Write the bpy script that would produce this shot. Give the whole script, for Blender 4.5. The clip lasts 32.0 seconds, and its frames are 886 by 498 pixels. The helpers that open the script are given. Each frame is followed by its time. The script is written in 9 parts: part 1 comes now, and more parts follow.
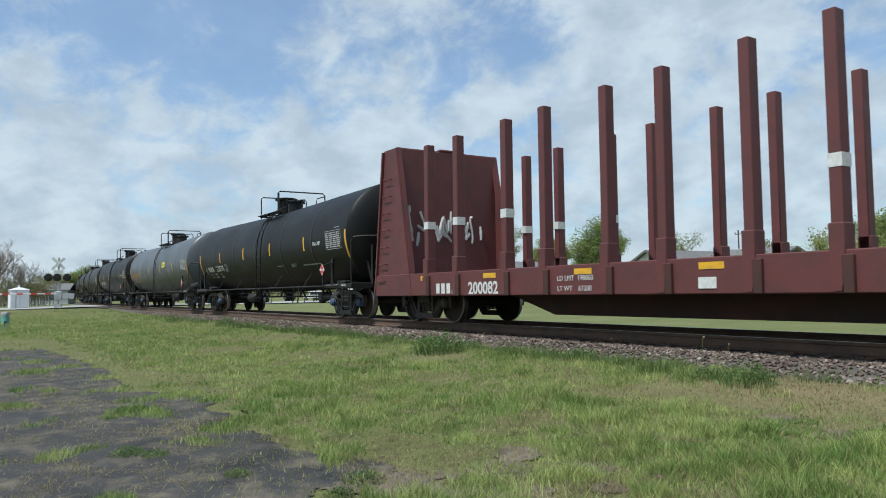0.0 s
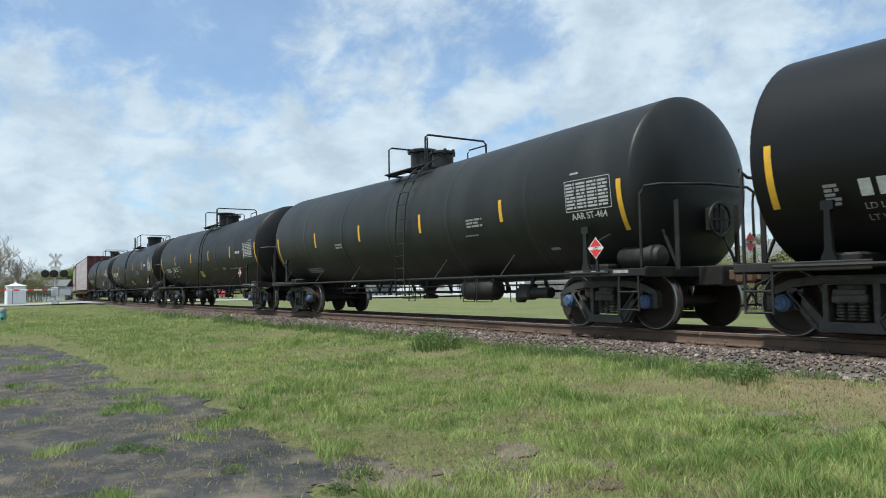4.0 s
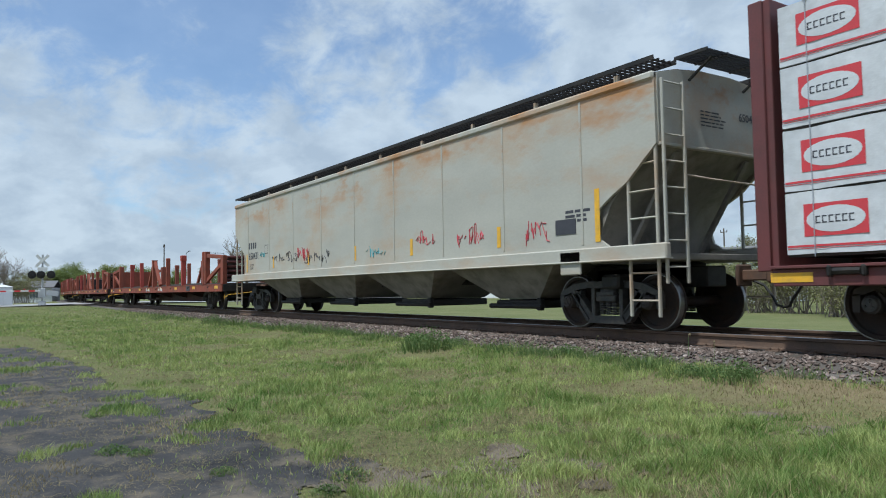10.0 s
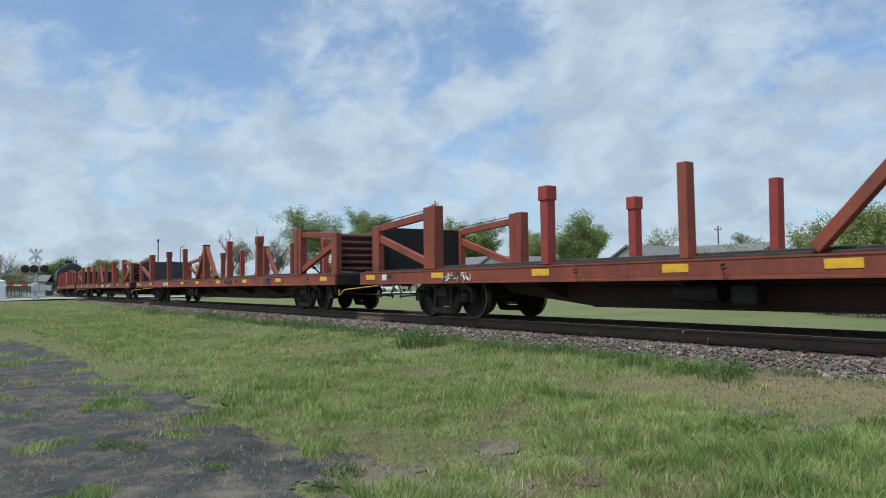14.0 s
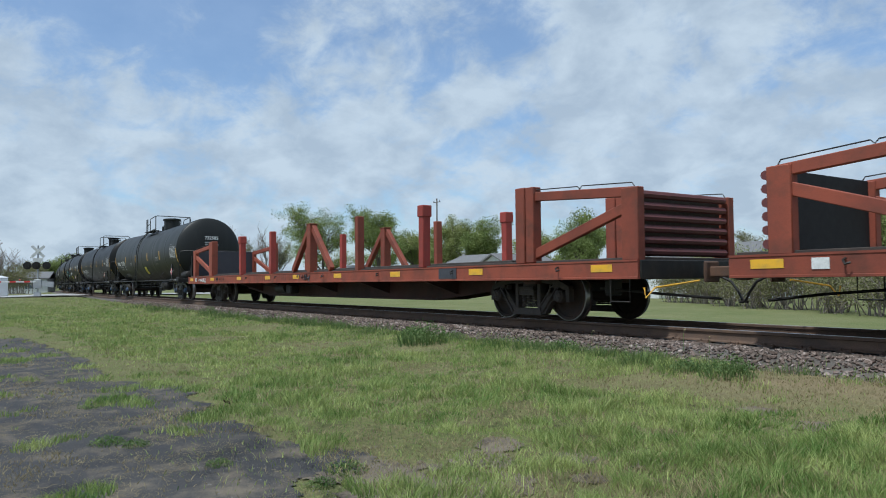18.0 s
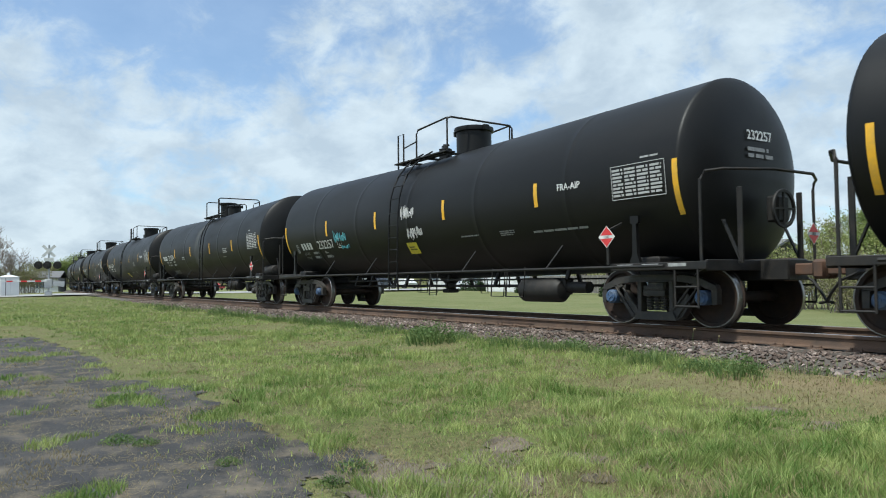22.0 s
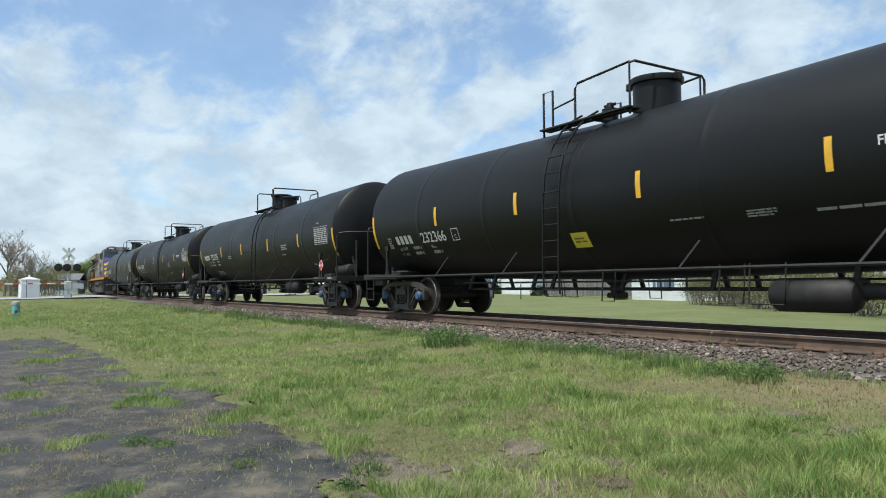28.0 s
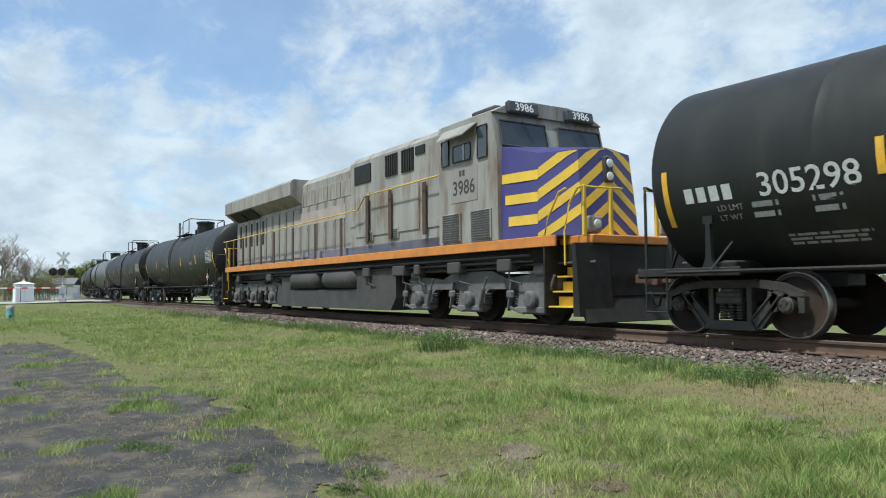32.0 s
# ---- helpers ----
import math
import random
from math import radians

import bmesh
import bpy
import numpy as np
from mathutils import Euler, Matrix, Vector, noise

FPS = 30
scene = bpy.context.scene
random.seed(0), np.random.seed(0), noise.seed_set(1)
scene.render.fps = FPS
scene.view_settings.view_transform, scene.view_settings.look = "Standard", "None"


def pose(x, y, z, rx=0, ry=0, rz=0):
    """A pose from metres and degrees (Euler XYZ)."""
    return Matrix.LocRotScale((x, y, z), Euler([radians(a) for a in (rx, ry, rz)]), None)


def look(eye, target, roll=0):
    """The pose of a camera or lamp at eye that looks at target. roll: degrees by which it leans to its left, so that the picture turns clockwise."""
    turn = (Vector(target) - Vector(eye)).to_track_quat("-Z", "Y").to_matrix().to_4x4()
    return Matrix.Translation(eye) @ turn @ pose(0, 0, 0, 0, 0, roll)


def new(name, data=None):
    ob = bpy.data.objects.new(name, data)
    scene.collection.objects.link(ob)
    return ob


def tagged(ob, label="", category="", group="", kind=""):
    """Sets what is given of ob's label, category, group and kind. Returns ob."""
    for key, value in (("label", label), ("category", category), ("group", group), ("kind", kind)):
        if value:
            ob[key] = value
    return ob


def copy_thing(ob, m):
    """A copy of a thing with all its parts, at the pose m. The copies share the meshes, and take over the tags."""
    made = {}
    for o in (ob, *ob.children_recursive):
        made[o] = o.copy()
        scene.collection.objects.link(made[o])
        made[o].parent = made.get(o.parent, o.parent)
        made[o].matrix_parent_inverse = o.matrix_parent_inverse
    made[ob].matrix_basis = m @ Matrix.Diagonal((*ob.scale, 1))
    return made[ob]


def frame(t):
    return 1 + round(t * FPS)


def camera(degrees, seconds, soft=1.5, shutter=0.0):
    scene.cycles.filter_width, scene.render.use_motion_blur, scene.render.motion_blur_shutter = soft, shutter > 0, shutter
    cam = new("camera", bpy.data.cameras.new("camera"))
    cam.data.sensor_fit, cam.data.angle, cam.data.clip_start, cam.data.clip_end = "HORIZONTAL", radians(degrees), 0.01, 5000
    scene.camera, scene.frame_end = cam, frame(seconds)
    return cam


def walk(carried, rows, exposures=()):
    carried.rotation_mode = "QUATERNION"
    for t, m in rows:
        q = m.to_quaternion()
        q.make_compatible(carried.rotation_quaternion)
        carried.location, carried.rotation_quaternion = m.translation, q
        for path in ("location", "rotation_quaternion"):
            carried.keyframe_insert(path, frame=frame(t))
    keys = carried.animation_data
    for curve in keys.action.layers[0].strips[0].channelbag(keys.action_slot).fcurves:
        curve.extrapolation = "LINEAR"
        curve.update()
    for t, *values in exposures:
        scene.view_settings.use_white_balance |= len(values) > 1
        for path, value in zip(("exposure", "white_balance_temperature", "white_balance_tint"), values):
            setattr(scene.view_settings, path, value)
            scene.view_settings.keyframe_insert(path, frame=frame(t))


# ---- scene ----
FOV = 62.677
EYE = (0.0, -10.176, 0.742)
# seconds, tilt, lean and heading of the hand-held camera
PATH = [
    (0.0, 93.28, 0.99, 57.31), (0.5, 93.24, 1.00, 57.31), (1.0, 93.20, 1.01, 57.31), (1.5, 93.16, 1.01, 57.29),
    (2.0, 93.12, 1.01, 57.27), (2.5, 93.10, 0.99, 57.24), (3.0, 93.08, 0.95, 57.19), (3.5, 93.04, 0.93, 57.16),
    (5.5, 92.95, 0.95, 56.90), (6.0, 92.95, 0.93, 56.84), (6.5, 92.97, 0.91, 56.78), (7.0, 92.99, 0.90, 56.73),
    (7.5, 93.01, 0.91, 56.68), (8.0, 93.02, 0.93, 56.61), (8.5, 93.03, 0.96, 56.55), (9.0, 93.04, 0.97, 56.48),
    (9.5, 93.05, 0.98, 56.40), (10.0, 93.07, 0.96, 56.32), (10.5, 93.06, 0.93, 56.25), (11.0, 93.02, 0.92, 56.17),
    (11.5, 92.98, 0.91, 56.09), (12.0, 92.94, 0.90, 56.01), (12.5, 92.90, 0.87, 55.95), (13.0, 92.85, 0.83, 55.92),
    (13.5, 92.80, 0.77, 55.90), (14.0, 92.76, 0.70, 55.90), (14.5, 92.72, 0.61, 55.91), (16.5, 92.62, 0.58, 56.00),
    (17.0, 92.60, 0.59, 56.01), (17.5, 92.59, 0.58, 56.02), (18.0, 92.57, 0.56, 56.03), (18.5, 92.56, 0.54, 56.07),
    (19.0, 92.56, 0.53, 56.12), (19.5, 92.55, 0.54, 56.18), (20.0, 92.55, 0.55, 56.26), (20.5, 92.55, 0.57, 56.35),
    (21.0, 92.53, 0.59, 56.45), (21.5, 92.52, 0.60, 56.56), (22.0, 92.52, 0.58, 56.69), (22.5, 92.54, 0.57, 56.82),
    (23.0, 92.56, 0.57, 56.95), (23.5, 92.57, 0.57, 57.10), (24.0, 92.59, 0.55, 57.25), (24.5, 92.61, 0.53, 57.39),
    (25.0, 92.63, 0.53, 57.51), (25.5, 92.64, 0.53, 57.64), (27.5, 92.71, 0.51, 57.91), (28.0, 92.75, 0.51, 57.91),
    (28.5, 92.80, 0.51, 57.91), (29.0, 92.84, 0.54, 57.89), (29.5, 92.88, 0.56, 57.86), (30.0, 92.92, 0.55, 57.81),
    (30.5, 92.95, 0.54, 57.74), (31.0, 92.98, 0.54, 57.68), (31.5, 93.01, 0.56, 57.63), (32.0, 93.05, 0.59, 57.58),
]


def path_rows():
    return [(t, pose(*EYE, rx, ry, rz)) for t, rx, ry, rz in PATH]


cam = camera(FOV, 32.0, soft=1.0, shutter=0.03)
walk(cam, path_rows(), exposures=[(0.0, 0.02, 6100, 3), (1.0, 0.14, 6150, 3), (7.0, 0.2, 6150, 3), (9.5, -0.06, 5850, 5), (18.0, -0.1, 5850, 5), (19.1, -0.1, 5900, 5), (20.0, 0.22, 6150, 3), (22.0, 0.22, 6150, 3), (32.0, 0.24, 6150, 3)])

# ---- world and sun ----
SUN_EL, SUN_AZ = radians(63), radians(172)     # azimuth from +Y, clockwise seen from above


def make_world():
    w = bpy.data.worlds.new("world")
    scene.world = w
    w.use_nodes = True
    nt = w.node_tree
    nt.nodes.clear()
    N, L = nt.nodes.new, nt.links.new
    out, bg = N("ShaderNodeOutputWorld"), N("ShaderNodeBackground")
    sky = N("ShaderNodeTexSky")
    sky.sky_type, sky.sun_disc = "NISHITA", False
    sky.sun_elevation, sky.sun_rotation = SUN_EL, SUN_AZ
    sky.air_density, sky.dust_density, sky.ozone_density = 1.0, 1.0, 4.0
    skymul = N("ShaderNodeVectorMath")
    skymul.operation = "SCALE"
    skymul.inputs["Scale"].default_value = SKY_GAIN
    L(sky.outputs[0], skymul.inputs[0])
    # clouds lie on a flat layer overhead
    tc, sep = N("ShaderNodeTexCoord"), N("ShaderNodeSeparateXYZ")
    L(tc.outputs["Generated"], sep.inputs[0])

    def math(op, a, b=None, clamp=False):
        n = N("ShaderNodeMath")
        n.operation, n.use_clamp = op, clamp
        for i, v in enumerate((a, b)):
            if v is None:
                continue
            if hasattr(v, "links"):
                L(v, n.inputs[i])
            else:
                n.inputs[i].default_value = v
        return n.outputs[0]

    up = math("MAXIMUM", sep.outputs["Z"], 0.0)
    den = math("ADD", up, 0.52)
    comb = N("ShaderNodeCombineXYZ")
    L(math("DIVIDE", sep.outputs["X"], den), comb.inputs[0])
    L(math("DIVIDE", sep.outputs["Y"], den), comb.inputs[1])
    mp = N("ShaderNodeMapping")
    mp.inputs["Location"].default_value = CLOUD_SHIFT
    mp.inputs["Scale"].default_value = (1, -1, 1)
    L(comb.outputs[0], mp.inputs[0])

    def noise_tex(scale, detail, rough, dist=0.0):
        n = N("ShaderNodeTexNoise")
        n.inputs["Scale"].default_value, n.inputs["Detail"].default_value = scale, detail
        n.inputs["Roughness"].default_value, n.inputs["Distortion"].default_value = rough, dist
        L(mp.outputs[0], n.inputs["Vector"])
        return n.outputs[0]

    big, fine = noise_tex(2.6, 4, 0.5, 0.3), noise_tex(10.0, 10, 0.62, 0.3)
    mix = math("ADD", math("MULTIPLY", big, 0.5), math("MULTIPLY", fine, 0.5))
    # broad gaps and banks in the cloud layer: (direction, radius, more or less cloud)
    for way, size, more in CLOUD_BANKS:
        gap = N("ShaderNodeVectorMath")
        gap.operation = "DISTANCE"
        L(tc.outputs["Generated"], gap.inputs[0])
        gap.inputs[1].default_value = way
        near = N("ShaderNodeMapRange")
        near.interpolation_type = "SMOOTHERSTEP"
        near.inputs["From Min"].default_value, near.inputs["From Max"].default_value = 0.0, size
        near.inputs["To Min"].default_value, near.inputs["To Max"].default_value = more, 0.0
        L(gap.outputs["Value"], near.inputs["Value"])
        mix = math("ADD", mix, near.outputs[0])
    haze = math("SUBTRACT", 1.0, math("MULTIPLY", up, 2.2), True)
    cover = N("ShaderNodeMapRange")
    cover.interpolation_type = "SMOOTHSTEP"
    cover.inputs["From Min"].default_value, cover.inputs["From Max"].default_value = CLOUD_EDGE
    L(math("ADD", mix, math("MULTIPLY", haze, 0.05)), cover.inputs["Value"])
    # cloud body: lit tops, greyer thick parts
    body = N("ShaderNodeValToRGB")
    body.color_ramp.elements[0].position, body.color_ramp.elements[0].color = 0.38, (0.66, 0.72, 0.78, 1)
    body.color_ramp.elements[1].position, body.color_ramp.elements[1].color = 0.62, (0.49, 0.555, 0.635, 1)
    L(noise_tex(8.0, 8, 0.58, 0.2), body.inputs[0])
    blend = N("ShaderNodeMix")
    blend.data_type = "RGBA"
    L(math("ADD", math("MULTIPLY", cover.outputs[0], 0.74), 0.20), blend.inputs["Factor"])
    L(skymul.outputs[0], blend.inputs["A"])
    L(body.outputs[0], blend.inputs["B"])
    L(blend.outputs["Result"], bg.inputs[0])
    bg.inputs[1].default_value = 1.0
    L(bg.outputs[0], out.inputs[0])


SKY_GAIN = 0.15
CLOUD_SHIFT = (3.1, 1.7, 0.0)
CLOUD_EDGE = (0.41, 0.58)
CLOUD_BANKS = (
    ((-0.931, 0.18, 0.319), 0.26, -0.10),
    ((-0.927, 0.269, 0.26), 0.14, -0.05),
    ((-0.72, 0.605, 0.34), 0.13, -0.07),
    ((-0.613, 0.72, 0.325), 0.09, -0.05),
    ((-0.864, 0.422, 0.274), 0.26, 0.05),
    ((-0.574, 0.776, 0.262), 0.34, 0.05),
    ((-0.985, 0.107, 0.132), 0.32, 0.07))
make_world()
sun = new("sun", bpy.data.lights.new("sun", "SUN"))
sun.data.energy, sun.data.angle, sun.data.color = 4.0, radians(3), (1.0, 0.97, 0.91)
sun.matrix_world = look((0, 0, 60), (-math.sin(SUN_AZ) * 60, -math.cos(SUN_AZ) * 60, 60 - 60 * math.tan(SUN_EL)))


# ---- materials ----
def mat(name, base, rough=0.6, metal=0.0, other=None, scale=4.0, amount=0.5, fine=60.0, fine_amount=0.12, bump=0.15,
        dirt=None, dirt_amount=0.0, dirt_scale=1.2, stretch=(1, 1, 1), rand=0.0, coords="Object", spec=0.5):
    """A two-scale procedural surface: broad patches towards 'other', fine grain, blotches of dirt and a little relief."""
    m = bpy.data.materials.new(name)
    m.use_nodes = True
    nt = m.node_tree
    N, L = nt.nodes.new, nt.links.new
    b = nt.nodes["Principled BSDF"]
    b.inputs["Roughness"].default_value, b.inputs["Metallic"].default_value = rough, metal
    b.inputs["Specular IOR Level"].default_value = spec
    tc, mp = N("ShaderNodeTexCoord"), N("ShaderNodeMapping")
    mp.inputs["Scale"].default_value = stretch
    L(tc.outputs[coords], mp.inputs[0])

    def noise_tex(s, d=4, r=0.55):
        n = N("ShaderNodeTexNoise")
        n.inputs["Scale"].default_value, n.inputs["Detail"].default_value, n.inputs["Roughness"].default_value = s, d, r
        L(mp.outputs[0], n.inputs["Vector"])
        return n.outputs[0]

    def ramp(x, lo, hi):
        n = N("ShaderNodeMapRange")
        n.inputs["From Min"].default_value, n.inputs["From Max"].default_value = lo, hi
        L(x, n.inputs["Value"])
        return n.outputs[0]

    def mixc(fac, a, c, how="MIX"):
        n = N("ShaderNodeMix")
        n.data_type, n.blend_type = "RGBA", how
        for key, v in (("Factor", fac), ("A", a), ("B", c)):
            if hasattr(v, "links"):
                L(v, n.inputs[key])
            else:
                n.inputs[key].default_value = v if key == "Factor" else (*v, 1)
        return n.outputs["Result"]

    def times(x, k):
        n = N("ShaderNodeMath")
        n.operation = "MULTIPLY"
        L(x, n.inputs[0])
        n.inputs[1].default_value = k
        return n.outputs[0]

    other = other or tuple(c * 0.75 for c in base)
    col = mixc(times(ramp(noise_tex(scale), 0.35, 0.65), amount), base, other)
    grain = noise_tex(fine, 3, 0.6)
    if fine_amount:
        g = N("ShaderNodeMapRange")
        g.inputs["To Min"].default_value, g.inputs["To Max"].default_value = 1 - fine_amount * 2, 1 + fine_amount * 2
        L(grain, g.inputs["Value"])
        s = N("ShaderNodeVectorMath")
        s.operation = "SCALE"
        L(col, s.inputs[0])
        L(g.outputs[0], s.inputs["Scale"])
        col = s.outputs[0]
    if dirt:
        col = mixc(times(ramp(noise_tex(dirt_scale, 8, 0.65), 0.48, 0.68), dirt_amount), col, dirt)
    if rand:
        oi = N("ShaderNodeObjectInfo")
        g = N("ShaderNodeMapRange")
        g.inputs["To Min"].default_value, g.inputs["To Max"].default_value = 1 - rand, 1 + rand
        L(oi.outputs["Random"], g.inputs["Value"])
        s = N("ShaderNodeVectorMath")
        s.operation = "SCALE"
        L(col, s.inputs[0])
        L(g.outputs[0], s.inputs["Scale"])
        col = s.outputs[0]
    L(col, b.inputs["Base Color"])
    r = N("ShaderNodeMapRange")
    r.inputs["To Min"].default_value, r.inputs["To Max"].default_value = max(rough - 0.12, 0.02), min(rough + 0.12, 1)
    L(noise_tex(scale * 2.3), r.inputs["Value"])
    L(r.outputs[0], b.inputs["Roughness"])
    if bump:
        bp = N("ShaderNodeBump")
        bp.inputs["Strength"].default_value, bp.inputs["Distance"].default_value = bump, 0.01
        L(grain, bp.inputs["Height"])
        L(bp.outputs[0], b.inputs["Normal"])
    return m


def leafy(name, base, other, rough=0.6, by="island"):
    """Leaves and blades: the colour varies from leaf to leaf, and light comes through."""
    m = bpy.data.materials.new(name)
    m.use_nodes = True
    nt = m.node_tree
    N, L = nt.nodes.new, nt.links.new
    b = nt.nodes["Principled BSDF"]
    b.inputs["Roughness"].default_value = rough
    b.inputs["Specular IOR Level"].default_value = 0.25
    geo, ramp, tc, nz = N("ShaderNodeNewGeometry"), N("ShaderNodeMix"), N("ShaderNodeTexCoord"), N("ShaderNodeTexNoise")
    nz.inputs["Scale"].default_value, nz.inputs["Detail"].default_value = 0.6, 4
    L(tc.outputs["Object"], nz.inputs["Vector"])
    add = N("ShaderNodeMath")
    add.operation = "MULTIPLY_ADD"
    L(geo.outputs["Random Per Island"], add.inputs[0])
    add.inputs[1].default_value = 0.55
    mr = N("ShaderNodeMapRange")
    mr.inputs["From Min"].default_value, mr.inputs["From Max"].default_value = 0.35, 0.65
    mr.inputs["To Max"].default_value = 0.45
    L(nz.outputs[0], mr.inputs["Value"])
    small, mr2, plus = N("ShaderNodeTexNoise"), N("ShaderNodeMapRange"), N("ShaderNodeMath")
    small.inputs["Scale"].default_value, small.inputs["Detail"].default_value = 3.6, 5
    L(tc.outputs["Object"], small.inputs["Vector"])
    mr2.inputs["From Min"].default_value, mr2.inputs["From Max"].default_value = 0.36, 0.64
    mr2.inputs["To Min"].default_value, mr2.inputs["To Max"].default_value = -0.26, 0.26
    L(small.outputs[0], mr2.inputs["Value"])
    L(mr.outputs[0], plus.inputs[0])
    L(mr2.outputs[0], plus.inputs[1])
    L(plus.outputs[0], add.inputs[2])
    add.use_clamp = True
    ramp.data_type = "RGBA"
    ramp.inputs["A"].default_value, ramp.inputs["B"].default_value = (*base, 1), (*other, 1)
    L(add.outputs[0], ramp.inputs["Factor"])
    L(ramp.outputs["Result"], b.inputs["Base Color"])
    tr, mx = N("ShaderNodeBsdfTranslucent"), N("ShaderNodeMixShader")
    L(ramp.outputs["Result"], tr.inputs[0])
    mx.inputs[0].default_value = 0.3
    L(b.outputs[0], mx.inputs[1])
    L(tr.outputs[0], mx.inputs[2])
    L(mx.outputs[0], nt.nodes["Material Output"].inputs[0])
    return m


BLACK = mat("tank_black_paint", (0.0062, 0.0060, 0.0059), 0.47, other=(0.0098, 0.0095, 0.0092), scale=0.5, amount=0.8, fine=40, fine_amount=0.1,
            bump=0.03, dirt=(0.026, 0.023, 0.020), dirt_amount=0.22, dirt_scale=0.7, stretch=(0.35, 1, 1), rand=0.18, spec=0.27)
OLIVE = mat("tank_faded_black_paint", (0.0140, 0.0148, 0.0140), 0.46, other=(0.021, 0.022, 0.0205), scale=0.5, amount=0.8, fine=40, fine_amount=0.1,
            bump=0.03, dirt=(0.06, 0.06, 0.05), dirt_amount=0.3, dirt_scale=0.8, stretch=(1.2, 1, 0.25), rand=0.1, spec=0.28)
GREY = mat("tank_grey_paint", (0.074, 0.084, 0.094), 0.38, other=(0.058, 0.066, 0.074), scale=0.5, amount=0.8, fine=40, fine_amount=0.06,
           bump=0.03, dirt=(0.07, 0.07, 0.065), dirt_amount=0.35, dirt_scale=0.9, stretch=(0.5, 1, 0.6))
BAND = mat("tank_cleaned_band", (0.044, 0.044, 0.041), 0.6, scale=1.2, amount=0.6, dirt=(0.04, 0.04, 0.04), dirt_amount=0.6, dirt_scale=1.5, stretch=(2, 1, 0.6))
STEEL = mat("dark_steel", (0.013, 0.0127, 0.0125), 0.6, other=(0.025, 0.022, 0.019), scale=3, amount=0.7, dirt=(0.07, 0.052, 0.04), dirt_amount=0.3, dirt_scale=4, spec=0.35)
TRUCK = mat("grimy_cast_steel", (0.022, 0.021, 0.0205), 0.58, other=(0.042, 0.038, 0.034), scale=4, amount=0.8, dirt=(0.12, 0.095, 0.072), dirt_amount=0.42, dirt_scale=6, rand=0.25)
TRUCK_BROWN = mat("rusty_cast_steel", (0.046, 0.036, 0.030), 0.75, other=(0.034, 0.028, 0.025), scale=4, amount=0.8, dirt=(0.11, 0.075, 0.05), dirt_amount=0.4, dirt_scale=6)
WHEEL = mat("wheel_steel", (0.026, 0.022, 0.020), 0.85, other=(0.055, 0.032, 0.022), scale=3, amount=0.8, dirt=(0.02, 0.02, 0.02), dirt_amount=0.6, dirt_scale=5, rand=0.3, spec=0.25)
TREAD = mat("polished_wheel_tread", (0.30, 0.29, 0.28), 0.35, 0.9, scale=6, amount=0.5, bump=0.02)
BLUE_CAP = mat("blue_bearing_cap", (0.045, 0.095, 0.20), 0.6, other=(0.08, 0.115, 0.17), scale=12, amount=0.8, dirt=(0.06, 0.055, 0.05), dirt_amount=0.5, dirt_scale=9)
YELLOW = mat("yellow_reflective_tape", (0.78, 0.42, 0.022), 0.45, other=(0.62, 0.34, 0.03), scale=6, amount=0.6, fine=120, fine_amount=0.05, bump=0.02, dirt=(0.25, 0.2, 0.1), dirt_amount=0.4, dirt_scale=5)
DECAL = mat("yellow_decal", (0.72, 0.60, 0.05), 0.5, other=(0.62, 0.50, 0.06), scale=5, amount=0.6, bump=0.02)
WHITE = mat("white_stencil_paint", (0.72, 0.72, 0.70), 0.55, other=(0.5, 0.5, 0.48), scale=14, amount=0.7, fine=90, fine_amount=0.08, bump=0.02)
DIM = mat("worn_white_stencil", (0.34, 0.34, 0.33), 0.6, other=(0.2, 0.2, 0.2), scale=16, amount=0.8, bump=0.02)
ORANGE_TXT = mat("orange_stencil_paint", (0.62, 0.27, 0.03), 0.55, other=(0.4, 0.2, 0.05), scale=14, amount=0.6, bump=0.02)
RED = mat("red_placard", (0.62, 0.035, 0.035), 0.45, other=(0.5, 0.05, 0.05), scale=10, bump=0.02)


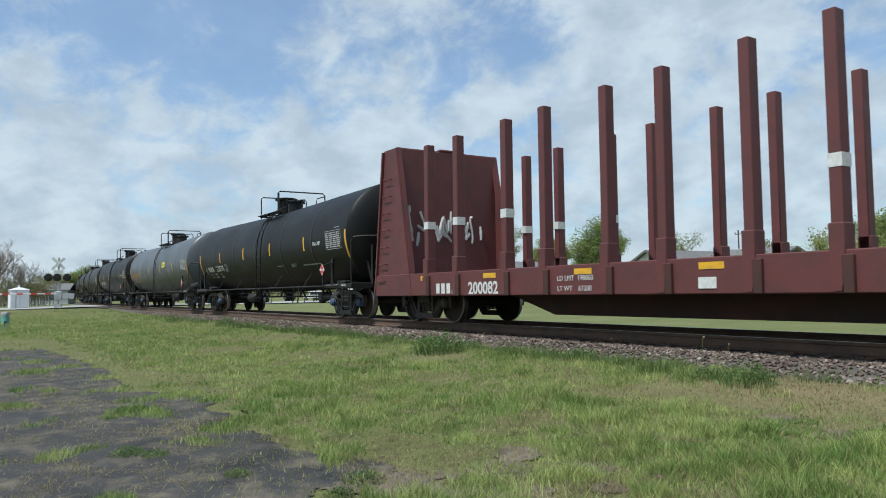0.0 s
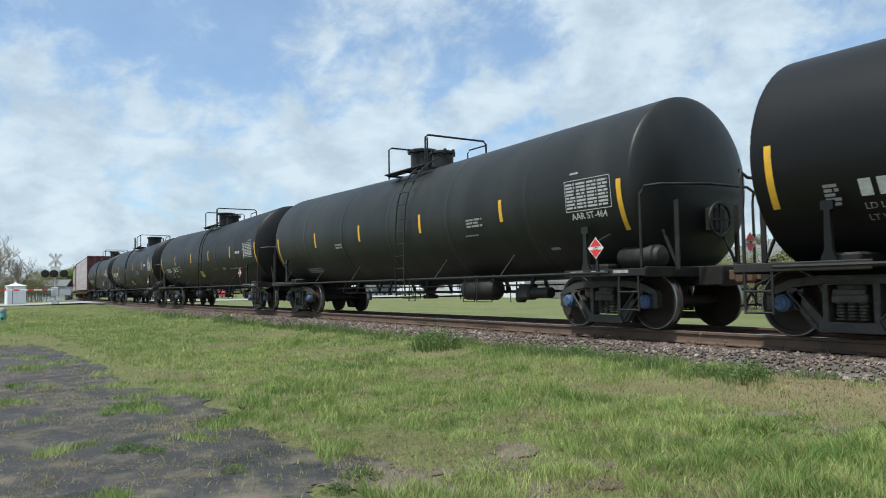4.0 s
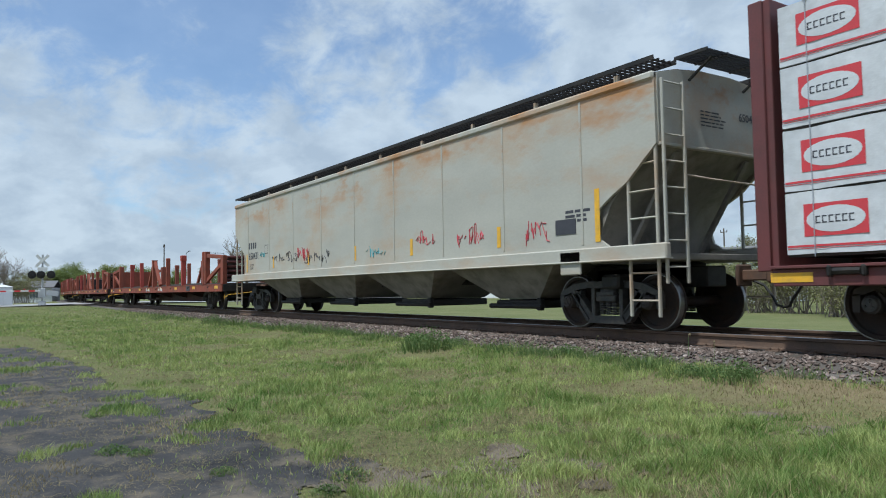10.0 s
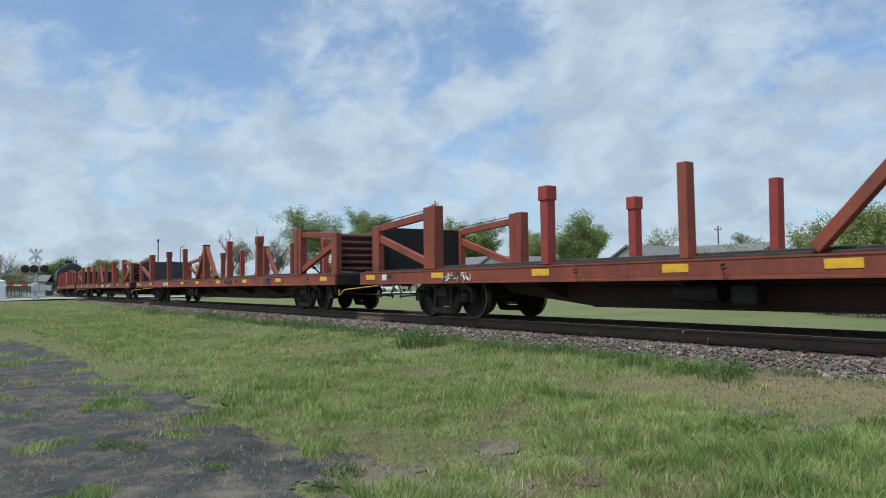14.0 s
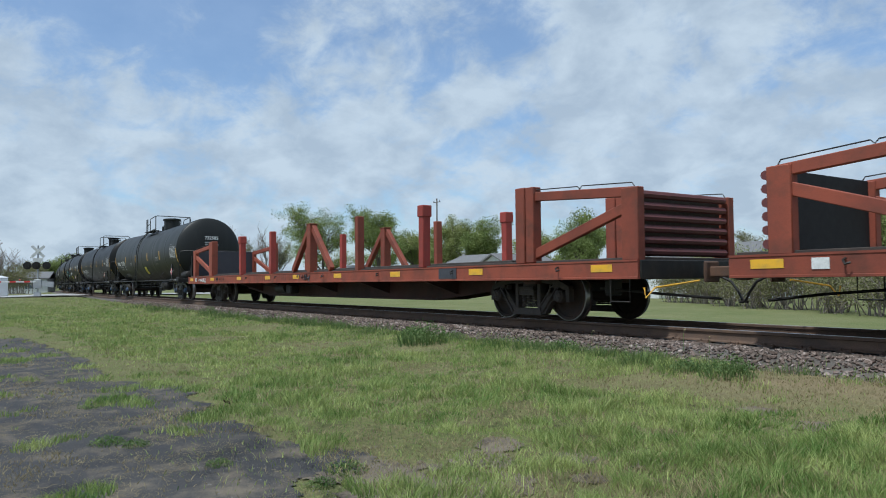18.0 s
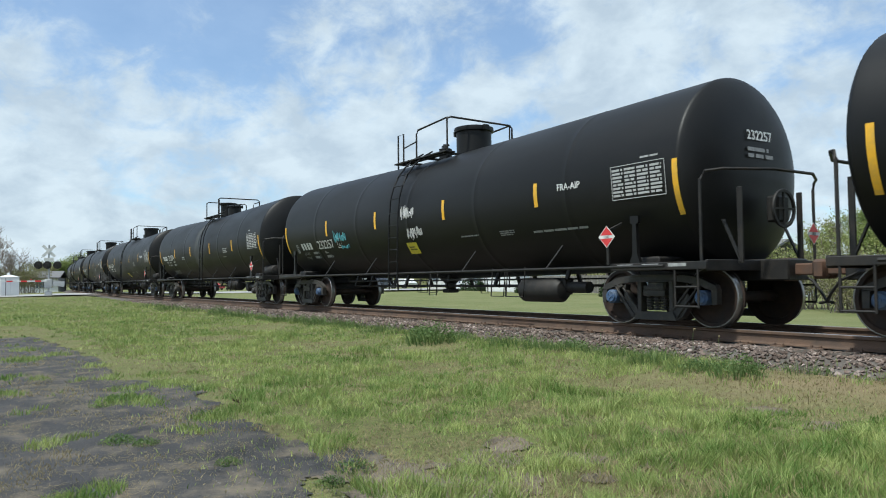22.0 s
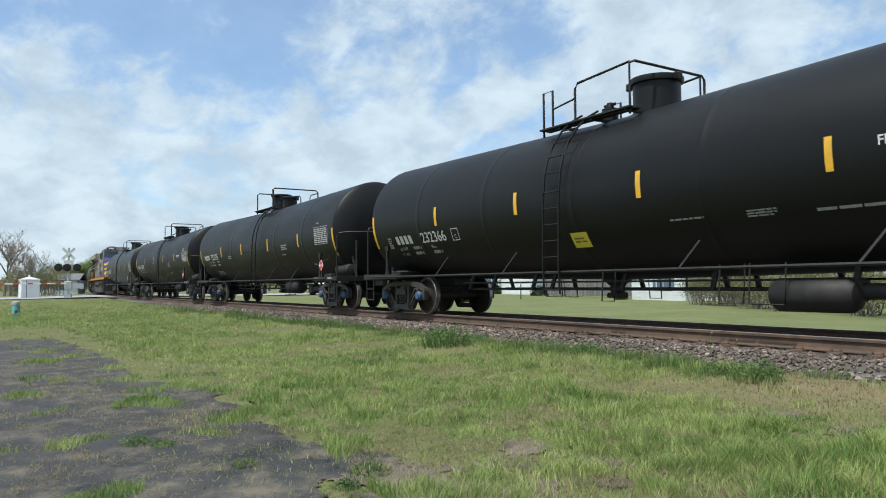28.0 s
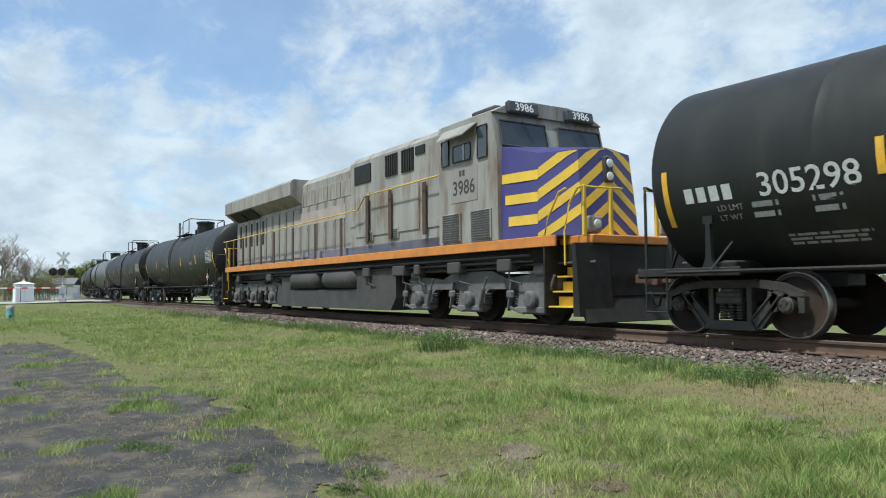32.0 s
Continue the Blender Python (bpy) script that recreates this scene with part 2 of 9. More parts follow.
# ---- mesh helpers ----
class Shape:
    """Collects vertices and faces of one mesh."""

    def __init__(self):
        self.v, self.f = [], []

    def add(self, verts, faces, m=None):
        k = len(self.v)
        self.v += [tuple(m @ Vector(p)) for p in verts] if m is not None else [tuple(p) for p in verts]
        self.f += [tuple(i + k for i in q) for q in faces]
        return self

    def box(self, c, s, bevel=0.0, m=None):
        """A box of full size s about c, with chamfered edges."""
        hx, hy, hz = (max(a / 2, 1e-4) for a in s)
        b = min(bevel, hx * 0.9, hy * 0.9, hz * 0.9)
        T = Matrix.Translation(c) if m is None else Matrix.Translation(c) @ m
        if b <= 0:
            vs = [(x, y, z) for x in (-hx, hx) for y in (-hy, hy) for z in (-hz, hz)]
            return self.add(vs, [(0, 1, 3, 2), (4, 6, 7, 5), (0, 4, 5, 1), (2, 3, 7, 6), (0, 2, 6, 4), (1, 5, 7, 3)], T)
        vs, ids = [], {}
        for x in (-1, 1):
            for y in (-1, 1):
                for z in (-1, 1):
                    for a in range(3):
                        p = [x * (hx - b), y * (hy - b), z * (hz - b)]
                        p[a] = (x * hx, y * hy, z * hz)[a]
                        ids[x, y, z, a] = len(vs)
                        vs.append(p)
        fs = []
        for a in range(3):
            o = [i for i in range(3) if i != a]
            for sgn in (-1, 1):
                q = []
                for u, w in ((-1, -1), (1, -1), (1, 1), (-1, 1)):
                    k = [0, 0, 0]
                    k[a], k[o[0]], k[o[1]] = sgn, u, w
                    q.append(ids[(*k, a)])
                fs.append(q if (sgn > 0) == (a != 1) else q[::-1])
            for u in (-1, 1):
                for w in (-1, 1):
                    q = []
                    for sgn, ax in ((-1, o[0]), (1, o[0]), (1, o[1]), (-1, o[1])):
                        k = [0, 0, 0]
                        k[a], k[o[0]], k[o[1]] = sgn, u, w
                        q.append(ids[(*k, ax)])
                    fs.append(q)
        for x in (-1, 1):
            for y in (-1, 1):
                for z in (-1, 1):
                    fs.append([ids[x, y, z, a] for a in range(3)])
        return self.add(vs, fs, T)

    def bar(self, a, b, w, d, up=(0, 0, 1), bevel=0.0):
        """A bar of width w (across) and depth d (along up) from a to b."""
        a, b = Vector(a), Vector(b)
        x = (b - a).normalized()
        y = Vector(up).cross(x)
        y = y.normalized() if y.length > 1e-6 else Vector((0, 1, 0))
        z = x.cross(y)
        m = Matrix((x, y, z)).transposed().to_4x4()
        return self.box((a + b) / 2, ((b - a).length, w, d), bevel, m)

    def tube(self, pts, r, n=6, closed=False):
        """A round tube along points."""
        pts = [Vector(p) for p in pts]
        rings, k = [], len(pts)
        for i, p in enumerate(pts):
            t = (pts[min(i + 1, k - 1)] - pts[max(i - 1, 0)]).normalized()
            s = Vector((0, 0, 1)) if abs(t.z) < 0.9 else Vector((1, 0, 0))
            u = t.cross(s).normalized()
            w = t.cross(u)
            rr = r[i] if isinstance(r, (list, tuple)) else r
            rings.append([p + (u * math.cos(6.28318 * j / n) + w * math.sin(6.28318 * j / n)) * rr for j in range(n)])
        vs = [q for ring in rings for q in ring]
        fs = [(i * n + j, i * n + (j + 1) % n, (i + 1) * n + (j + 1) % n, (i + 1) * n + j) for i in range(k - 1) for j in range(n)]
        fs += [tuple(range(n))[::-1], tuple((k - 1) * n + j for j in range(n))]
        return self.add(vs, fs)

    def lathe(self, prof, n=24, m=None, caps=True):
        """Turns a profile of (along, radius) about the x axis."""
        vs = [(x, r * math.cos(2 * math.pi * j / n), r * math.sin(2 * math.pi * j / n)) for x, r in prof for j in range(n)]
        k = len(prof)
        fs = [(i * n + (j + 1) % n, i * n + j, (i + 1) * n + j, (i + 1) * n + (j + 1) % n) for i in range(k - 1) for j in range(n)]
        if caps:
            fs += [tuple(range(n)), tuple((k - 1) * n + j for j in range(n))[::-1]]
        return self.add(vs, fs, m)

    def prism(self, poly, y0, y1, m=None):
        """A flat outline in x and z, made thick from y0 to y1."""
        n = len(poly)
        vs = [(x, y0, z) for x, z in poly] + [(x, y1, z) for x, z in poly]
        fs = [tuple(range(n)), tuple(range(n, 2 * n))[::-1]] + [(i, i + n, (i + 1) % n + n, (i + 1) % n) for i in range(n)]
        return self.add(vs, fs, m)

    def quad(self, a, b, c, d):
        return self.add((a, b, c, d), [(0, 1, 2, 3)])

    def mesh(self, name, material, smooth=True):
        me = bpy.data.meshes.new(name)
        me.from_pydata(self.v, [], self.f)
        me.update()
        if smooth:
            me.shade_smooth()
            me.set_sharp_from_angle(angle=radians(38))
        me.materials.append(material)
        return me


MESHES = {}


def shared(key, material, build, smooth=True):
    """One mesh for all alike parts."""
    k = (key, material.name)
    if k not in MESHES:
        s = Shape()
        build(s)
        MESHES[k] = s.mesh(key, material, smooth)
    return MESHES[k]


def part(name, data, parent, label="", m=None, kind=""):
    """Links mesh data as one object under a thing or a part."""
    ob = new(name, data)
    ob.parent = parent
    if m is not None:
        ob.matrix_basis = m
    return tagged(ob, label, kind=kind) if label or kind else ob


def thing(name, label, category, group="", m=None, data=None, kind=""):
    ob = new(name, data)
    if m is not None:
        ob.matrix_basis = m
    return tagged(ob, label, category, group, kind)


def at(x=0, y=0, z=0, rx=0, ry=0, rz=0):
    return pose(x, y, z, rx, ry, rz)


def text_mesh(body, height, material, align="LEFT", bold=0.0):
    """Lettering as a thin mesh in the x-z plane, read from -y."""
    key = ("text", body, round(height, 3), material.name, align, bold)
    if key in MESHES:
        return MESHES[key]
    cu = bpy.data.curves.new("lettering", "FONT")
    cu.body, cu.size, cu.align_x, cu.extrude, cu.offset, cu.resolution_u = body, height / 0.7, align, 0.001, bold, 3
    ob = bpy.data.objects.new("lettering", cu)
    scene.collection.objects.link(ob)
    me = bpy.data.meshes.new_from_object(ob.evaluated_get(bpy.context.evaluated_depsgraph_get()))
    bpy.data.objects.remove(ob)
    bpy.data.curves.remove(cu)
    me.transform(pose(0, 0, 0, 90))
    me.materials.clear()
    me.materials.append(material)
    MESHES[key] = me
    return me


# ---- track line: straight past the camera, bending away beyond the crossing ----
BEND, RADIUS = -42.0, 780.0


def line(s, off=0.0, z=0.0):
    """The place s metres along the track, off to its far side, and its heading in degrees."""
    if s > BEND:
        return Vector((s, off, z)), 0.0
    a = (BEND - s) / RADIUS
    return Vector((BEND - (RADIUS - off) * math.sin(a), RADIUS - (RADIUS - off) * math.cos(a), z)), -math.degrees(a)


def track_y(x):
    if x > BEND:
        return 0.0
    a = math.asin(min((BEND - x) / RADIUS, 0.95))
    return RADIUS * (1 - math.cos(a))


def smooth(a, b, x):
    t = min(max((x - a) / (b - a), 0.0), 1.0)
    return t * t * (3 - 2 * t)


def ground_z(x, y):
    d = y - track_y(x)
    near = -0.33 - 0.42 * smooth(-2.3, -7.5, d)
    far = -0.33 - 0.32 * smooth(2.3, 12, d)
    z = near if d < 0 else far
    level = -0.16 - 0.12 * smooth(6, 30, abs(d))
    z += (level - z) * smooth(-34, -66, x) * smooth(-130, -90, x)
    z += 0.035 * noise.noise((x * 0.35, y * 0.35, 0)) * smooth(2.6, 5, abs(d)) * smooth(400, 60, abs(x) + abs(y))
    return z


def ballast_z(d):
    d = abs(d)
    return -0.20 - 0.02 * smooth(0, 1.5, d) - 0.20 * smooth(1.45, 2.45, d)


# ---- ground ----
def ground_material():
    m = bpy.data.materials.new("mown_grass_ground")
    m.use_nodes = True
    nt = m.node_tree
    N, L = nt.nodes.new, nt.links.new
    b = nt.nodes["Principled BSDF"]
    b.inputs["Roughness"].default_value, b.inputs["Specular IOR Level"].default_value = 0.9, 0.15
    tc = N("ShaderNodeTexCoord")

    def nz(scale, detail, rough=0.6):
        n = N("ShaderNodeTexNoise")
        n.inputs["Scale"].default_value, n.inputs["Detail"].default_value, n.inputs["Roughness"].default_value = scale, detail, rough
        L(tc.outputs["Object"], n.inputs["Vector"])
        return n.outputs[0]

    def rng(x, lo, hi, a=0.0, c=1.0):
        n = N("ShaderNodeMapRange")
        for key, v in (("From Min", lo), ("From Max", hi), ("To Min", a), ("To Max", c)):
            n.inputs[key].default_value = v
        L(x, n.inputs["Value"])
        return n.outputs[0]

    def mix(fac, a, c):
        n = N("ShaderNodeMix")
        n.data_type = "RGBA"
        L(fac, n.inputs["Factor"])
        for key, v in (("A", a), ("B", c)):
            if hasattr(v, "links"):
                L(v, n.inputs[key])
            else:
                n.inputs[key].default_value = (*v, 1)
        return n.outputs["Result"]

    sep = N("ShaderNodeSeparateXYZ")
    L(tc.outputs["Object"], sep.inputs[0])

    def both(p, q):
        n = N("ShaderNodeMath")
        n.operation = "MULTIPLY"
        L(p, n.inputs[0])
        L(q, n.inputs[1])
        return n.outputs[0]

    field = mix(rng(nz(0.35, 5), 0.38, 0.62), (0.135, 0.160, 0.058), (0.185, 0.192, 0.085))
    field = mix(rng(nz(1.6, 6), 0.50, 0.68, 0, 0.75), field, (0.21, 0.20, 0.09))
    # thatch and soil under the verge's thin grass
    verge = mix(rng(nz(0.9, 6), 0.38, 0.62), (0.125, 0.168, 0.046), (0.190, 0.198, 0.078))
    verge = mix(rng(nz(4.5, 6, 0.7), 0.46, 0.66, 0, 0.75), verge, (0.185, 0.145, 0.090))
    verge = mix(rng(nz(16, 5, 0.75), 0.44, 0.60, 0, 0.7), verge, (0.085, 0.075, 0.040))
    verge = mix(rng(nz(70, 3, 0.7), 0.52, 0.66, 0, 0.6), verge, (0.33, 0.29, 0.15))
    col = mix(rng(sep.outputs["Y"], -3.0, 2.0), verge, field)
    # trodden dead strip along the ballast
    strip = both(both(rng(sep.outputs["Y"], -4.2, -3.0), rng(sep.outputs["Y"], 2.0, -1.0)), both(rng(sep.outputs["X"], -7.5, -4.5), rng(nz(1.3, 5), 0.30, 0.52)))
    col = mix(strip, col, (0.25, 0.195, 0.115))
    col = mix(rng(nz(38, 4, 0.7), 0.35, 0.65, 0, 0.38), col, (0.075, 0.078, 0.032))
    L(col, b.inputs["Base Color"])
    bp = N("ShaderNodeBump")
    bp.inputs["Strength"].default_value, bp.inputs["Distance"].default_value = 0.5, 0.04
    L(nz(45, 4, 0.7), bp.inputs["Height"])
    L(bp.outputs[0], b.inputs["Normal"])
    return m


GROUND = ground_material()
ASPHALT = mat("cracked_old_asphalt", (0.046, 0.045, 0.048), 0.9, other=(0.066, 0.063, 0.063), scale=1.3, amount=0.8, fine=70, fine_amount=0.42, bump=0.8,
              dirt=(0.20, 0.165, 0.12), dirt_amount=0.7, dirt_scale=2.4, spec=0.2)
GRAVEL = mat("ballast_bed", (0.13, 0.115, 0.10), 0.9, other=(0.085, 0.072, 0.062), scale=6, amount=0.8, fine=35, fine_amount=0.3, bump=0.7, dirt=(0.06, 0.045, 0.035), dirt_amount=0.6, dirt_scale=1.5)
STONE = mat("ballast_stone", (0.27, 0.245, 0.235), 0.85, other=(0.13, 0.10, 0.09), scale=5, amount=1.0, fine=50, fine_amount=0.2, bump=0.3, dirt=(0.09, 0.065, 0.05), dirt_amount=0.6, dirt_scale=0.9)
RUST = mat("rusty_rail_side", (0.125, 0.075, 0.048), 0.85, other=(0.085, 0.055, 0.04), scale=5, amount=0.8, fine=60, fine_amount=0.2, bump=0.25, dirt=(0.05, 0.038, 0.03), dirt_amount=0.6, dirt_scale=1.6)
RAILTOP = mat("polished_railhead", (0.40, 0.39, 0.38), 0.3, 0.85, scale=3, amount=0.4, bump=0.02)
TIE = mat("creosoted_wood", (0.065, 0.052, 0.042), 0.85, other=(0.10, 0.082, 0.066), scale=4, amount=0.8, stretch=(6, 1, 1), bump=0.4, rand=0.2)


def axis_steps(stops):
    """Coordinates that go in finer and coarser steps: (from, to, step) stretches."""
    out = []
    for a, b, st in stops:
        n = max(int(round((b - a) / st)), 1)
        out += [a + (b - a) * i / n for i in range(n)]
    return out + [stops[-1][1]]


def sheet(name, xs, ys, zf, material, keep=None):
    vs = [(x, y, zf(x, y)) for x in xs for y in ys]
    n = len(ys)
    fs = []
    for i in range(len(xs) - 1):
        for j in range(n - 1):
            if keep is None or keep((xs[i] + xs[i + 1]) / 2, (ys[j] + ys[j + 1]) / 2):
                fs.append((i * n + j, (i + 1) * n + j, (i + 1) * n + j + 1, i * n + j + 1))
    s = Shape().add(vs, fs)
    return s.mesh(name, material)


def bed_or_ground(x, y):
    d = y - track_y(x)
    z = ground_z(x, y)
    return z - 0.25 * smooth(2.15, 1.8, abs(d))


xs = axis_steps([(-3000, -400, 200), (-400, -150, 12), (-150, -40, 2.0), (-40, 8, 0.4), (8, 60, 4), (60, 1500, 160)])
ys = axis_steps([(-1500, -60, 160), (-60, -12, 4), (-12, 4, 0.3), (4, 14, 0.8), (14, 70, 4), (70, 3000, 180)])
ground = tagged(new("ground", sheet("ground", xs, ys, bed_or_ground, GROUND)), "patchy green and straw mown grass with bare spots", "ground", kind="structure")


def on_asphalt(x, y):
    edge = -8.55 + 0.55 * smooth(-26, -16, x) - 0.10 * smooth(-15, -12.5, x) + 0.62 * smooth(-12.6, -11.0, x) - 0.20 * smooth(-10.2, -8.4, x) + 0.85 * smooth(-7.0, -4.0, x)
    edge += 0.26 * noise.noise((x * 0.9, 3.1, 0)) + 0.20 * noise.noise((x * 2.7, y * 2.7, 5)) + 0.10 * noise.noise((x * 7.0, y * 7.0, 15))
    return y < edge and x < -5.3 + 6.0 * smooth(-7.95, -9.0, y) + 0.4 * noise.noise((3.3, y * 1.7, 1)) + 0.2 * noise.noise((x * 6, y * 6, 9)) and -24.0 + 0.5 * noise.noise((y * 1.3, 0, 2)) + 1.1 * noise.noise((0, y * 0.3, 8)) < x < 14


# worn places: (x, y, radius)
BARE = [(-5.02, -6.23, 0.22), (-4.75, -6.6, 0.28), (-4.43, -7.13, 0.35), (-4.7, -7.45, 0.6), (-5.15, -7.55, 0.42), (-4.25, -6.95, 0.4), (-4.2, -7.9, 0.6), (-4.25, -6.07, 0.17), (-3.78, -5.82, 0.14), (-3.85, -6.32, 0.15), (-3.31, -4.37, 0.16), (-4.09, -4.74, 0.2), (-3.91, -4.19, 0.18), (-3.29, -4.99, 0.16), (-9.0, -7.2, 0.25), (-7.0, -6.7, 0.2)]
DEAD = [(-5.86, -4.32, 0.5), (-5.5, -3.8, 0.55), (-4.64, -3.8, 0.6), (-3.93, -3.1, 0.7), (-3.3, -3.0, 0.8), (-4.6, -2.6, 0.7), (-5.0, -2.1, 0.5), (-12.76, -4.93, 0.7), (-12.4, -4.2, 0.8), (-18.3, -4.0, 1.2), (-2.4, -2.9, 0.8), (-8.3, -4.9, 0.6), (-10.6, -3.6, 0.7), (-15.5, -5.6, 0.8)]
TUFTS = [(-7.8, -8.84, 0.30), (-7.45, -8.7, 0.22), (-11.25, -8.63, 0.22), (-12.9, -9.43, 0.42), (-9.67, -8.14, 0.25), (-8.72, -8.16, 0.32), (-9.88, -8.6, 0.14), (-10.2, -9.4, 0.16), (-6.34, -8.39, 0.24), (-6.48, -8.0, 0.32), (-5.8, -7.96, 0.2), (-5.81, -7.4, 0.3), (-7.22, -7.69, 0.34), (-8.97, -9.82, 0.22), (-8.1, -8.0, 0.25), (-5.45, -7.95, 0.13), (-13.5, -8.9, 0.3), (-14.8, -9.3, 0.3)]


def spot(x, y, spots, soft=0.25):
    """How far inside one of the listed ragged places a point lies, 0 to 1."""
    k = 0.0
    for a, b, r in spots:
        d = math.hypot(x - a, (y - b) * 1.3)
        if d < r * 1.7:
            q = r * (1 + 0.5 * noise.noise((x * 4, y * 4, a)))
            k = max(k, smooth(q * (1 + soft), q * (1 - soft), d))
    return k


pavement = tagged(new("pavement", sheet("pavement", axis_steps([(-26, -16, 0.12), (-16, -4, 0.05), (-4, 2, 0.1)]), axis_steps([(-20, -11, 0.8), (-11, -6.8, 0.05)]),
                                        lambda x, y: ground_z(x, y) + 0.012, ASPHALT, on_asphalt)),
                  "weathered dark grey asphalt drive with dry litter", "pavement", kind="structure")


# bare earth shows where the turf is worn through
EARTH = mat("dry_bare_earth", (0.175, 0.145, 0.115), 0.95, other=(0.105, 0.085, 0.066), scale=5, amount=0.9, fine=55, fine_amount=0.35, bump=1.0, dirt=(0.24, 0.20, 0.14), dirt_amount=0.6, dirt_scale=9, spec=0.15)
tagged(new("bare_earth", sheet("bare_earth", axis_steps([(-5.9, -2.9, 0.035)]), axis_steps([(-8.8, -3.9, 0.035)]), lambda x, y: ground_z(x, y) + 0.014, EARTH,
                               lambda x, y: not on_asphalt(x, y) and spot(x, y, BARE) > 0.45 + 0.5 * noise.noise((x * 9, y * 9, 33)))), "dry brown earth where the grass is worn away", "earth", kind="structure")


# ---- track ----
def ribbon(name, prof, s0, s1, material, off=0.0):
    """Sweeps an outline of (across, height) along the track."""
    stations = axis_steps([(s0, BEND, 4), (BEND, s1, 8)])
    n = len(prof)
    sh = Shape()
    vs = [tuple(line(s, off + a, z)[0]) for s in stations for a, z in prof]
    fs = [(i * n + j, i * n + (j + 1) % n, (i + 1) * n + (j + 1) % n, (i + 1) * n + j) for i in range(len(stations) - 1) for j in range(n)]
    fs += [tuple(range(n)), tuple((len(stations) - 1) * n + j for j in range(n))[::-1]]
    return sh.add(vs, fs).mesh(name, material)


track = tagged(new("railway_track"), "single railway track on stone ballast with rusty rails", "railway track", kind="structure")
bed_prof = [(-2.55, -0.75)] + [(d, ballast_z(d)) for d in (-2.5, -2.2, -1.9, -1.6, -1.4, -0.7, 0, 0.7, 1.4, 1.6, 1.9, 2.2, 2.5)] + [(2.55, -0.75)]
part("ballast_bed", ribbon("ballast_bed", bed_prof, -260, 160, GRAVEL), track)
RAIL = [(-0.075, -0.185), (-0.075, -0.172), (-0.02, -0.155), (-0.011, -0.13), (-0.011, -0.055), (-0.036, -0.042), (-0.037, -0.012), (-0.030, -0.003),
        (0.030, -0.003), (0.037, -0.012), (0.036, -0.042), (0.011, -0.055), (0.011, -0.13), (0.02, -0.155), (0.075, -0.172), (0.075, -0.185)]
for off in (-0.755, 0.755):
    r = part("rail", ribbon("rail", RAIL, -260, 160, RUST, off), track, "rust-brown rail side with a worn bright head")
    part("railhead", ribbon("railhead", [(-0.028, -0.004), (-0.026, 0.0), (0.026, 0.0), (0.028, -0.004)], -260, 160, RAILTOP, off), r, "polished running surface")


def ties():
    me = shared("tie", TIE, lambda s: s.box((0, 0, -0.29), (0.22, 2.6, 0.19), 0.012))
    plate = shared("tie_plate", RUST, lambda s: (s.box((0, 0, -0.192), (0.19, 0.34, 0.018), 0.004), s.box((0.06, -0.10, -0.17), (0.03, 0.03, 0.045), 0.006), s.box((-0.06, -0.10, -0.17), (0.03, 0.03, 0.045), 0.006)))
    rng = random.Random(4)
    s = -62.0
    while s < 6:
        p, h = line(s)
        t = part("tie", me, track, m=at(p.x, p.y + rng.uniform(-0.03, 0.03), rng.uniform(-0.012, 0.004), 0, 0, h + rng.uniform(-1, 1)))
        for y in (-0.755, 0.755):
            part("tie_plate", plate, t, m=at(0, y, 0.0))
        s += 0.52


ties()


def rocks(name, count, seed, place, size, material):
    """Many small angular stones in one mesh; place(rng) gives x, y, z."""
    rng = np.random.default_rng(seed)
    base = np.array([(1, 0, 0), (-1, 0, 0), (0, 1, 0), (0, -1, 0), (0, 0, 1), (0, 0, -1), (.6, .6, .6), (-.6, -.6, .6), (.6, -.6, -.6), (-.6, .6, -.6)], float)
    tri = [(0, 6, 4), (0, 2, 6), (2, 4, 6), (1, 4, 7), (1, 7, 3), (3, 7, 4), (0, 8, 5), (0, 3, 8), (3, 5, 8), (1, 9, 2), (1, 5, 9), (2, 9, 5), (0, 4, 3), (0, 5, 2), (1, 2, 4), (1, 3, 5)]
    tri = np.array(tri)
    v = base[None] * rng.uniform(0.55, 1.15, (count, 10, 1))
    ang = rng.uniform(0, 6.28, count)
    c, s = np.cos(ang), np.sin(ang)
    v = np.stack([v[..., 0] * c[:, None] - v[..., 1] * s[:, None], v[..., 0] * s[:, None] + v[..., 1] * c[:, None], v[..., 2] * 0.75], -1)
    v *= rng.uniform(size[0], size[1], (count, 1, 1))
    v += place(rng, count)[:, None, :]
    f = tri[None] + (np.arange(count) * 10)[:, None, None]
    me = bpy.data.meshes.new(name)
    me.from_pydata(v.reshape(-1, 3), [], f.reshape(-1, 3))
    me.update()
    me.materials.append(material)
    return me


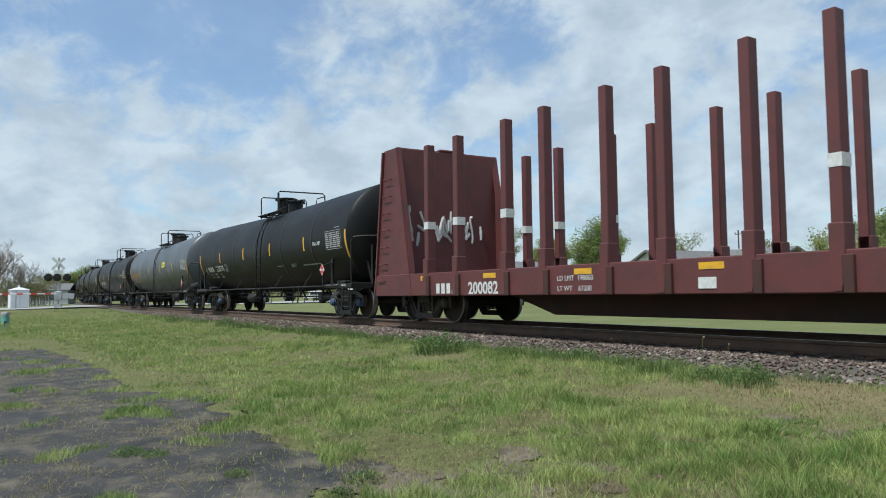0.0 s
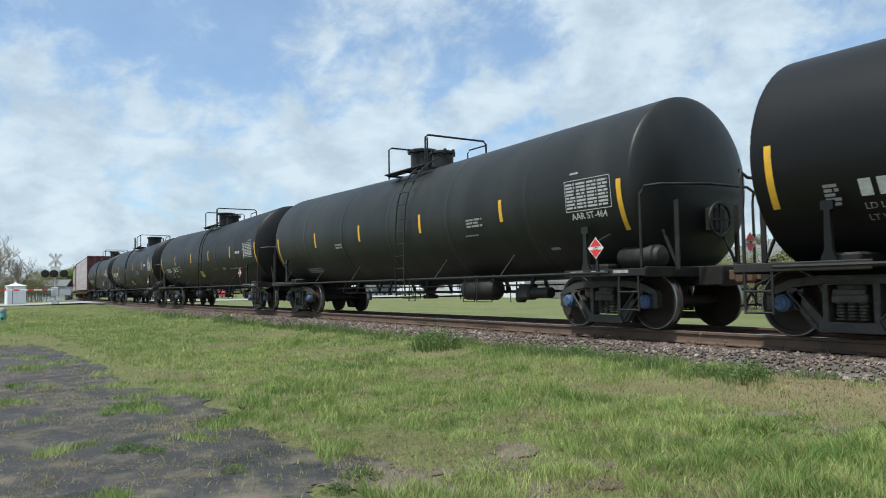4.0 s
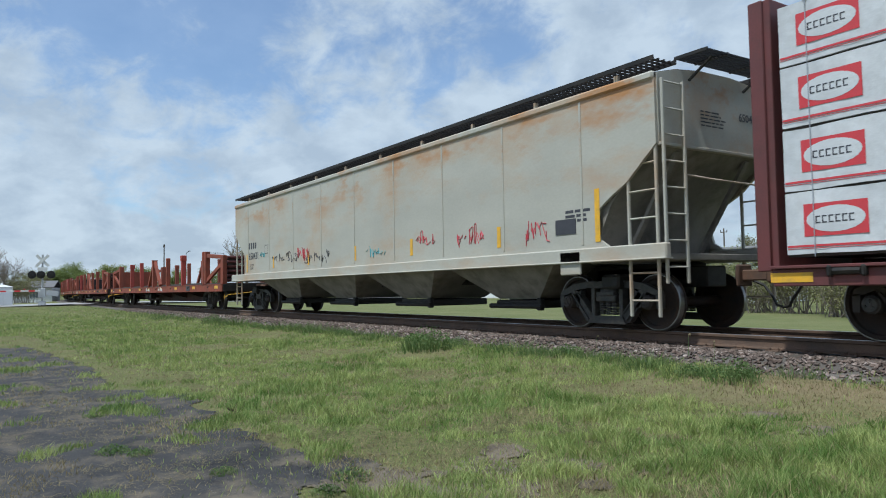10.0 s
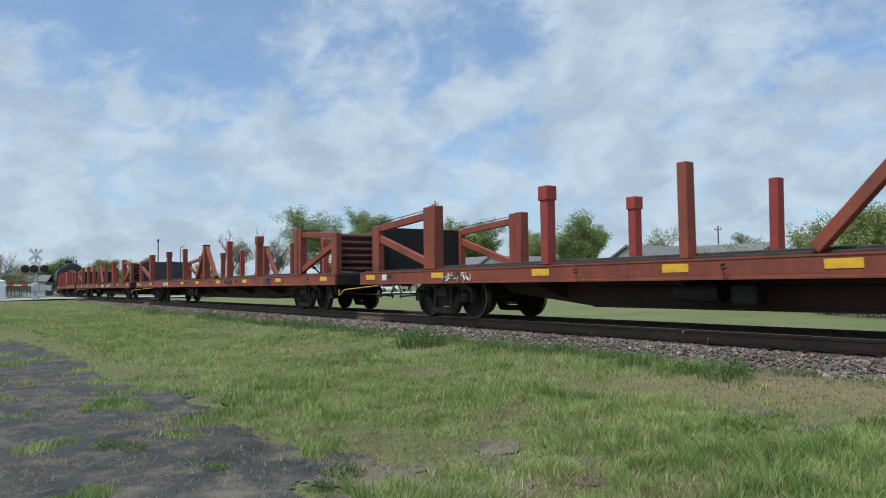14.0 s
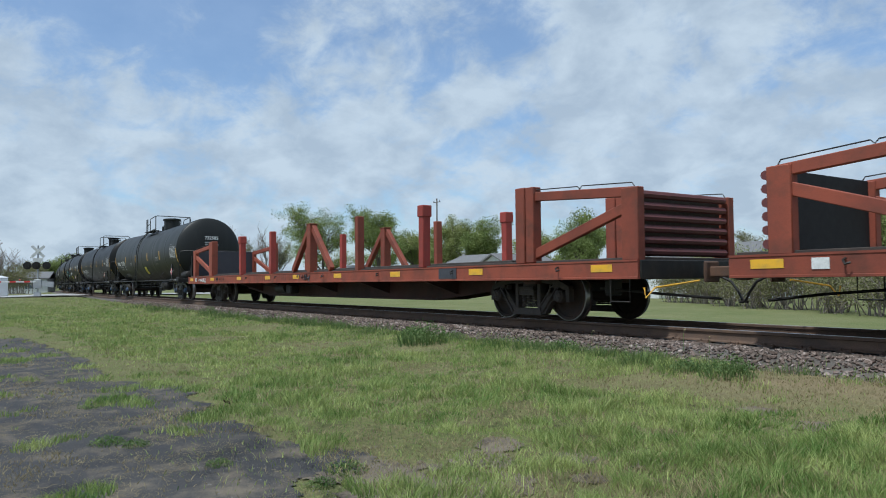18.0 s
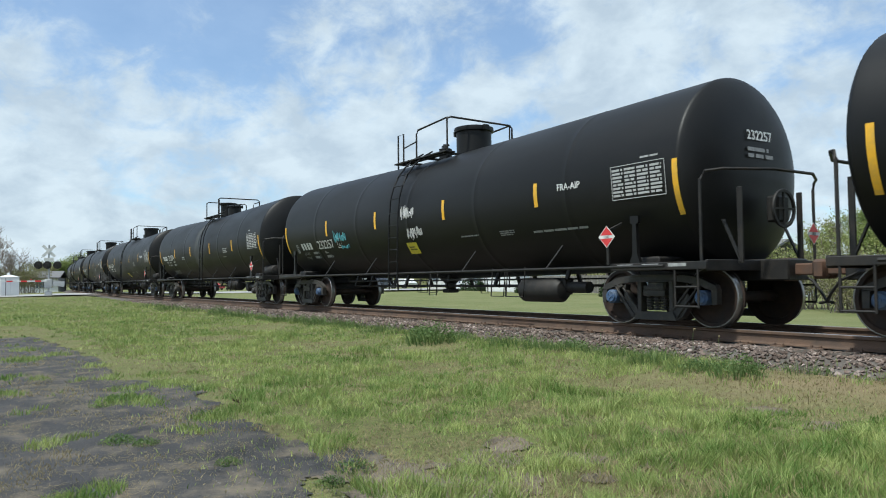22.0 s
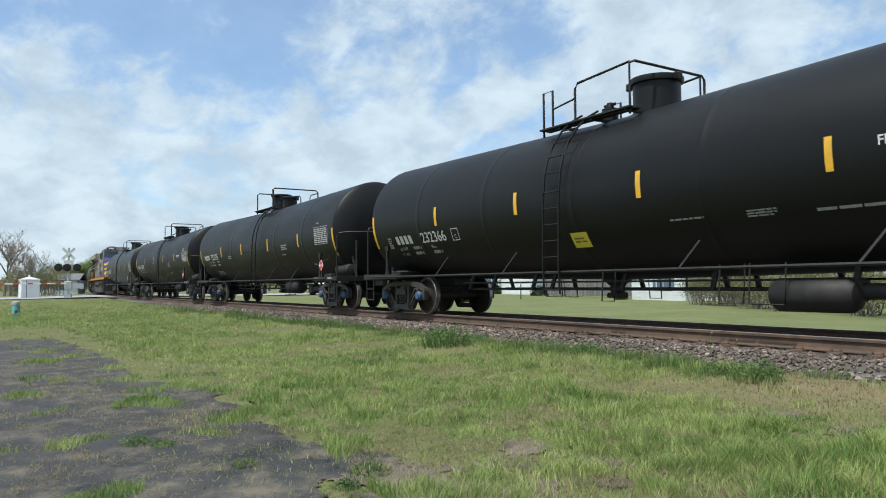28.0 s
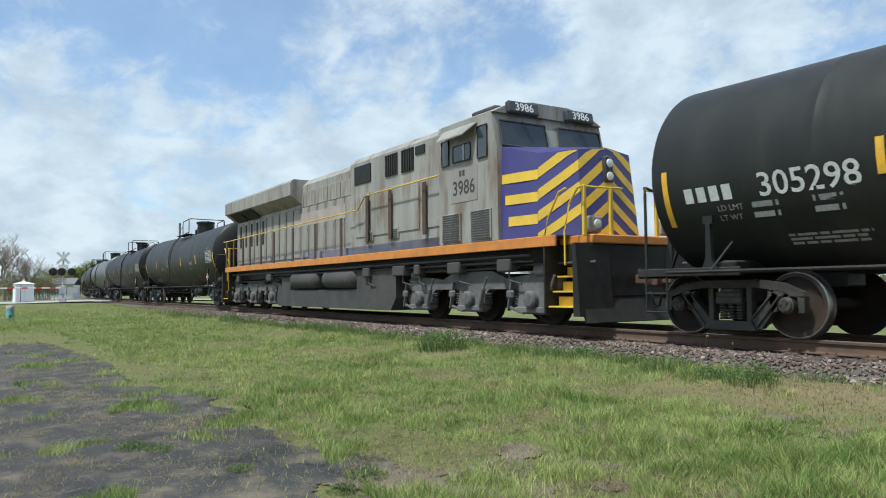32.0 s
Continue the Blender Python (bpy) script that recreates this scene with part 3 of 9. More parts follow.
def island_stone():
    m = STONE.copy()
    m.name = "mixed_ballast_stone"
    nt = m.node_tree
    b = nt.nodes["Principled BSDF"]
    src = b.inputs["Base Color"].links[0].from_socket
    geo, mx, rp = nt.nodes.new("ShaderNodeNewGeometry"), nt.nodes.new("ShaderNodeMix"), nt.nodes.new("ShaderNodeValToRGB")
    mx.data_type, mx.blend_type = "RGBA", "MULTIPLY"
    mx.inputs["Factor"].default_value = 1.0
    e = rp.color_ramp.elements
    e[0].position, e[0].color = 0.0, (0.34, 0.29, 0.25, 1)
    e[1].position, e[1].color = 1.0, (1.65, 1.55, 1.45, 1)
    mid = rp.color_ramp.elements.new(0.75)
    mid.color = (0.85, 0.72, 0.62, 1)
    nt.links.new(geo.outputs["Random Per Island"], rp.inputs[0])
    nt.links.new(src, mx.inputs["A"])
    nt.links.new(rp.outputs[0], mx.inputs["B"])
    nt.links.new(mx.outputs["Result"], b.inputs["Base Color"])
    return m


STONES = island_stone()


def ballast_place(x0, x1, d0, d1, lift=0.01):
    def place(rng, n):
        x, d = rng.uniform(x0, x1, n), rng.uniform(d0, d1, n)
        y = np.array([track_y(a) for a in x]) + d
        z = np.array([ballast_z(q) for q in d]) + lift
        return np.stack([x, y, z], 1)
    return place


tagged(new("ballast_stones", rocks("ballast_stones", 11000, 3, ballast_place(-22, 1, -2.45, -0.95), (0.018, 0.042), STONES)),
       "loose grey and reddish crushed stone beside the rail", "ballast", kind="stuff")
tagged(new("ballast_stones", rocks("ballast_stones", 5000, 5, ballast_place(-48, -22, -2.5, -0.95), (0.025, 0.05), STONES)),
       "loose grey and reddish crushed stone beside the rail", "ballast", kind="stuff")
tagged(new("ballast_stones", rocks("ballast_stones", 3500, 6, ballast_place(-30, 1, -0.65, 2.3), (0.025, 0.045), STONES)),
       "loose grey crushed stone between and behind the rails", "ballast", kind="stuff")


# ---- running gear shared by all cars ----
def side_frame(s):
    """An open cast frame: arched top chord, pedestal jaws, diagonals down to the spring seat, and columns."""
    y0, y1 = -0.06, 0.06
    s.prism([(-1.13, 0.56), (-1.10, 0.64), (-0.80, 0.765), (-0.45, 0.81), (0.45, 0.81), (0.80, 0.765), (1.10, 0.64), (1.13, 0.56),
             (1.0, 0.575), (0.74, 0.665), (0.42, 0.70), (-0.42, 0.70), (-0.74, 0.665), (-1.0, 0.575)], y0, y1)
    s.prism([(-0.42, 0.10), (-0.36, 0.225), (0.36, 0.225), (0.42, 0.10)], y0 - 0.03, y1 + 0.03)
    for k in (-1, 1):
        side = [(k * a, b) for a, b in ((1.13, 0.58), (1.125, 0.36), (1.045, 0.36), (1.03, 0.58))]
        inner = [(k * a, b) for a, b in ((0.745, 0.60), (0.735, 0.38), (0.66, 0.36), (0.60, 0.66))]
        strut = [(k * a, b) for a, b in ((0.86, 0.64), (0.70, 0.66), (0.31, 0.24), (0.37, 0.11), (0.49, 0.13), (0.70, 0.40))]
        for poly in (side, inner, strut):
            s.prism(poly if k < 0 else poly[::-1], y0, y1)
        s.box((k * 0.315, 0, 0.46), (0.085, 0.14, 0.50), 0.012)
        s.bar((k * 0.80, y0 - 0.012, 0.60), (k * 0.42, y0 - 0.012, 0.15), 0.03, 0.035, (0, 1, 0), 0.006)
        s.bar((k * 0.66, y0 - 0.012, 0.60), (k * 0.36, y0 - 0.012, 0.27), 0.03, 0.025, (0, 1, 0), 0.006)
    s.box((0, y0 - 0.012, 0.80), (0.92, 0.05, 0.028), 0.006)
    s.box((0, y0 - 0.008, 0.703), (0.70, 0.04, 0.022), 0.006)


def springs(s):
    for x in (-0.14, 0.0, 0.14):
        for k in range(6):
            s.lathe([(0.0, 0.05), (0.01, 0.062), (0.028, 0.062), (0.036, 0.05)], 8, pose(x, 0, 0.245 + k * 0.04, 0, -90))
    s.box((0, 0, 0.52), (0.44, 0.19, 0.10), 0.012)
    s.box((0, -0.08, 0.60), (0.40, 0.05, 0.07), 0.01)


def wheel_disc(s):
    r = 0.457
    s.lathe([(-0.060, 0.10), (-0.075, 0.13), (-0.035, 0.17), (-0.005, 0.30), (-0.03, 0.37), (-0.068, 0.385), (-0.068, r - 0.012), (-0.058, r - 0.002),
             (0.030, r + 0.003), (0.040, r + 0.027), (0.062, r + 0.027), (0.068, r + 0.01), (0.068, 0.385), (0.03, 0.37), (0.02, 0.30), (0.05, 0.16), (0.08, 0.12)], 36, pose(0, 0, 0, 0, 0, 90))


def tread_ring(s):
    r = 0.457
    s.lathe([(-0.0695, r - 0.020), (-0.0695, r - 0.010), (-0.0585, r + 0.0005), (0.030, r + 0.005)], 36, pose(0, 0, 0, 0, 0, 90), caps=False)


def bearing(s):
    s.lathe([(-0.12, 0.115), (0.10, 0.115), (0.11, 0.10), (0.13, 0.095), (0.14, 0.085), (0.142, 0.03), (0.150, 0.028)], 16, pose(0, 0, 0, 0, 0, -90))
    for k in range(3):
        a = 2.094 * k
        s.box((0.052 * math.cos(a), -0.145, 0.052 * math.sin(a)), (0.028, 0.02, 0.028), 0.004)


ROLLING = {}      # each car's wheelsets, with their places


def add_truck(car, x, steel, cap, half=0.889):
    """A two-axle truck: its bolster carries frames, springs, wheels and bearings."""
    b = part("truck", shared("truck_bolster", steel, lambda s: (s.box((0, 0, 0.60), (0.36, 2.1, 0.22), 0.03), s.box((0, 0, 0.74), (0.5, 0.5, 0.08), 0.02),
             s.bar((-0.62, -0.75, 0.40), (-0.62, 0.75, 0.40), 0.08, 0.12), s.bar((0.62, -0.75, 0.40), (0.62, 0.75, 0.40), 0.08, 0.12),
             s.bar((-0.6, 0.2, 0.33), (0.6, -0.2, 0.5), 0.05, 0.08))), car, "grimy cast steel two-axle truck", at(x))
    for y in (-1.0, 1.0):
        part("side_frame", shared("side_frame", steel, side_frame), b, m=at(0, y, 0))
        part("spring_pack", shared("spring_pack", steel, springs), b, m=at(0, y, 0), kind="stuff")
    for ax in (-half, half):
        w = part("wheelset", shared("axle", WHEEL, lambda s: s.lathe([(-1.0, 0.07), (-0.7, 0.085), (0, 0.08), (0.7, 0.085), (1.0, 0.07)], 12, pose(0, 0, 0, 0, 0, 90))), car, "rolling axle with two steel wheels", at(x + ax, 0, 0.457))
        ROLLING.setdefault(car.name, []).append((w, x + ax, 0.457))
        for sgn in (-1, 1):
            turn = 0 if sgn < 0 else 180
            part("wheel", shared("wheel", WHEEL, wheel_disc), w, m=at(0, sgn * 0.785, 0, 0, 0, turn))
            part("wheel_tread", shared("wheel_tread", TREAD, tread_ring), w, "bright worn wheel rim", at(0, sgn * 0.785, 0, 0, 0, turn))
            part("bearing_cap", shared("bearing_cap", cap, bearing), w, m=at(0, sgn * 1.0, 0, 0, 0, turn))
    return b


def coupler(s):
    s.box((0.30, 0, 0.86), (0.62, 0.16, 0.17), 0.02)
    s.box((0.62, -0.06, 0.86), (0.16, 0.16, 0.26), 0.04)
    s.box((0.64, 0.10, 0.86), (0.20, 0.13, 0.28), 0.04)
    s.box((0.10, 0, 0.86), (0.06, 0.36, 0.34), 0.02)


def hose(s):
    s.tube([(0.05, 0.25, 0.80), (0.25, 0.30, 0.70), (0.40, 0.28, 0.52), (0.52, 0.18, 0.40), (0.66, 0.10, 0.38)], 0.022, 6)
    s.tube([(-0.12, 0.25, 0.82), (0.05, 0.25, 0.80)], 0.035, 8)


def add_coupler(car, x, sgn, steel=None):
    steel = steel or STEEL
    m = at(x, 0, 0, 0, 0, 0 if sgn > 0 else 180)
    part("coupler", shared("coupler", mat_coupler, coupler), car, "rusty knuckle coupler", m)
    part("air_hose", shared("air_hose", STEEL, hose), car, "black rubber brake hose", m)


mat_coupler = mat("rusty_coupler", (0.12, 0.062, 0.036), 0.85, other=(0.07, 0.045, 0.035), scale=5, amount=0.9, bump=0.3)

TABLEWHITE = mat("stencilled_table", (0.46, 0.46, 0.45), 0.6, other=(0.34, 0.34, 0.33), scale=16, amount=0.7, bump=0.02)
INK_LINES = mat("faded_dark_print", (0.20, 0.16, 0.03), 0.6, bump=0.02)
# ---- tank cars ----
TR, TZ, TL = 1.50, 2.405, 7.93      # shell radius, centre height at the ends, half of the straight length
FALL = 0.115                        # how far the shell falls from its ends to the outlet in the middle


def sag(x):
    return FALL * max(0.0, 1 - abs(x) / TL)


def shell(s, TL=TL):
    head = [(0.34, 0.02), (0.33, 0.45), (0.295, 0.80), (0.235, 1.07), (0.155, 1.28), (0.085, 1.41), (0.035, 1.475), (0.005, TR - 0.002), (-0.02, TR), (-0.12, TR)]
    prof = [(-TL - d, r) for d, r in head]
    for x in (-5.4, -2.7, 0.0, 2.7, 5.4):
        prof += [(x - 0.15, TR), (x - 0.03, TR), (x - 0.015, TR + 0.004), (x + 0.015, TR + 0.004), (x + 0.03, TR), (x + 0.15, TR)]
    prof += [(TL + d, r) for d, r in head[::-1]]
    k = len(s.v)
    s.lathe(prof, 64, at(0, 0, TZ))
    s.v[k:] = [(x, y, z - sag(x)) for x, y, z in s.v[k:]]


def on_shell(x, ang, lift=0.004):
    """A pose on the near side of the shell, ang degrees above its middle line; local x along the car, -y outward."""
    up = math.sin(radians(ang)) + sag(x) / TR
    return at(0, 0, TZ - sag(x)) @ pose(x, 0, 0) @ pose(0, 0, 0, -math.degrees(math.asin(max(-0.98, min(0.98, up))))) @ pose(0, -TR - lift, 0)


def angle_of(z):
    return math.degrees(math.asin(max(-0.98, min(0.98, (z - TZ) / TR))))


def curved_patch(w, z0, z1, lift=0.005, x=0.0):
    """A strip that follows the shell from height z0 to z1, at x along the car."""
    tz = TZ - sag(x)
    a0, a1 = math.radians(angle_of(z0 + sag(x))), math.radians(angle_of(z1 + sag(x)))
    n = max(2, int(abs(a1 - a0) / 0.09) + 1)
    sh = Shape()
    vs, fs = [], []
    for i in range(n + 1):
        a = a0 + (a1 - a0) * i / n
        for dx in (-w / 2, w / 2):
            vs.append((dx, -(TR + lift) * math.cos(a), tz + (TR + lift) * math.sin(a)))
    for i in range(n):
        fs.append((2 * i, 2 * i + 1, 2 * i + 3, 2 * i + 2))
    return sh.add(vs, fs)


def bars_block(w, h, rows, seed, fill=0.6, cols=1, head=False):
    """Unreadable stencil lines: rows of short bars in the x-z plane, read from -y."""
    rng = random.Random(seed)
    s = Shape()
    for r in range(rows):
        z = h / 2 - (r + 0.5) * h / rows
        bh = h / rows * fill / 2
        for c in range(cols):
            x0 = -w / 2 + c * w / cols
            x, end = x0, x0 + w / cols * (0.86 if cols > 1 else rng.uniform(0.7, 1.0))
            while x < end - 0.01:
                ln = min(rng.uniform(1.2, 4.5) * h / rows, end - x)
                s.quad((x, 0, z - bh), (x + ln, 0, z - bh), (x + ln, 0, z + bh), (x, 0, z + bh))
                x += ln + h / rows * 0.45
    return s


def mark_blocks(n, h):
    """Plain letter-sized blocks where an owner's mark stands."""
    s = Shape()
    for i in range(n):
        x = i * h * 0.88
        s.quad((x, 0, 0.04 * h), (x + h * 0.60, 0, 0.04 * h), (x + h * 0.60, 0, 0.96 * h), (x, 0, 0.96 * h))
    return s


def frame_lines(w, h, t):
    s = Shape()
    for a, b, c, d in ((-w / 2, w / 2, -h / 2, -h / 2 + t), (-w / 2, w / 2, h / 2 - t, h / 2), (-w / 2, -w / 2 + t, -h / 2, h / 2), (w / 2 - t, w / 2, -h / 2, h / 2)):
        s.quad((a, 0, c), (b, 0, c), (b, 0, d), (a, 0, d))
    return s


def placard(car, m):
    p = part("placard", shared("placard", WHITE, lambda s: s.box((0, 0, 0), (0.25, 0.006, 0.25), 0.0, pose(0, 0, 0, 0, 45))), car, "red and white diamond hazard placard", m)

    def tri(s):
        s.add([(-0.135, -0.0045, 0.026), (0.135, -0.0045, 0.026), (0, -0.0045, 0.163)], [(0, 1, 2)])
        s.add([(-0.135, -0.0045, -0.026), (0, -0.0045, -0.163), (0.135, -0.0045, -0.026)], [(0, 1, 2)])
    part("red_field", shared("placard_red", RED, tri, False), p)
    part("code", text_mesh("1202", 0.042, STEEL, "CENTER"), p, m=at(0, -0.005, -0.021))


def rung_ladder(s):
    """From the rod up over the shell's flank to the platform."""
    for x in (-0.21, 0.21):
        pts = [(x, -1.66, 0.55), (x, -1.68, 1.0), (x, -1.66, 2.2)]
        for k in range(1, 7):
            a = math.radians(0 + 66 * k / 6)
            pts.append((x, -(TR + 0.14) * math.cos(a), TZ + (TR + 0.14) * math.sin(a)))
        s.tube(pts, 0.021, 6)
    for k in range(7):
        z = 0.62 + k * 0.29
        y = -1.67
        s.tube([(-0.21, y, z), (0.21, y, z)], 0.014, 5)
    for k in range(1, 6):
        a = math.radians(66 * k / 6)
        s.tube([(-0.21, -(TR + 0.14) * math.cos(a), TZ + (TR + 0.14) * math.sin(a)), (0.21, -(TR + 0.14) * math.cos(a), TZ + (TR + 0.14) * math.sin(a))], 0.014, 5)


def end_rail(s):
    """Bent safety rail round the end platform, with the grab posts."""
    s.tube([(0.0, -1.45, 0.92), (0.0, -1.45, 2.16), (0.05, -1.40, 2.27), (0.2, -1.2, 2.30), (0.55, -0.5, 2.30), (0.55, 0.5, 2.30), (0.2, 1.2, 2.30), (0.05, 1.40, 2.27), (0.0, 1.45, 2.16), (0.0, 1.45, 0.92)], 0.024, 6)


def end_post(s):
    s.bar((0.30, 0, 0.95), (0.30, 0, 2.05), 0.03, 0.09, (1, 0, 0), 0.008)
    s.bar((0.30, 0, 0.98), (0.02, 0, 1.6), 0.025, 0.05, (0, 1, 0))


def step_ladder(s):
    for x in (-0.2, 0.2):
        s.tube([(x, 0, 0.95), (x, 0, 0.32)], 0.018, 6)
    for z in (0.34, 0.62):
        s.tube([(-0.2, 0, z), (0.2, 0, z)], 0.018, 6)


def saddle(s):
    s.prism([(-0.12, 0.92), (-0.10, 1.0), (-0.05, 1.12), (-0.035, 1.60), (-0.08, 1.61), (-0.08, 1.72), (0.08, 1.72), (0.08, 1.61), (0.035, 1.60), (0.05, 1.12), (0.10, 1.0), (0.12, 0.92)], -0.03, 0.03)


def tank_car(number, mark=4, body=None, dome="tall", ink=None, decal=None, note="", band=0.0, label="", truck=None, cap=None, seed=0, half=9.1, art=False, stripes=None):
    body, ink, truck, cap = body or BLACK, ink or WHITE, truck or TRUCK, cap or BLUE_CAP
    car = thing("tank_car", label or "black cylindrical railway tank car with yellow tape stripes", "tank car", "tank cars in the train")
    trim = body if body is not GREY else STEEL
    short = 0.17 if dome == "tall" or note[:2] == "SR" else 0.0
    tank = part("tank", shared("tank_short" if short else "tank", body, lambda s: shell(s, TL - short)), car)
    for k in (0, 180):
        part("stub_sill", shared("stub_sill", STEEL, lambda s: (s.box((7.2, 0, 0.86), (3.0, 0.5, 0.32), 0.02), s.box((6.95, 0, 0.98), (0.5, 2.5, 0.22), 0.03))), car, m=at(0, 0, 0, 0, 0, k))
    kind = "fra" if note[:3] == "FRA" else "sr" if note[:2] == "SR" else "plain"
    lift = {"fra": 0.07, "sr": 0.12, "plain": 0.0}[kind]
    for k, x in enumerate(stripes or ((7.74, 4.55, 1.5, -1.42, -4.35, -7.56) if kind == "sr" else (7.74, 4.62, 1.55, -1.6, -4.58, -7.7))):
        end = k in (0, 5)
        part("reflective_stripe", shared("stripe_%s_%.2f" % (kind, abs(x)), YELLOW, lambda s, e=end: s.add(*(lambda q: (q.v, q.f))(curved_patch(0.10, lift + (1.62 if e else 2.0), lift + (2.44 if e else 2.43), 0.006, x)))),
             car, "yellow tape stripe", at(x))
    # top fittings
    if dome == "tall":
        part("dome", shared("dome_tall", trim, lambda s: (s.lathe([(-0.16, 0.42), (0.42, 0.42), (0.43, 0.47), (0.48, 0.48), (0.53, 0.47), (0.56, 0.36), (0.58, 0.1)], 28, at(0, 0, 3.86) @ pose(0, 0, 0, 0, -90)),
             s.box((0.48, 0, 4.34), (0.10, 0.16, 0.14), 0.02), s.box((-0.47, -0.2, 4.32), (0.10, 0.1, 0.14), 0.02))), car, "round steel valve housing with a lid", at(0.66))
        part("valve", shared("top_valve", trim, lambda s: (s.lathe([(-0.16, 0.16), (0.16, 0.16), (0.18, 0.08), (0.28, 0.06)], 12, at(0, 0, 3.88) @ pose(0, 0, 0, 0, -90)), s.box((0, 0, 4.12), (0.3, 0.05, 0.05), 0.01))), car, m=at(-0.35, -0.15))
    else:
        part("dome", shared("dome_low", trim, lambda s: (s.lathe([(-0.16, 0.34), (0.46, 0.34), (0.47, 0.42), (0.53, 0.43), (0.56, 0.36), (0.58, 0.1)], 24, at(0, 0, 3.88) @ pose(0, 0, 0, 0, -90)), s.box((0.2, -0.38, 4.36), (0.1, 0.1, 0.12), 0.02))), car, "round steel valve housing with a lid", at(-0.68))
        part("manway", shared("manway", trim, lambda s: (s.lathe([(-0.16, 0.28), (0.28, 0.28), (0.29, 0.33), (0.34, 0.33), (0.37, 0.26), (0.39, 0.08)], 20, at(0, 0, 3.88) @ pose(0, 0, 0, 0, -90)),
             [s.box((0.33 * math.cos(q), 0.33 * math.sin(q), 4.2), (0.07, 0.07, 0.14), 0.015) for q in (0.4, 1.5, 2.6, 3.7, 4.8, 5.9)])), car, "hinged manway cover with eye bolts", at(0.28))
    for y in (-0.98, -0.82, 0.82, 0.98):
        part("platform_plank", shared("platform_plank_" + dome, STEEL, lambda s: s.box((0, 0, 3.72), (1.9 if dome == "low" else 2.35, 0.13, 0.035), 0.006)), car, "steel platform grating", at(0.0 if dome == "low" else -0.2, y))
    for x in (-0.85, 0.0, 0.85):
        part("platform_bracket", shared("platform_bracket", STEEL, lambda s: (s.bar((0, -1.0, 3.69), (0, 1.0, 3.69), 0.05, 0.05))), car, m=at(x))
    if dome == "tall":
        for y in (-0.92, 0.92):
            part("handrail", shared("rail_rise", STEEL, lambda s: s.tube([(-0.48, 0, 3.66), (-0.48, 0, 4.36), (-0.40, 0, 4.45), (0.88, 0, 4.52), (0.88, 0, 3.62)], 0.024, 6)), car, "black pipe handrail", at(0, y))
            part("grab_rail", shared("rail_grab", STEEL, lambda s: (s.tube([(-1.38, 0, 3.60), (-1.38, 0, 4.47), (-1.11, 0, 4.47), (-1.11, 0, 3.66)], 0.024, 6), s.tube([(-1.11, 0, 4.1), (-0.48, 0, 4.18)], 0.018, 5))), car, m=at(0, y))
        part("handrail", shared("rail_cross_a", STEEL, lambda s: s.tube([(0.88, -0.92, 4.50), (0.94, -0.86, 4.53), (0.97, 0.86, 4.50), (0.97, 0.92, 4.44), (0.97, 0.92, 3.66)], 0.024, 6)), car, "black pipe handrail")
    else:
        part("handrail", shared("rail_rear", STEEL, lambda s: (s.tube([(-0.92, -0.92, 3.62), (-0.92, -0.92, 4.40), (-0.90, -0.85, 4.46), (-0.90, -0.10, 4.46), (-0.90, -0.02, 4.38), (-0.90, 0.0, 4.2)], 0.024, 6), s.tube([(-0.92, 0.92, 3.62), (-0.92, 0.92, 4.40), (-0.90, 0.85, 4.46), (-0.90, 0.25, 4.40)], 0.024, 6))), car, "black pipe handrail")
        part("handrail", shared("rail_front", STEEL, lambda s: (s.tube([(0.93, -0.92, 3.62), (0.93, -0.92, 4.42), (0.93, -0.84, 4.48), (0.93, 0.84, 4.48), (0.93, 0.92, 4.40), (0.93, 0.92, 3.66)], 0.026, 6), s.tube([(1.02, -0.92, 3.62), (1.02, -0.92, 4.40)], 0.022, 6), s.tube([(0.1, 0.92, 3.66), (0.1, 0.92, 4.30), (0.2, 0.92, 4.38), (0.93, 0.92, 4.38)], 0.02, 6))), car, "black pipe handrail")
    lad = 0.92 if dome != "tall" else -0.36
    for k in (0, 180):
        part("ladder", shared("rung_ladder", trim, rung_ladder), car, m=at(lad, 0, 0, 0, 0, k))
        part("side_rod", shared("side_rod", STEEL, lambda s: s.tube([(-7.6, -1.62, 0.93), (7.6, -1.62, 0.93)], 0.028, 6)), car, "long side handrail rod", at(0, 0, 0, 0, 0, k))
        for x in ((-6.85, -4.3, -1.9, 2.35, 4.72) if kind != "fra" else (-4.4, -1.9, 2.4, 5.0)):
            part("rod_bracket", shared("rod_bracket", STEEL, lambda s: s.bar((0, -1.60, 0.94), (0.24, -1.42, 1.34), 0.016, 0.034, (1, 0, 0))), car, m=at(x if k == 0 else -x, 0, 0, 0, 0, k))
        part("reservoir_pipe", shared("reservoir_pipe", STEEL, lambda s: (s.tube([(-4.6, -0.5, 0.62), (4.6, -0.5, 0.62)], 0.03, 6), s.tube([(-4.6, -0.7, 0.76), (4.6, -0.7, 0.76)], 0.02, 6),
             [s.bar((x, -0.6, 0.62), (x, -0.45, 1.02), 0.05, 0.08, (1, 0, 0)) for x in (-4.5, -3.6, -2.2, -1.6, 0.3, 2.2, 4.4)], [s.tube([(x, -1.0, 1.0), (x, -1.05, 0.42), (x + w, -1.05, 0.42), (x + w, -1.0, 1.0)], 0.014, 5) for x, w in ((0.25, 0.3), (2.65, 0.42), (3.15, 0.55))])), car, m=at(0, 0, 0, 0, 0, k))
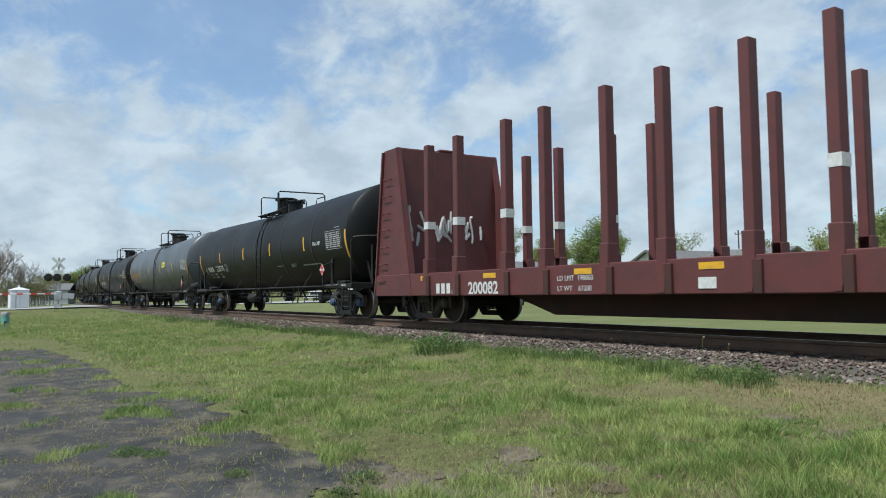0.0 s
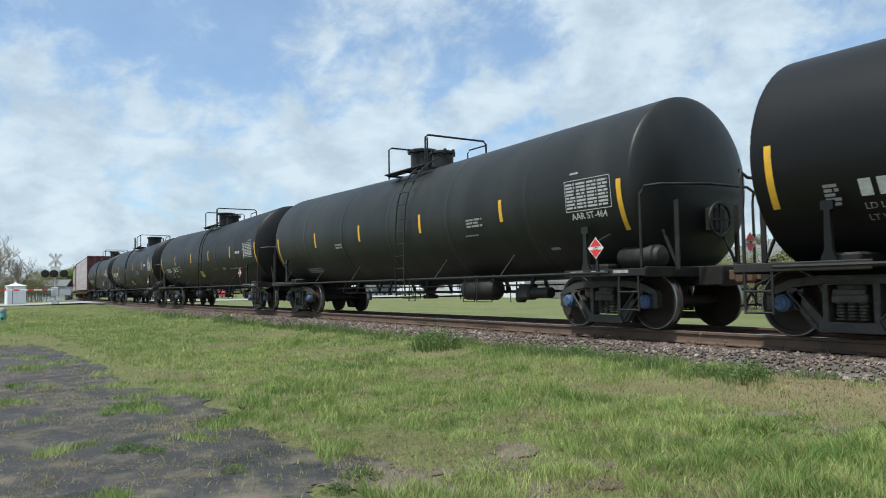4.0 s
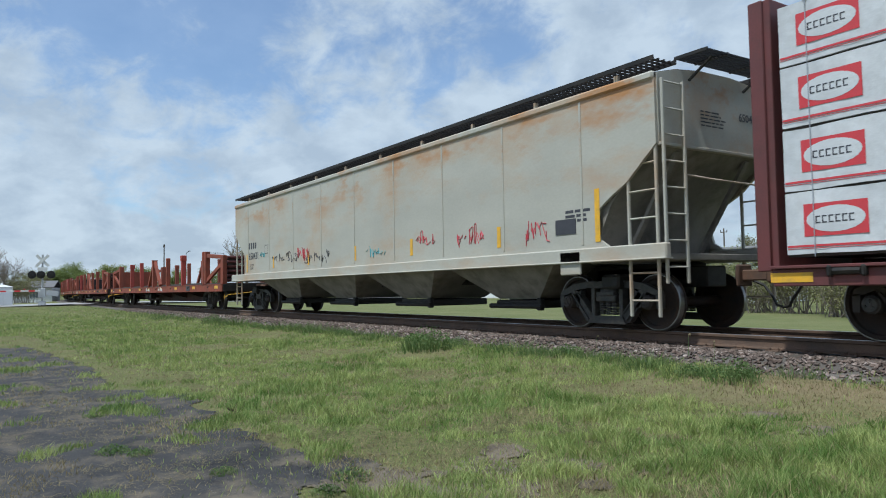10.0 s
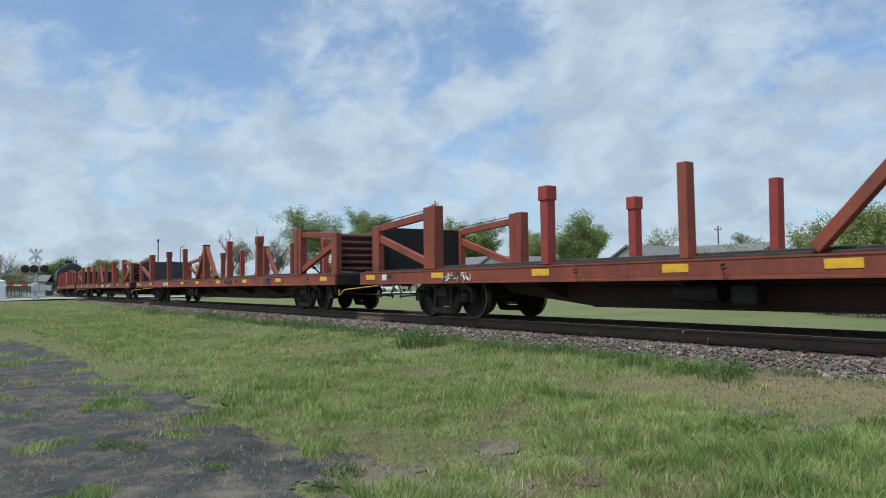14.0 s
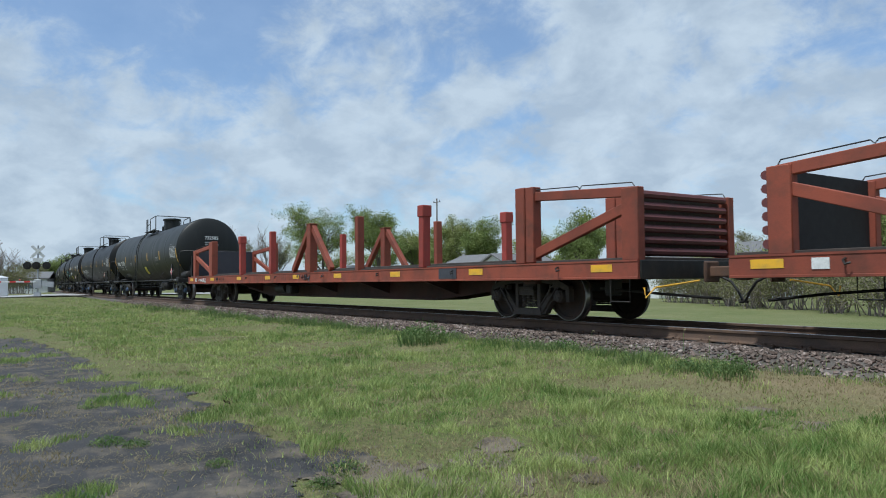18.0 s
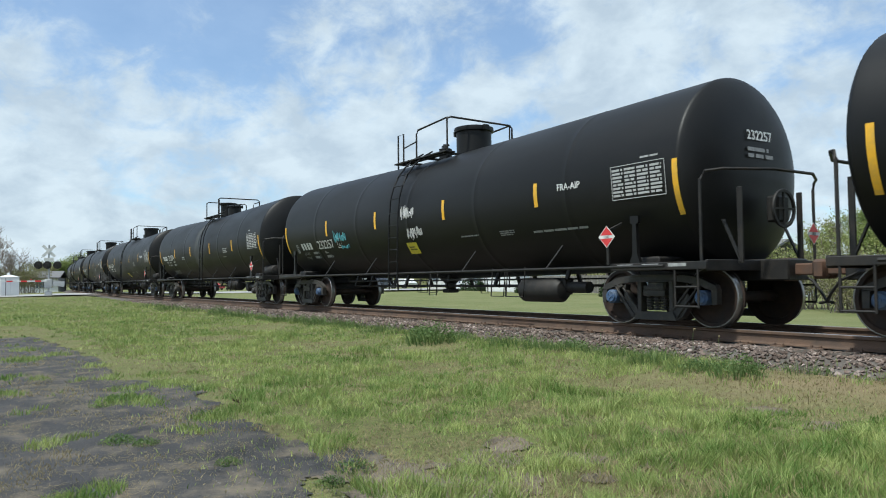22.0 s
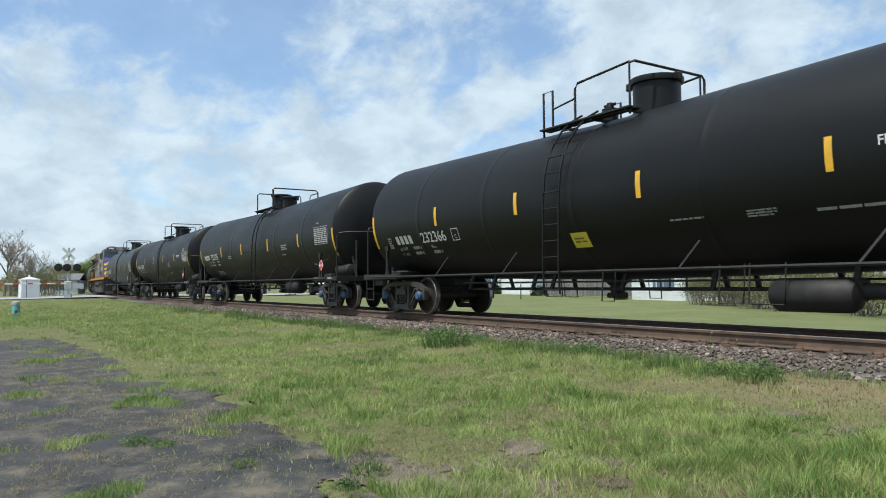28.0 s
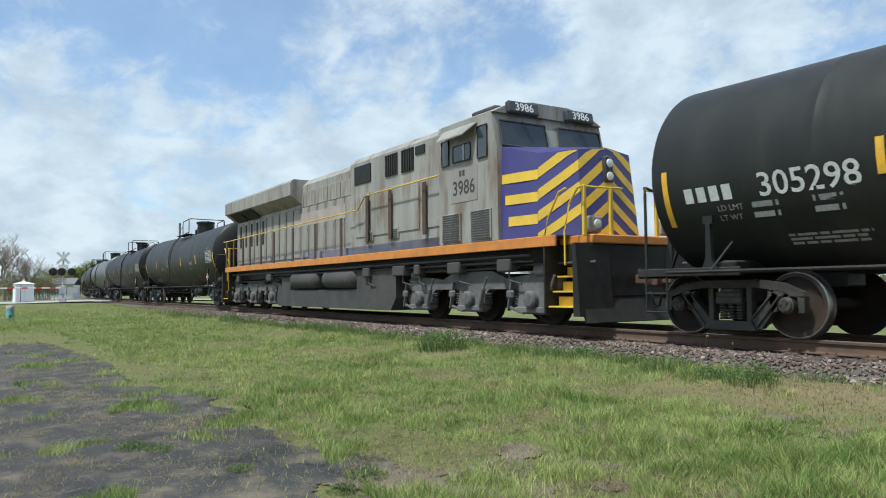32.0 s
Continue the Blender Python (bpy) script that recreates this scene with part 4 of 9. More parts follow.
    part("air_reservoir", shared("air_reservoir", STEEL, lambda s: s.lathe([(-0.62, 0.05), (-0.58, 0.18), (-0.5, 0.235), (0.5, 0.235), (0.58, 0.18), (0.62, 0.05)], 18, at(0, 0, 0))), car, "black cylindrical air tank", at(-2.1, -0.8, 0.60) @ Matrix.Diagonal((0.68, 0.8, 0.8, 1)) if kind == "fra" and dome == "low" else at(3.95 if kind == "fra" else 2.95, -0.75, 0.55 if kind == "fra" else 0.68))
    part("brake_valve", shared("brake_valve", STEEL, lambda s: (s.box((0, 0, 0.62), (0.35, 0.3, 0.32), 0.05), s.lathe([(-0.3, 0.11), (0.3, 0.11)], 10, at(0.4, 0, 0.6)), s.box((-0.35, 0.1, 0.55), (0.2, 0.2, 0.3), 0.04))), car, m=at(4.4, -0.65, 0))
    part("bottom_outlet", shared("bottom_outlet", STEEL, lambda s: (s.lathe([(0, 0.30), (0.2, 0.26), (0.3, 0.14), (0.5, 0.12)], 16, at(0, 0, 0.98) @ pose(0, 0, 0, 0, 90)), s.box((0, 0, 0.5), (0.3, 0.3, 0.1), 0.02))), car, m=at(-0.4))
    for sgn in (1, -1):
        m = at(0, 0, 0, 0, 0, 0 if sgn > 0 else 180)
        part("end_platform", shared("end_platform", STEEL, lambda s: (s.box((7.35, 0, 0.93), (1.8, 3.0, 0.05), 0.01), s.box((7.35, -1.5, 0.93), (1.82, 0.04, 0.12), 0.01), s.box((7.35, 1.5, 0.93), (1.82, 0.04, 0.12), 0.01), s.box((8.24, 0, 0.93), (0.05, 3.0, 0.16), 0.01))), car, m=m)
        part("safety_rail", shared("end_rail", STEEL, end_rail), car, m=m @ at(8.13))
        for y in (-0.95, 0.55):
            part("grab_post", shared("end_post", STEEL, end_post), car, m=m @ at(8.12, y))
        for y in (-1.5, 1.5):
            part("sill_step", shared("step_ladder", STEEL, step_ladder), car, m=m @ at(7.9, y))
            part("saddle_plate", shared("saddle", trim, saddle), car, m=m @ at(6.95, y * 0.985))
        part("warning_tape", shared("warning_tape", DIM, lambda s: [s.quad((x, -1.526, 0.92), (x + 0.32, -1.526, 0.92), (x + 0.32, -1.526, 0.97), (x, -1.526, 0.97)) for x in (6.6, 7.1, 7.6)], False), car, m=m)
        add_coupler(car, sgn * (half - 0.62), sgn)
        add_truck(car, sgn * 6.95, truck, cap)
    part("hand_brake", shared("hand_brake", STEEL, lambda s: (s.lathe([(0, 0.29), (0.02, 0.30), (0.04, 0.29), (0.04, 0.25), (0, 0.25), (0, 0.29)], 24, None, False), s.box((0.02, 0, 0), (0.03, 0.55, 0.03)), s.box((0.02, 0, 0), (0.03, 0.03, 0.55)), s.box((-0.08, 0, 0), (0.2, 0.3, 0.4), 0.03))), car, "round hand brake wheel on its box", at(8.42, 0.1, 1.78))
    if kind != "fra":
        part("reservoir_drum", shared("reservoir_drum", STEEL, lambda s: s.lathe([(-0.45, 0.05), (-0.42, 0.15), (-0.36, 0.19), (0.36, 0.19), (0.42, 0.15), (0.45, 0.05)], 16)), car, m=at(7.75, -1.0, 1.18))
    # lettering on the near side
    if number:
        x0, zn = (-6.6, 1.73) if kind == "fra" else (-7.02, 1.92)
        tall, step = 0.255, 1.24 if kind == "fra" else 1.08
        if note[:1] == "A":
            x0, tall, step = -7.36, 0.32, 1.18
        part("owner_mark", shared("marks%d" % mark, ink, lambda s: s.add(*(lambda q: (q.v, q.f))(mark_blocks(mark, 0.24))), False), car, m=on_shell(x0, angle_of(zn)))
        part("car_number", text_mesh(number, tall, ink, bold=0.004), car, m=on_shell(x0 + step, angle_of(zn)))
        part("weight_line", text_mesh("LD LMT", 0.085, DIM if ink is WHITE else ink), car, m=on_shell(x0 + 0.50 * (kind != "fra"), angle_of(zn - 0.14)))
        part("weight_line", text_mesh("LT WT", 0.085, DIM if ink is WHITE else ink), car, m=on_shell(x0 + 0.50 * (kind != "fra"), angle_of(zn - 0.27)))
        if number == "233450":
            for body, x, z in (("197900", 1.06, 0.14), ("89750 KG", 2.02, 0.14), ("88100", 1.16, 0.27), ("39950 KG", 2.06, 0.27)):
                part("weight_figure", text_mesh(body, 0.085, ink), car, m=on_shell(x0 + x, angle_of(zn - z)))
        else:
            part("weight_figures", shared("weights", DIM if ink is WHITE else ink, lambda s: [s.add(*(lambda q: ([(a + x, b, c + z) for a, b, c in q.v], q.f))(bars_block(0.5, 0.1, 1, 3, 0.8))) for x, z in ((0, 0), (0.85, 0), (0, -0.145), (0.85, -0.145))], False), car, m=on_shell(x0 + 0.95 + 0.35 * (kind != "fra"), angle_of(zn - 0.10)), kind="stuff")
        if kind == "fra":
            part("plate_box", shared("plate_box", ink, lambda s: s.add(*(lambda q: (q.v, q.f))(frame_lines(0.28, 0.28, 0.016))), False), car, m=on_shell(-3.87, angle_of(1.84)))
            part("plate_letter", text_mesh("C", 0.09, ink, "CENTER"), car, m=on_shell(-3.87, angle_of(1.76)))
            part("stencil_tag", shared("stencil_tag", DIM, lambda s: s.add(*(lambda q: (q.v, q.f))(bars_block(0.2, 0.3, 5, 12, 0.7))), False), car, m=on_shell(-6.93, angle_of(1.79), 0.006))
        part("end_number", text_mesh(number, 0.15, ink, "CENTER", 0.004), car, m=at(8.285 - short, 0.05, 2.86, -6, 0, 90))
        part("end_lines", shared("end_lines", DIM, lambda s: s.add(*(lambda q: (q.v, q.f))(bars_block(0.7, 0.2, 2, 8, 0.6))), False), car, m=at(8.290 - short, 0.08, 2.66, -4, 0, 90))
    part("data_table", shared("data_table", TABLEWHITE, lambda s: (s.add(*(lambda q: (q.v, q.f))(bars_block(1.02, 0.46, 8, 11, 0.6, 4))), s.add(*(lambda q: (q.v, q.f))(frame_lines(1.08, 0.54, 0.012)))), False), car, "white stencilled inspection table", on_shell(7.03, angle_of(2.27), 0.007), "stuff")
    lines = {"fra": ((2.45, 1.68, 0.8, 0.05, 1, 4), (3.62, 1.67, 0.5, 0.12, 3, 6), (5.15, 1.64, 1.6, 0.07, 1, 5), (7.3, 2.62, 0.45, 0.05, 1, 13)),
             "sr": ((3.05, 1.98, 0.55, 0.26, 4, 6), (2.9, 1.48, 0.5, 0.16, 3, 7), (1.75, 1.47, 0.8, 0.05, 1, 4), (5.35, 1.57, 0.28, 0.10, 1, 9), (5.9, 1.53, 0.2, 0.05, 1, 14), (6.75, 2.66, 0.5, 0.16, 2, 13)),
             "plain": ((3.72, 2.06, 0.6, 0.2, 3, 6), (3.6, 1.81, 0.6, 0.05, 1, 4), (5.9, 1.42, 0.35, 0.1, 1, 9), (-2.9, 1.95, 0.6, 0.16, 2, 7), (-5.4, 1.34, 1.1, 0.22, 3, 15), (6.75, 2.66, 0.3, 0.06, 1, 13))}[kind]
    for x, z, w, h, rows, sd in lines:
        part("stencil", shared("stencil%d%s" % (sd, kind), DIM, lambda s, w=w, h=h, r=rows, d=sd: s.add(*(lambda q: (q.v, q.f))(bars_block(w, h, r, d, 0.6))), False), car, m=on_shell(x, angle_of(z), 0.006), kind="stuff")
    if note:
        part("stencil", text_mesh(note, 0.115, WHITE, bold=0.002), car, m=on_shell(6.58 if note[0] == "A" else 5.5 if kind == "fra" and dome == "low" else 5.2, angle_of(1.87 if note[0] == "A" else 2.18 if kind == "fra" and dome == "low" else 2.30), 0.006))
    px, pz = (6.46, 1.42) if kind == "fra" else (7.3, 1.34)
    placard(car, at(px, -1.60, pz))
    placard(car, at(8.46, 0.85, 1.42, 0, 0, 90))
    part("placard_holder", shared("placard_holder", STEEL, lambda s: (s.bar((-0.10, -1.575, 0), (0.10, -1.575, 0), 0.03, 0.04), s.bar((0, -1.57, -0.45), (0, -1.57, 0.1), 0.03, 0.05, (1, 0, 0)), s.bar((0, -1.57, 0.1), (0.1, -1.35, 0.22), 0.03, 0.05, (1, 0, 0)))), car, m=at(px, 0, pz))
    if decal:
        x, z, w, h = decal
        part("decal", shared("decal_%s_%s_%s_%s" % (w, h, kind, x), DECAL, lambda s: s.add(*(lambda q: ([(a + (c - z) * (-0.75 if kind == "sr" else 0.0), b, c) for a, b, c in q.v], q.f))(curved_patch(w, z - h / 2, z + h / 2, 0.006, x)))), car, "yellow rectangular decal", at(x))
        part("decal_lines", shared("decal_lines_%s" % w, INK_LINES, lambda s: s.add(*(lambda q: (q.v, q.f))(bars_block(w * 0.7, h * 0.5, 2, 17, 0.5))), False), car, m=on_shell(x, angle_of(z), 0.009))
    if band:
        part("worn_band", shared("worn_band", BAND, lambda s: s.lathe([(-0.42, TR + 0.003), (0.10, TR + 0.003)], 64, at(0, 0, TZ), False)), car, "pale worn band round the tank", at(band, 0, -sag(band)))
    if art:
        for x, z, w, h, n, ink_, sd in ((-3.75, 2.0, 0.75, 0.34, 9, "teal", 5), (-3.55, 1.72, 0.5, 0.12, 5, "teal", 8), (0.0, 2.36, 0.6, 0.36, 9, "chalk", 21), (0.25, 1.88, 0.7, 0.30, 9, "chalk", 22)):
            part("graffiti", scribble(sd, w, h, n, 0.010).mesh("graffiti", TEAL if ink_ == "teal" else CHALK), car, "teal spray-painted scrawl" if ink_ == "teal" else "white spray-painted scrawl", on_shell(x, angle_of(z), 0.008))
    return car


# ---- flat cars, lumber car, hopper, locomotive: paints ----
MAROON = mat("maroon_paint", (0.135, 0.036, 0.034), 0.6, other=(0.105, 0.034, 0.034), scale=1.5, amount=0.8, dirt=(0.06, 0.03, 0.027), dirt_amount=0.5, dirt_scale=2.5, bump=0.1)
ORANGE = mat("weathered_orange_paint", (0.27, 0.060, 0.030), 0.72, other=(0.19, 0.045, 0.026), scale=1.3, amount=0.9, dirt=(0.085, 0.035, 0.022), dirt_amount=0.62, dirt_scale=2.2, bump=0.12, rand=0.12)
SCARLET = mat("scarlet_stake_paint", (0.36, 0.048, 0.036), 0.65, other=(0.27, 0.044, 0.03), scale=2, amount=0.8, dirt=(0.11, 0.035, 0.025), dirt_amount=0.5, dirt_scale=3, bump=0.1, rand=0.15)
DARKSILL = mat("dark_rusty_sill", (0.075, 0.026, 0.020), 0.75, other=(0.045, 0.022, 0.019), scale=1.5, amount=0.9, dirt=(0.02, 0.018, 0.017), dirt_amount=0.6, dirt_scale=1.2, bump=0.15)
DECKWOOD = mat("oily_deck_planks", (0.035, 0.028, 0.024), 0.85, other=(0.065, 0.05, 0.04), scale=3, amount=0.8, stretch=(1, 6, 1), bump=0.4)
WRAP = mat("white_lumber_wrap", (0.60, 0.61, 0.62), 0.42, other=(0.50, 0.515, 0.53), scale=2.2, amount=0.8, fine=5.5, fine_amount=0.10, bump=1.0, dirt=(0.42, 0.42, 0.42), dirt_amount=0.5, dirt_scale=3)
WRAPGREY = mat("grey_wrap_end", (0.34, 0.36, 0.40), 0.5, other=(0.28, 0.30, 0.33), scale=2, amount=0.8, fine=9, bump=0.5)
LOGORED = mat("printed_red", (0.56, 0.045, 0.055), 0.5, other=(0.48, 0.05, 0.06), scale=6, amount=0.7, bump=0.02)
INK = mat("printed_black", (0.05, 0.05, 0.06), 0.6, bump=0.02)
CREAM = mat("dirty_cream_hopper_paint", (0.44, 0.425, 0.365), 0.6, other=(0.38, 0.365, 0.315), scale=0.8, amount=0.9, fine=25, fine_amount=0.05, dirt=(0.42, 0.22, 0.085), dirt_amount=0.55, dirt_scale=0.55, stretch=(0.6, 1, 1.3), bump=0.05)


def rust_runs(m, colour, z0, z1):
    """Rust that has run down from an upper edge, in ragged patches."""
    nt = m.node_tree
    N, L = nt.nodes.new, nt.links.new
    b = nt.nodes["Principled BSDF"]
    old = b.inputs["Base Color"].links[0].from_socket
    tc, sep, mp, nz, hi, lo, both, mix = (N("ShaderNode" + k) for k in ("TexCoord", "SeparateXYZ", "Mapping", "TexNoise", "MapRange", "MapRange", "Math", "Mix"))
    L(tc.outputs["Object"], sep.inputs[0])
    L(tc.outputs["Object"], mp.inputs[0])
    mp.inputs["Scale"].default_value = (0.55, 1.0, 1.3)
    nz.inputs["Scale"].default_value, nz.inputs["Detail"].default_value, nz.inputs["Roughness"].default_value = 1.1, 9, 0.62
    L(mp.outputs[0], nz.inputs["Vector"])
    hi.inputs["From Min"].default_value, hi.inputs["From Max"].default_value = 0.50, 0.64
    L(nz.outputs[0], hi.inputs["Value"])
    lo.inputs["From Min"].default_value, lo.inputs["From Max"].default_value = z0, z1
    L(sep.outputs["Z"], lo.inputs["Value"])
    both.operation = "MULTIPLY"
    L(hi.outputs[0], both.inputs[0])
    L(lo.outputs[0], both.inputs[1])
    mix.data_type = "RGBA"
    L(both.outputs[0], mix.inputs["Factor"])
    L(old, mix.inputs["A"])
    mix.inputs["B"].default_value = (*colour, 1)
    L(mix.outputs["Result"], b.inputs["Base Color"])


rust_runs(CREAM, (0.40, 0.20, 0.08), 2.7, 3.7)
# hopper cream darkened to carry the slope sheets' shade, plus dirt blotches
CREAM_DARK = mat("shaded_dirty_cream_paint", (0.20, 0.185, 0.16), 0.7, other=(0.30, 0.27, 0.23), scale=1.2, amount=0.9, dirt=(0.08, 0.07, 0.06), dirt_amount=0.7, dirt_scale=1.4)
ROOFGREY = mat("hopper_roof", (0.10, 0.10, 0.105), 0.7, other=(0.2, 0.15, 0.11), scale=1.4, amount=0.7)
LOCOGREY = mat("faded_silver_grey_paint", (0.315, 0.305, 0.275), 0.6, other=(0.235, 0.222, 0.20), scale=0.9, amount=1.0, fine=30, fine_amount=0.08, dirt=(0.155, 0.10, 0.066), dirt_amount=0.95, dirt_scale=1.3, stretch=(2.2, 2.2, 0.45), bump=0.05)
LOCOBLUE = mat("loco_blue_paint", (0.045, 0.043, 0.16), 0.45, other=(0.055, 0.05, 0.20), scale=2, amount=0.7, dirt=(0.09, 0.08, 0.12), dirt_amount=0.35, dirt_scale=2.5, bump=0.03)
LOCOYELLOW = mat("loco_yellow_paint", (0.72, 0.47, 0.04), 0.45, other=(0.62, 0.40, 0.05), scale=2, amount=0.7, dirt=(0.4, 0.27, 0.06), dirt_amount=0.4, dirt_scale=3, bump=0.03)
LOCOORANGE = mat("loco_orange_stripe", (0.62, 0.23, 0.035), 0.55, other=(0.5, 0.18, 0.04), scale=2, amount=0.8, dirt=(0.22, 0.10, 0.04), dirt_amount=0.5, dirt_scale=2.5)
RAILBROWN = mat("rusty_stanchion", (0.085, 0.048, 0.030), 0.7, other=(0.06, 0.036, 0.026), scale=6, amount=0.8)
UNDERGREY = mat("dusty_grey_underframe", (0.040, 0.038, 0.038), 0.75, other=(0.072, 0.066, 0.062), scale=2, amount=0.8, dirt=(0.06, 0.055, 0.05), dirt_amount=0.6, dirt_scale=2.5)
TRUCKGREY = mat("dusty_grey_truck", (0.150, 0.143, 0.140), 0.8, other=(0.09, 0.086, 0.084), scale=3, amount=0.8, dirt=(0.06, 0.055, 0.05), dirt_amount=0.6, dirt_scale=4)
FADEDNAME = mat("faded_stencil_name", (0.155, 0.042, 0.026), 0.75, other=(0.22, 0.055, 0.03), scale=9, amount=1.0)
DARKGAP = mat("dark_louvre", (0.012, 0.012, 0.012), 0.8, bump=0.0)
CABGLASS = mat("tinted_cab_glass", (0.035, 0.045, 0.048), 0.06, spec=0.8, bump=0.0, fine_amount=0.0)
LAMP = mat("lamp_lens", (0.75, 0.75, 0.72), 0.15, bump=0.0)
PINK, TEAL, CHALK = (mat(n, c, 0.6, bump=0.02) for n, c in (("red_spray_paint", (0.50, 0.05, 0.07)), ("teal_spray_paint", (0.12, 0.38, 0.42)), ("white_spray_paint", (0.58, 0.57, 0.55))))


def scribble(seed, w, h, n, r=0.012):
    """Looping and jagged spray-paint strokes that spell nothing."""
    rng = random.Random(seed)
    s = Shape()
    n = int(n * 2.0)
    for k in range(n):
        cx, cw, ch = -w / 2 + (k + 0.5) * w / n, w / n * rng.uniform(0.8, 1.25), h * rng.uniform(0.55, 1.0)
        cz = rng.uniform(-0.15, 0.15) * h
        for j in range(rng.choice((1, 1, 2))):
            knots = [(cx + rng.uniform(-0.6, 0.6) * cw, cz + rng.uniform(-0.5, 0.5) * ch) for i in range(rng.choice((3, 4, 5)))]
            pts = []
            for i in range(len(knots) - 1):
                p0, p1, p2, p3 = knots[max(i - 1, 0)], knots[i], knots[i + 1], knots[min(i + 2, len(knots) - 1)]
                for q in range(4):
                    t = q / 4
                    pts.append(tuple(0.5 * (2 * b + (c - a) * t + (2 * a - 5 * b + 4 * c - d) * t * t + (3 * b - a - 3 * c + d) * t ** 3) for a, b, c, d in zip(p0, p1, p2, p3)))
            s.tube([(x, -0.001, z) for x, z in pts + [knots[-1]]], r, 4)
    return s


def flat_sill(s, L, z0, z1, y=1.5):
    for sg in (-1, 1):
        s.box((0, sg * y, (z0 + z1) / 2), (2 * L, 0.10, z1 - z0), 0.012)
        s.box((0, sg * (y - 0.06), z1 - 0.02), (2 * L, 0.16, 0.035), 0.006)
        s.box((0, sg * (y - 0.06), z0 + 0.02), (2 * L, 0.16, 0.035), 0.006)


def tapes(car, xs, y, z, w=0.42, h=0.10):
    for x in xs:
        part("reflective_tape", shared("tape_%.2f_%.2f" % (w, h), YELLOW, lambda s: s.box((0, 0, 0), (w, 0.004, h)), False), car, "yellow tape patch", at(x, y, z))


def end_gear(car, half, truck_x, truck, cap, steel=None):
    for sgn in (1, -1):
        add_coupler(car, sgn * (half - 0.62), sgn)
        add_truck(car, sgn * truck_x, truck, cap)
        part("draft_sill", shared("draft_sill", steel or STEEL, lambda s: (s.box((0, 0, 0.86), (2.4, 0.5, 0.34), 0.02), s.box((0, 0, 0.80), (0.4, 2.4, 0.24), 0.04))), car, m=at(sgn * (truck_x + 0.2)))


# ---- maroon stake flat car with end bulkheads ----
def log_flat():
    car = thing("stake_flat_car", "maroon bulkhead flat car with tall empty stakes", "flat car")
    H = 11.15
    part("side_sill", Shape().box((0, -1.5, 0.89), (20.9, 0.12, 0.52), 0.015).mesh("side_sill", MAROON), car)
    part("side_sill", Shape().box((0, 1.5, 0.89), (20.9, 0.12, 0.52), 0.015).mesh("side_sill", MAROON), car)
    part("deck", Shape().box((0, 0, 1.08), (20.9, 2.88, 0.10), 0.01).mesh("deck", DARKSILL), car)
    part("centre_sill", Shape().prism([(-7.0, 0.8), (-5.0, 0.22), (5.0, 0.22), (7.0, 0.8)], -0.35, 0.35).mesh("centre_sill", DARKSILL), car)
    for k in range(12):
        x = -9.9 + 1.8 * k
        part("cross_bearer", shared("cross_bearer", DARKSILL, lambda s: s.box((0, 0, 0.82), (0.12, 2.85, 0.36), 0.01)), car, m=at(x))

    def gusset(s):
        s.prism([(-10.55, 0.66), (-10.02, 4.28), (-9.30, 4.28), (-8.62, 0.66)], -0.05, 0.05)
        s.bar((-10.5, -0.06, 0.7), (-10.0, -0.06, 4.25), 0.06, 0.10, (0, 1, 0))
        s.bar((-8.68, -0.06, 0.7), (-9.34, -0.06, 4.25), 0.06, 0.10, (0, 1, 0))
    for rz in (0, 180):
        m0 = at(0, 0, 0, 0, 0, rz)
        for y in (-1.46, 1.46):
            part("bulkhead_gusset", shared("gusset", MAROON, gusset), car, m=m0 @ at(0, y))
        part("bulkhead", shared("bulkhead", MAROON, lambda s: (s.box((-9.32, 0, 2.7), (0.10, 2.84, 3.1), 0.01), s.box((-9.66, 0, 4.24), (0.75, 2.84, 0.07), 0.01),
             s.box((-9.36, 0, 4.30), (0.2, 0.6, 0.06), 0.02))), car, "maroon steel end wall", m0)
        for y in (-0.9, -0.3, 0.3, 0.9):
            part("wall_post", shared("bulkhead_post", MAROON, lambda s: s.box((-9.46, 0, 2.6), (0.16, 0.10, 3.0), 0.01)), car, m=m0 @ at(0, y))
        for k in range(7):
            part("rung", shared("grab_iron", MAROON, lambda s: s.tube([(-0.18, 0, 0), (-0.18, -0.06, 0), (0.18, -0.06, 0), (0.18, 0, 0)], 0.014, 5)), car, m=m0 @ at(-9.9 + 0.06 * k - 0.2, -1.53, 1.0 + 0.42 * k))
    xs = [-8.0, -6.8, -5.1, -3.95, -2.4, -1.22, 0.24, 1.42, 2.9, 4.1, 5.55, 6.75, 8.0]
    for i, x in enumerate(xs):
        for sg in (-1, 1):
            part("stake", shared("stake", MAROON, lambda s: (s.box((0, 0, 2.62), (0.17, 0.20, 2.94), 0.012), s.box((0, -0.02, 1.25), (0.20, 0.24, 0.45), 0.012), s.prism([(-0.11, 1.05), (0.11, 1.05), (0.05, 0.66), (-0.05, 0.66)], -0.16, -0.04))), car,
                 "square maroon steel stake", at(x, sg * 1.44, 0, sg * 0.4, 0, 0 if sg < 0 else 180))
            if i in (0, 1, 2, 7, 8):
                part("white_band", shared("stake_band", WHITE, lambda s: s.box((0, 0, 2.23), (0.182, 0.212, 0.17), 0.002)), car, m=at(x, sg * 1.44, 0, sg * 0.4))
            part("stake_pocket", shared("stake_pocket", DARKSILL, lambda s: s.box((0, 0, 0.86), (0.14, 0.09, 0.46), 0.01)), car, m=at(x + 0.14, sg * 1.57))
    tapes(car, (-8.0, -5.55, -2.9, -0.35, 2.6), -1.565, 1.03, 0.42, 0.10)
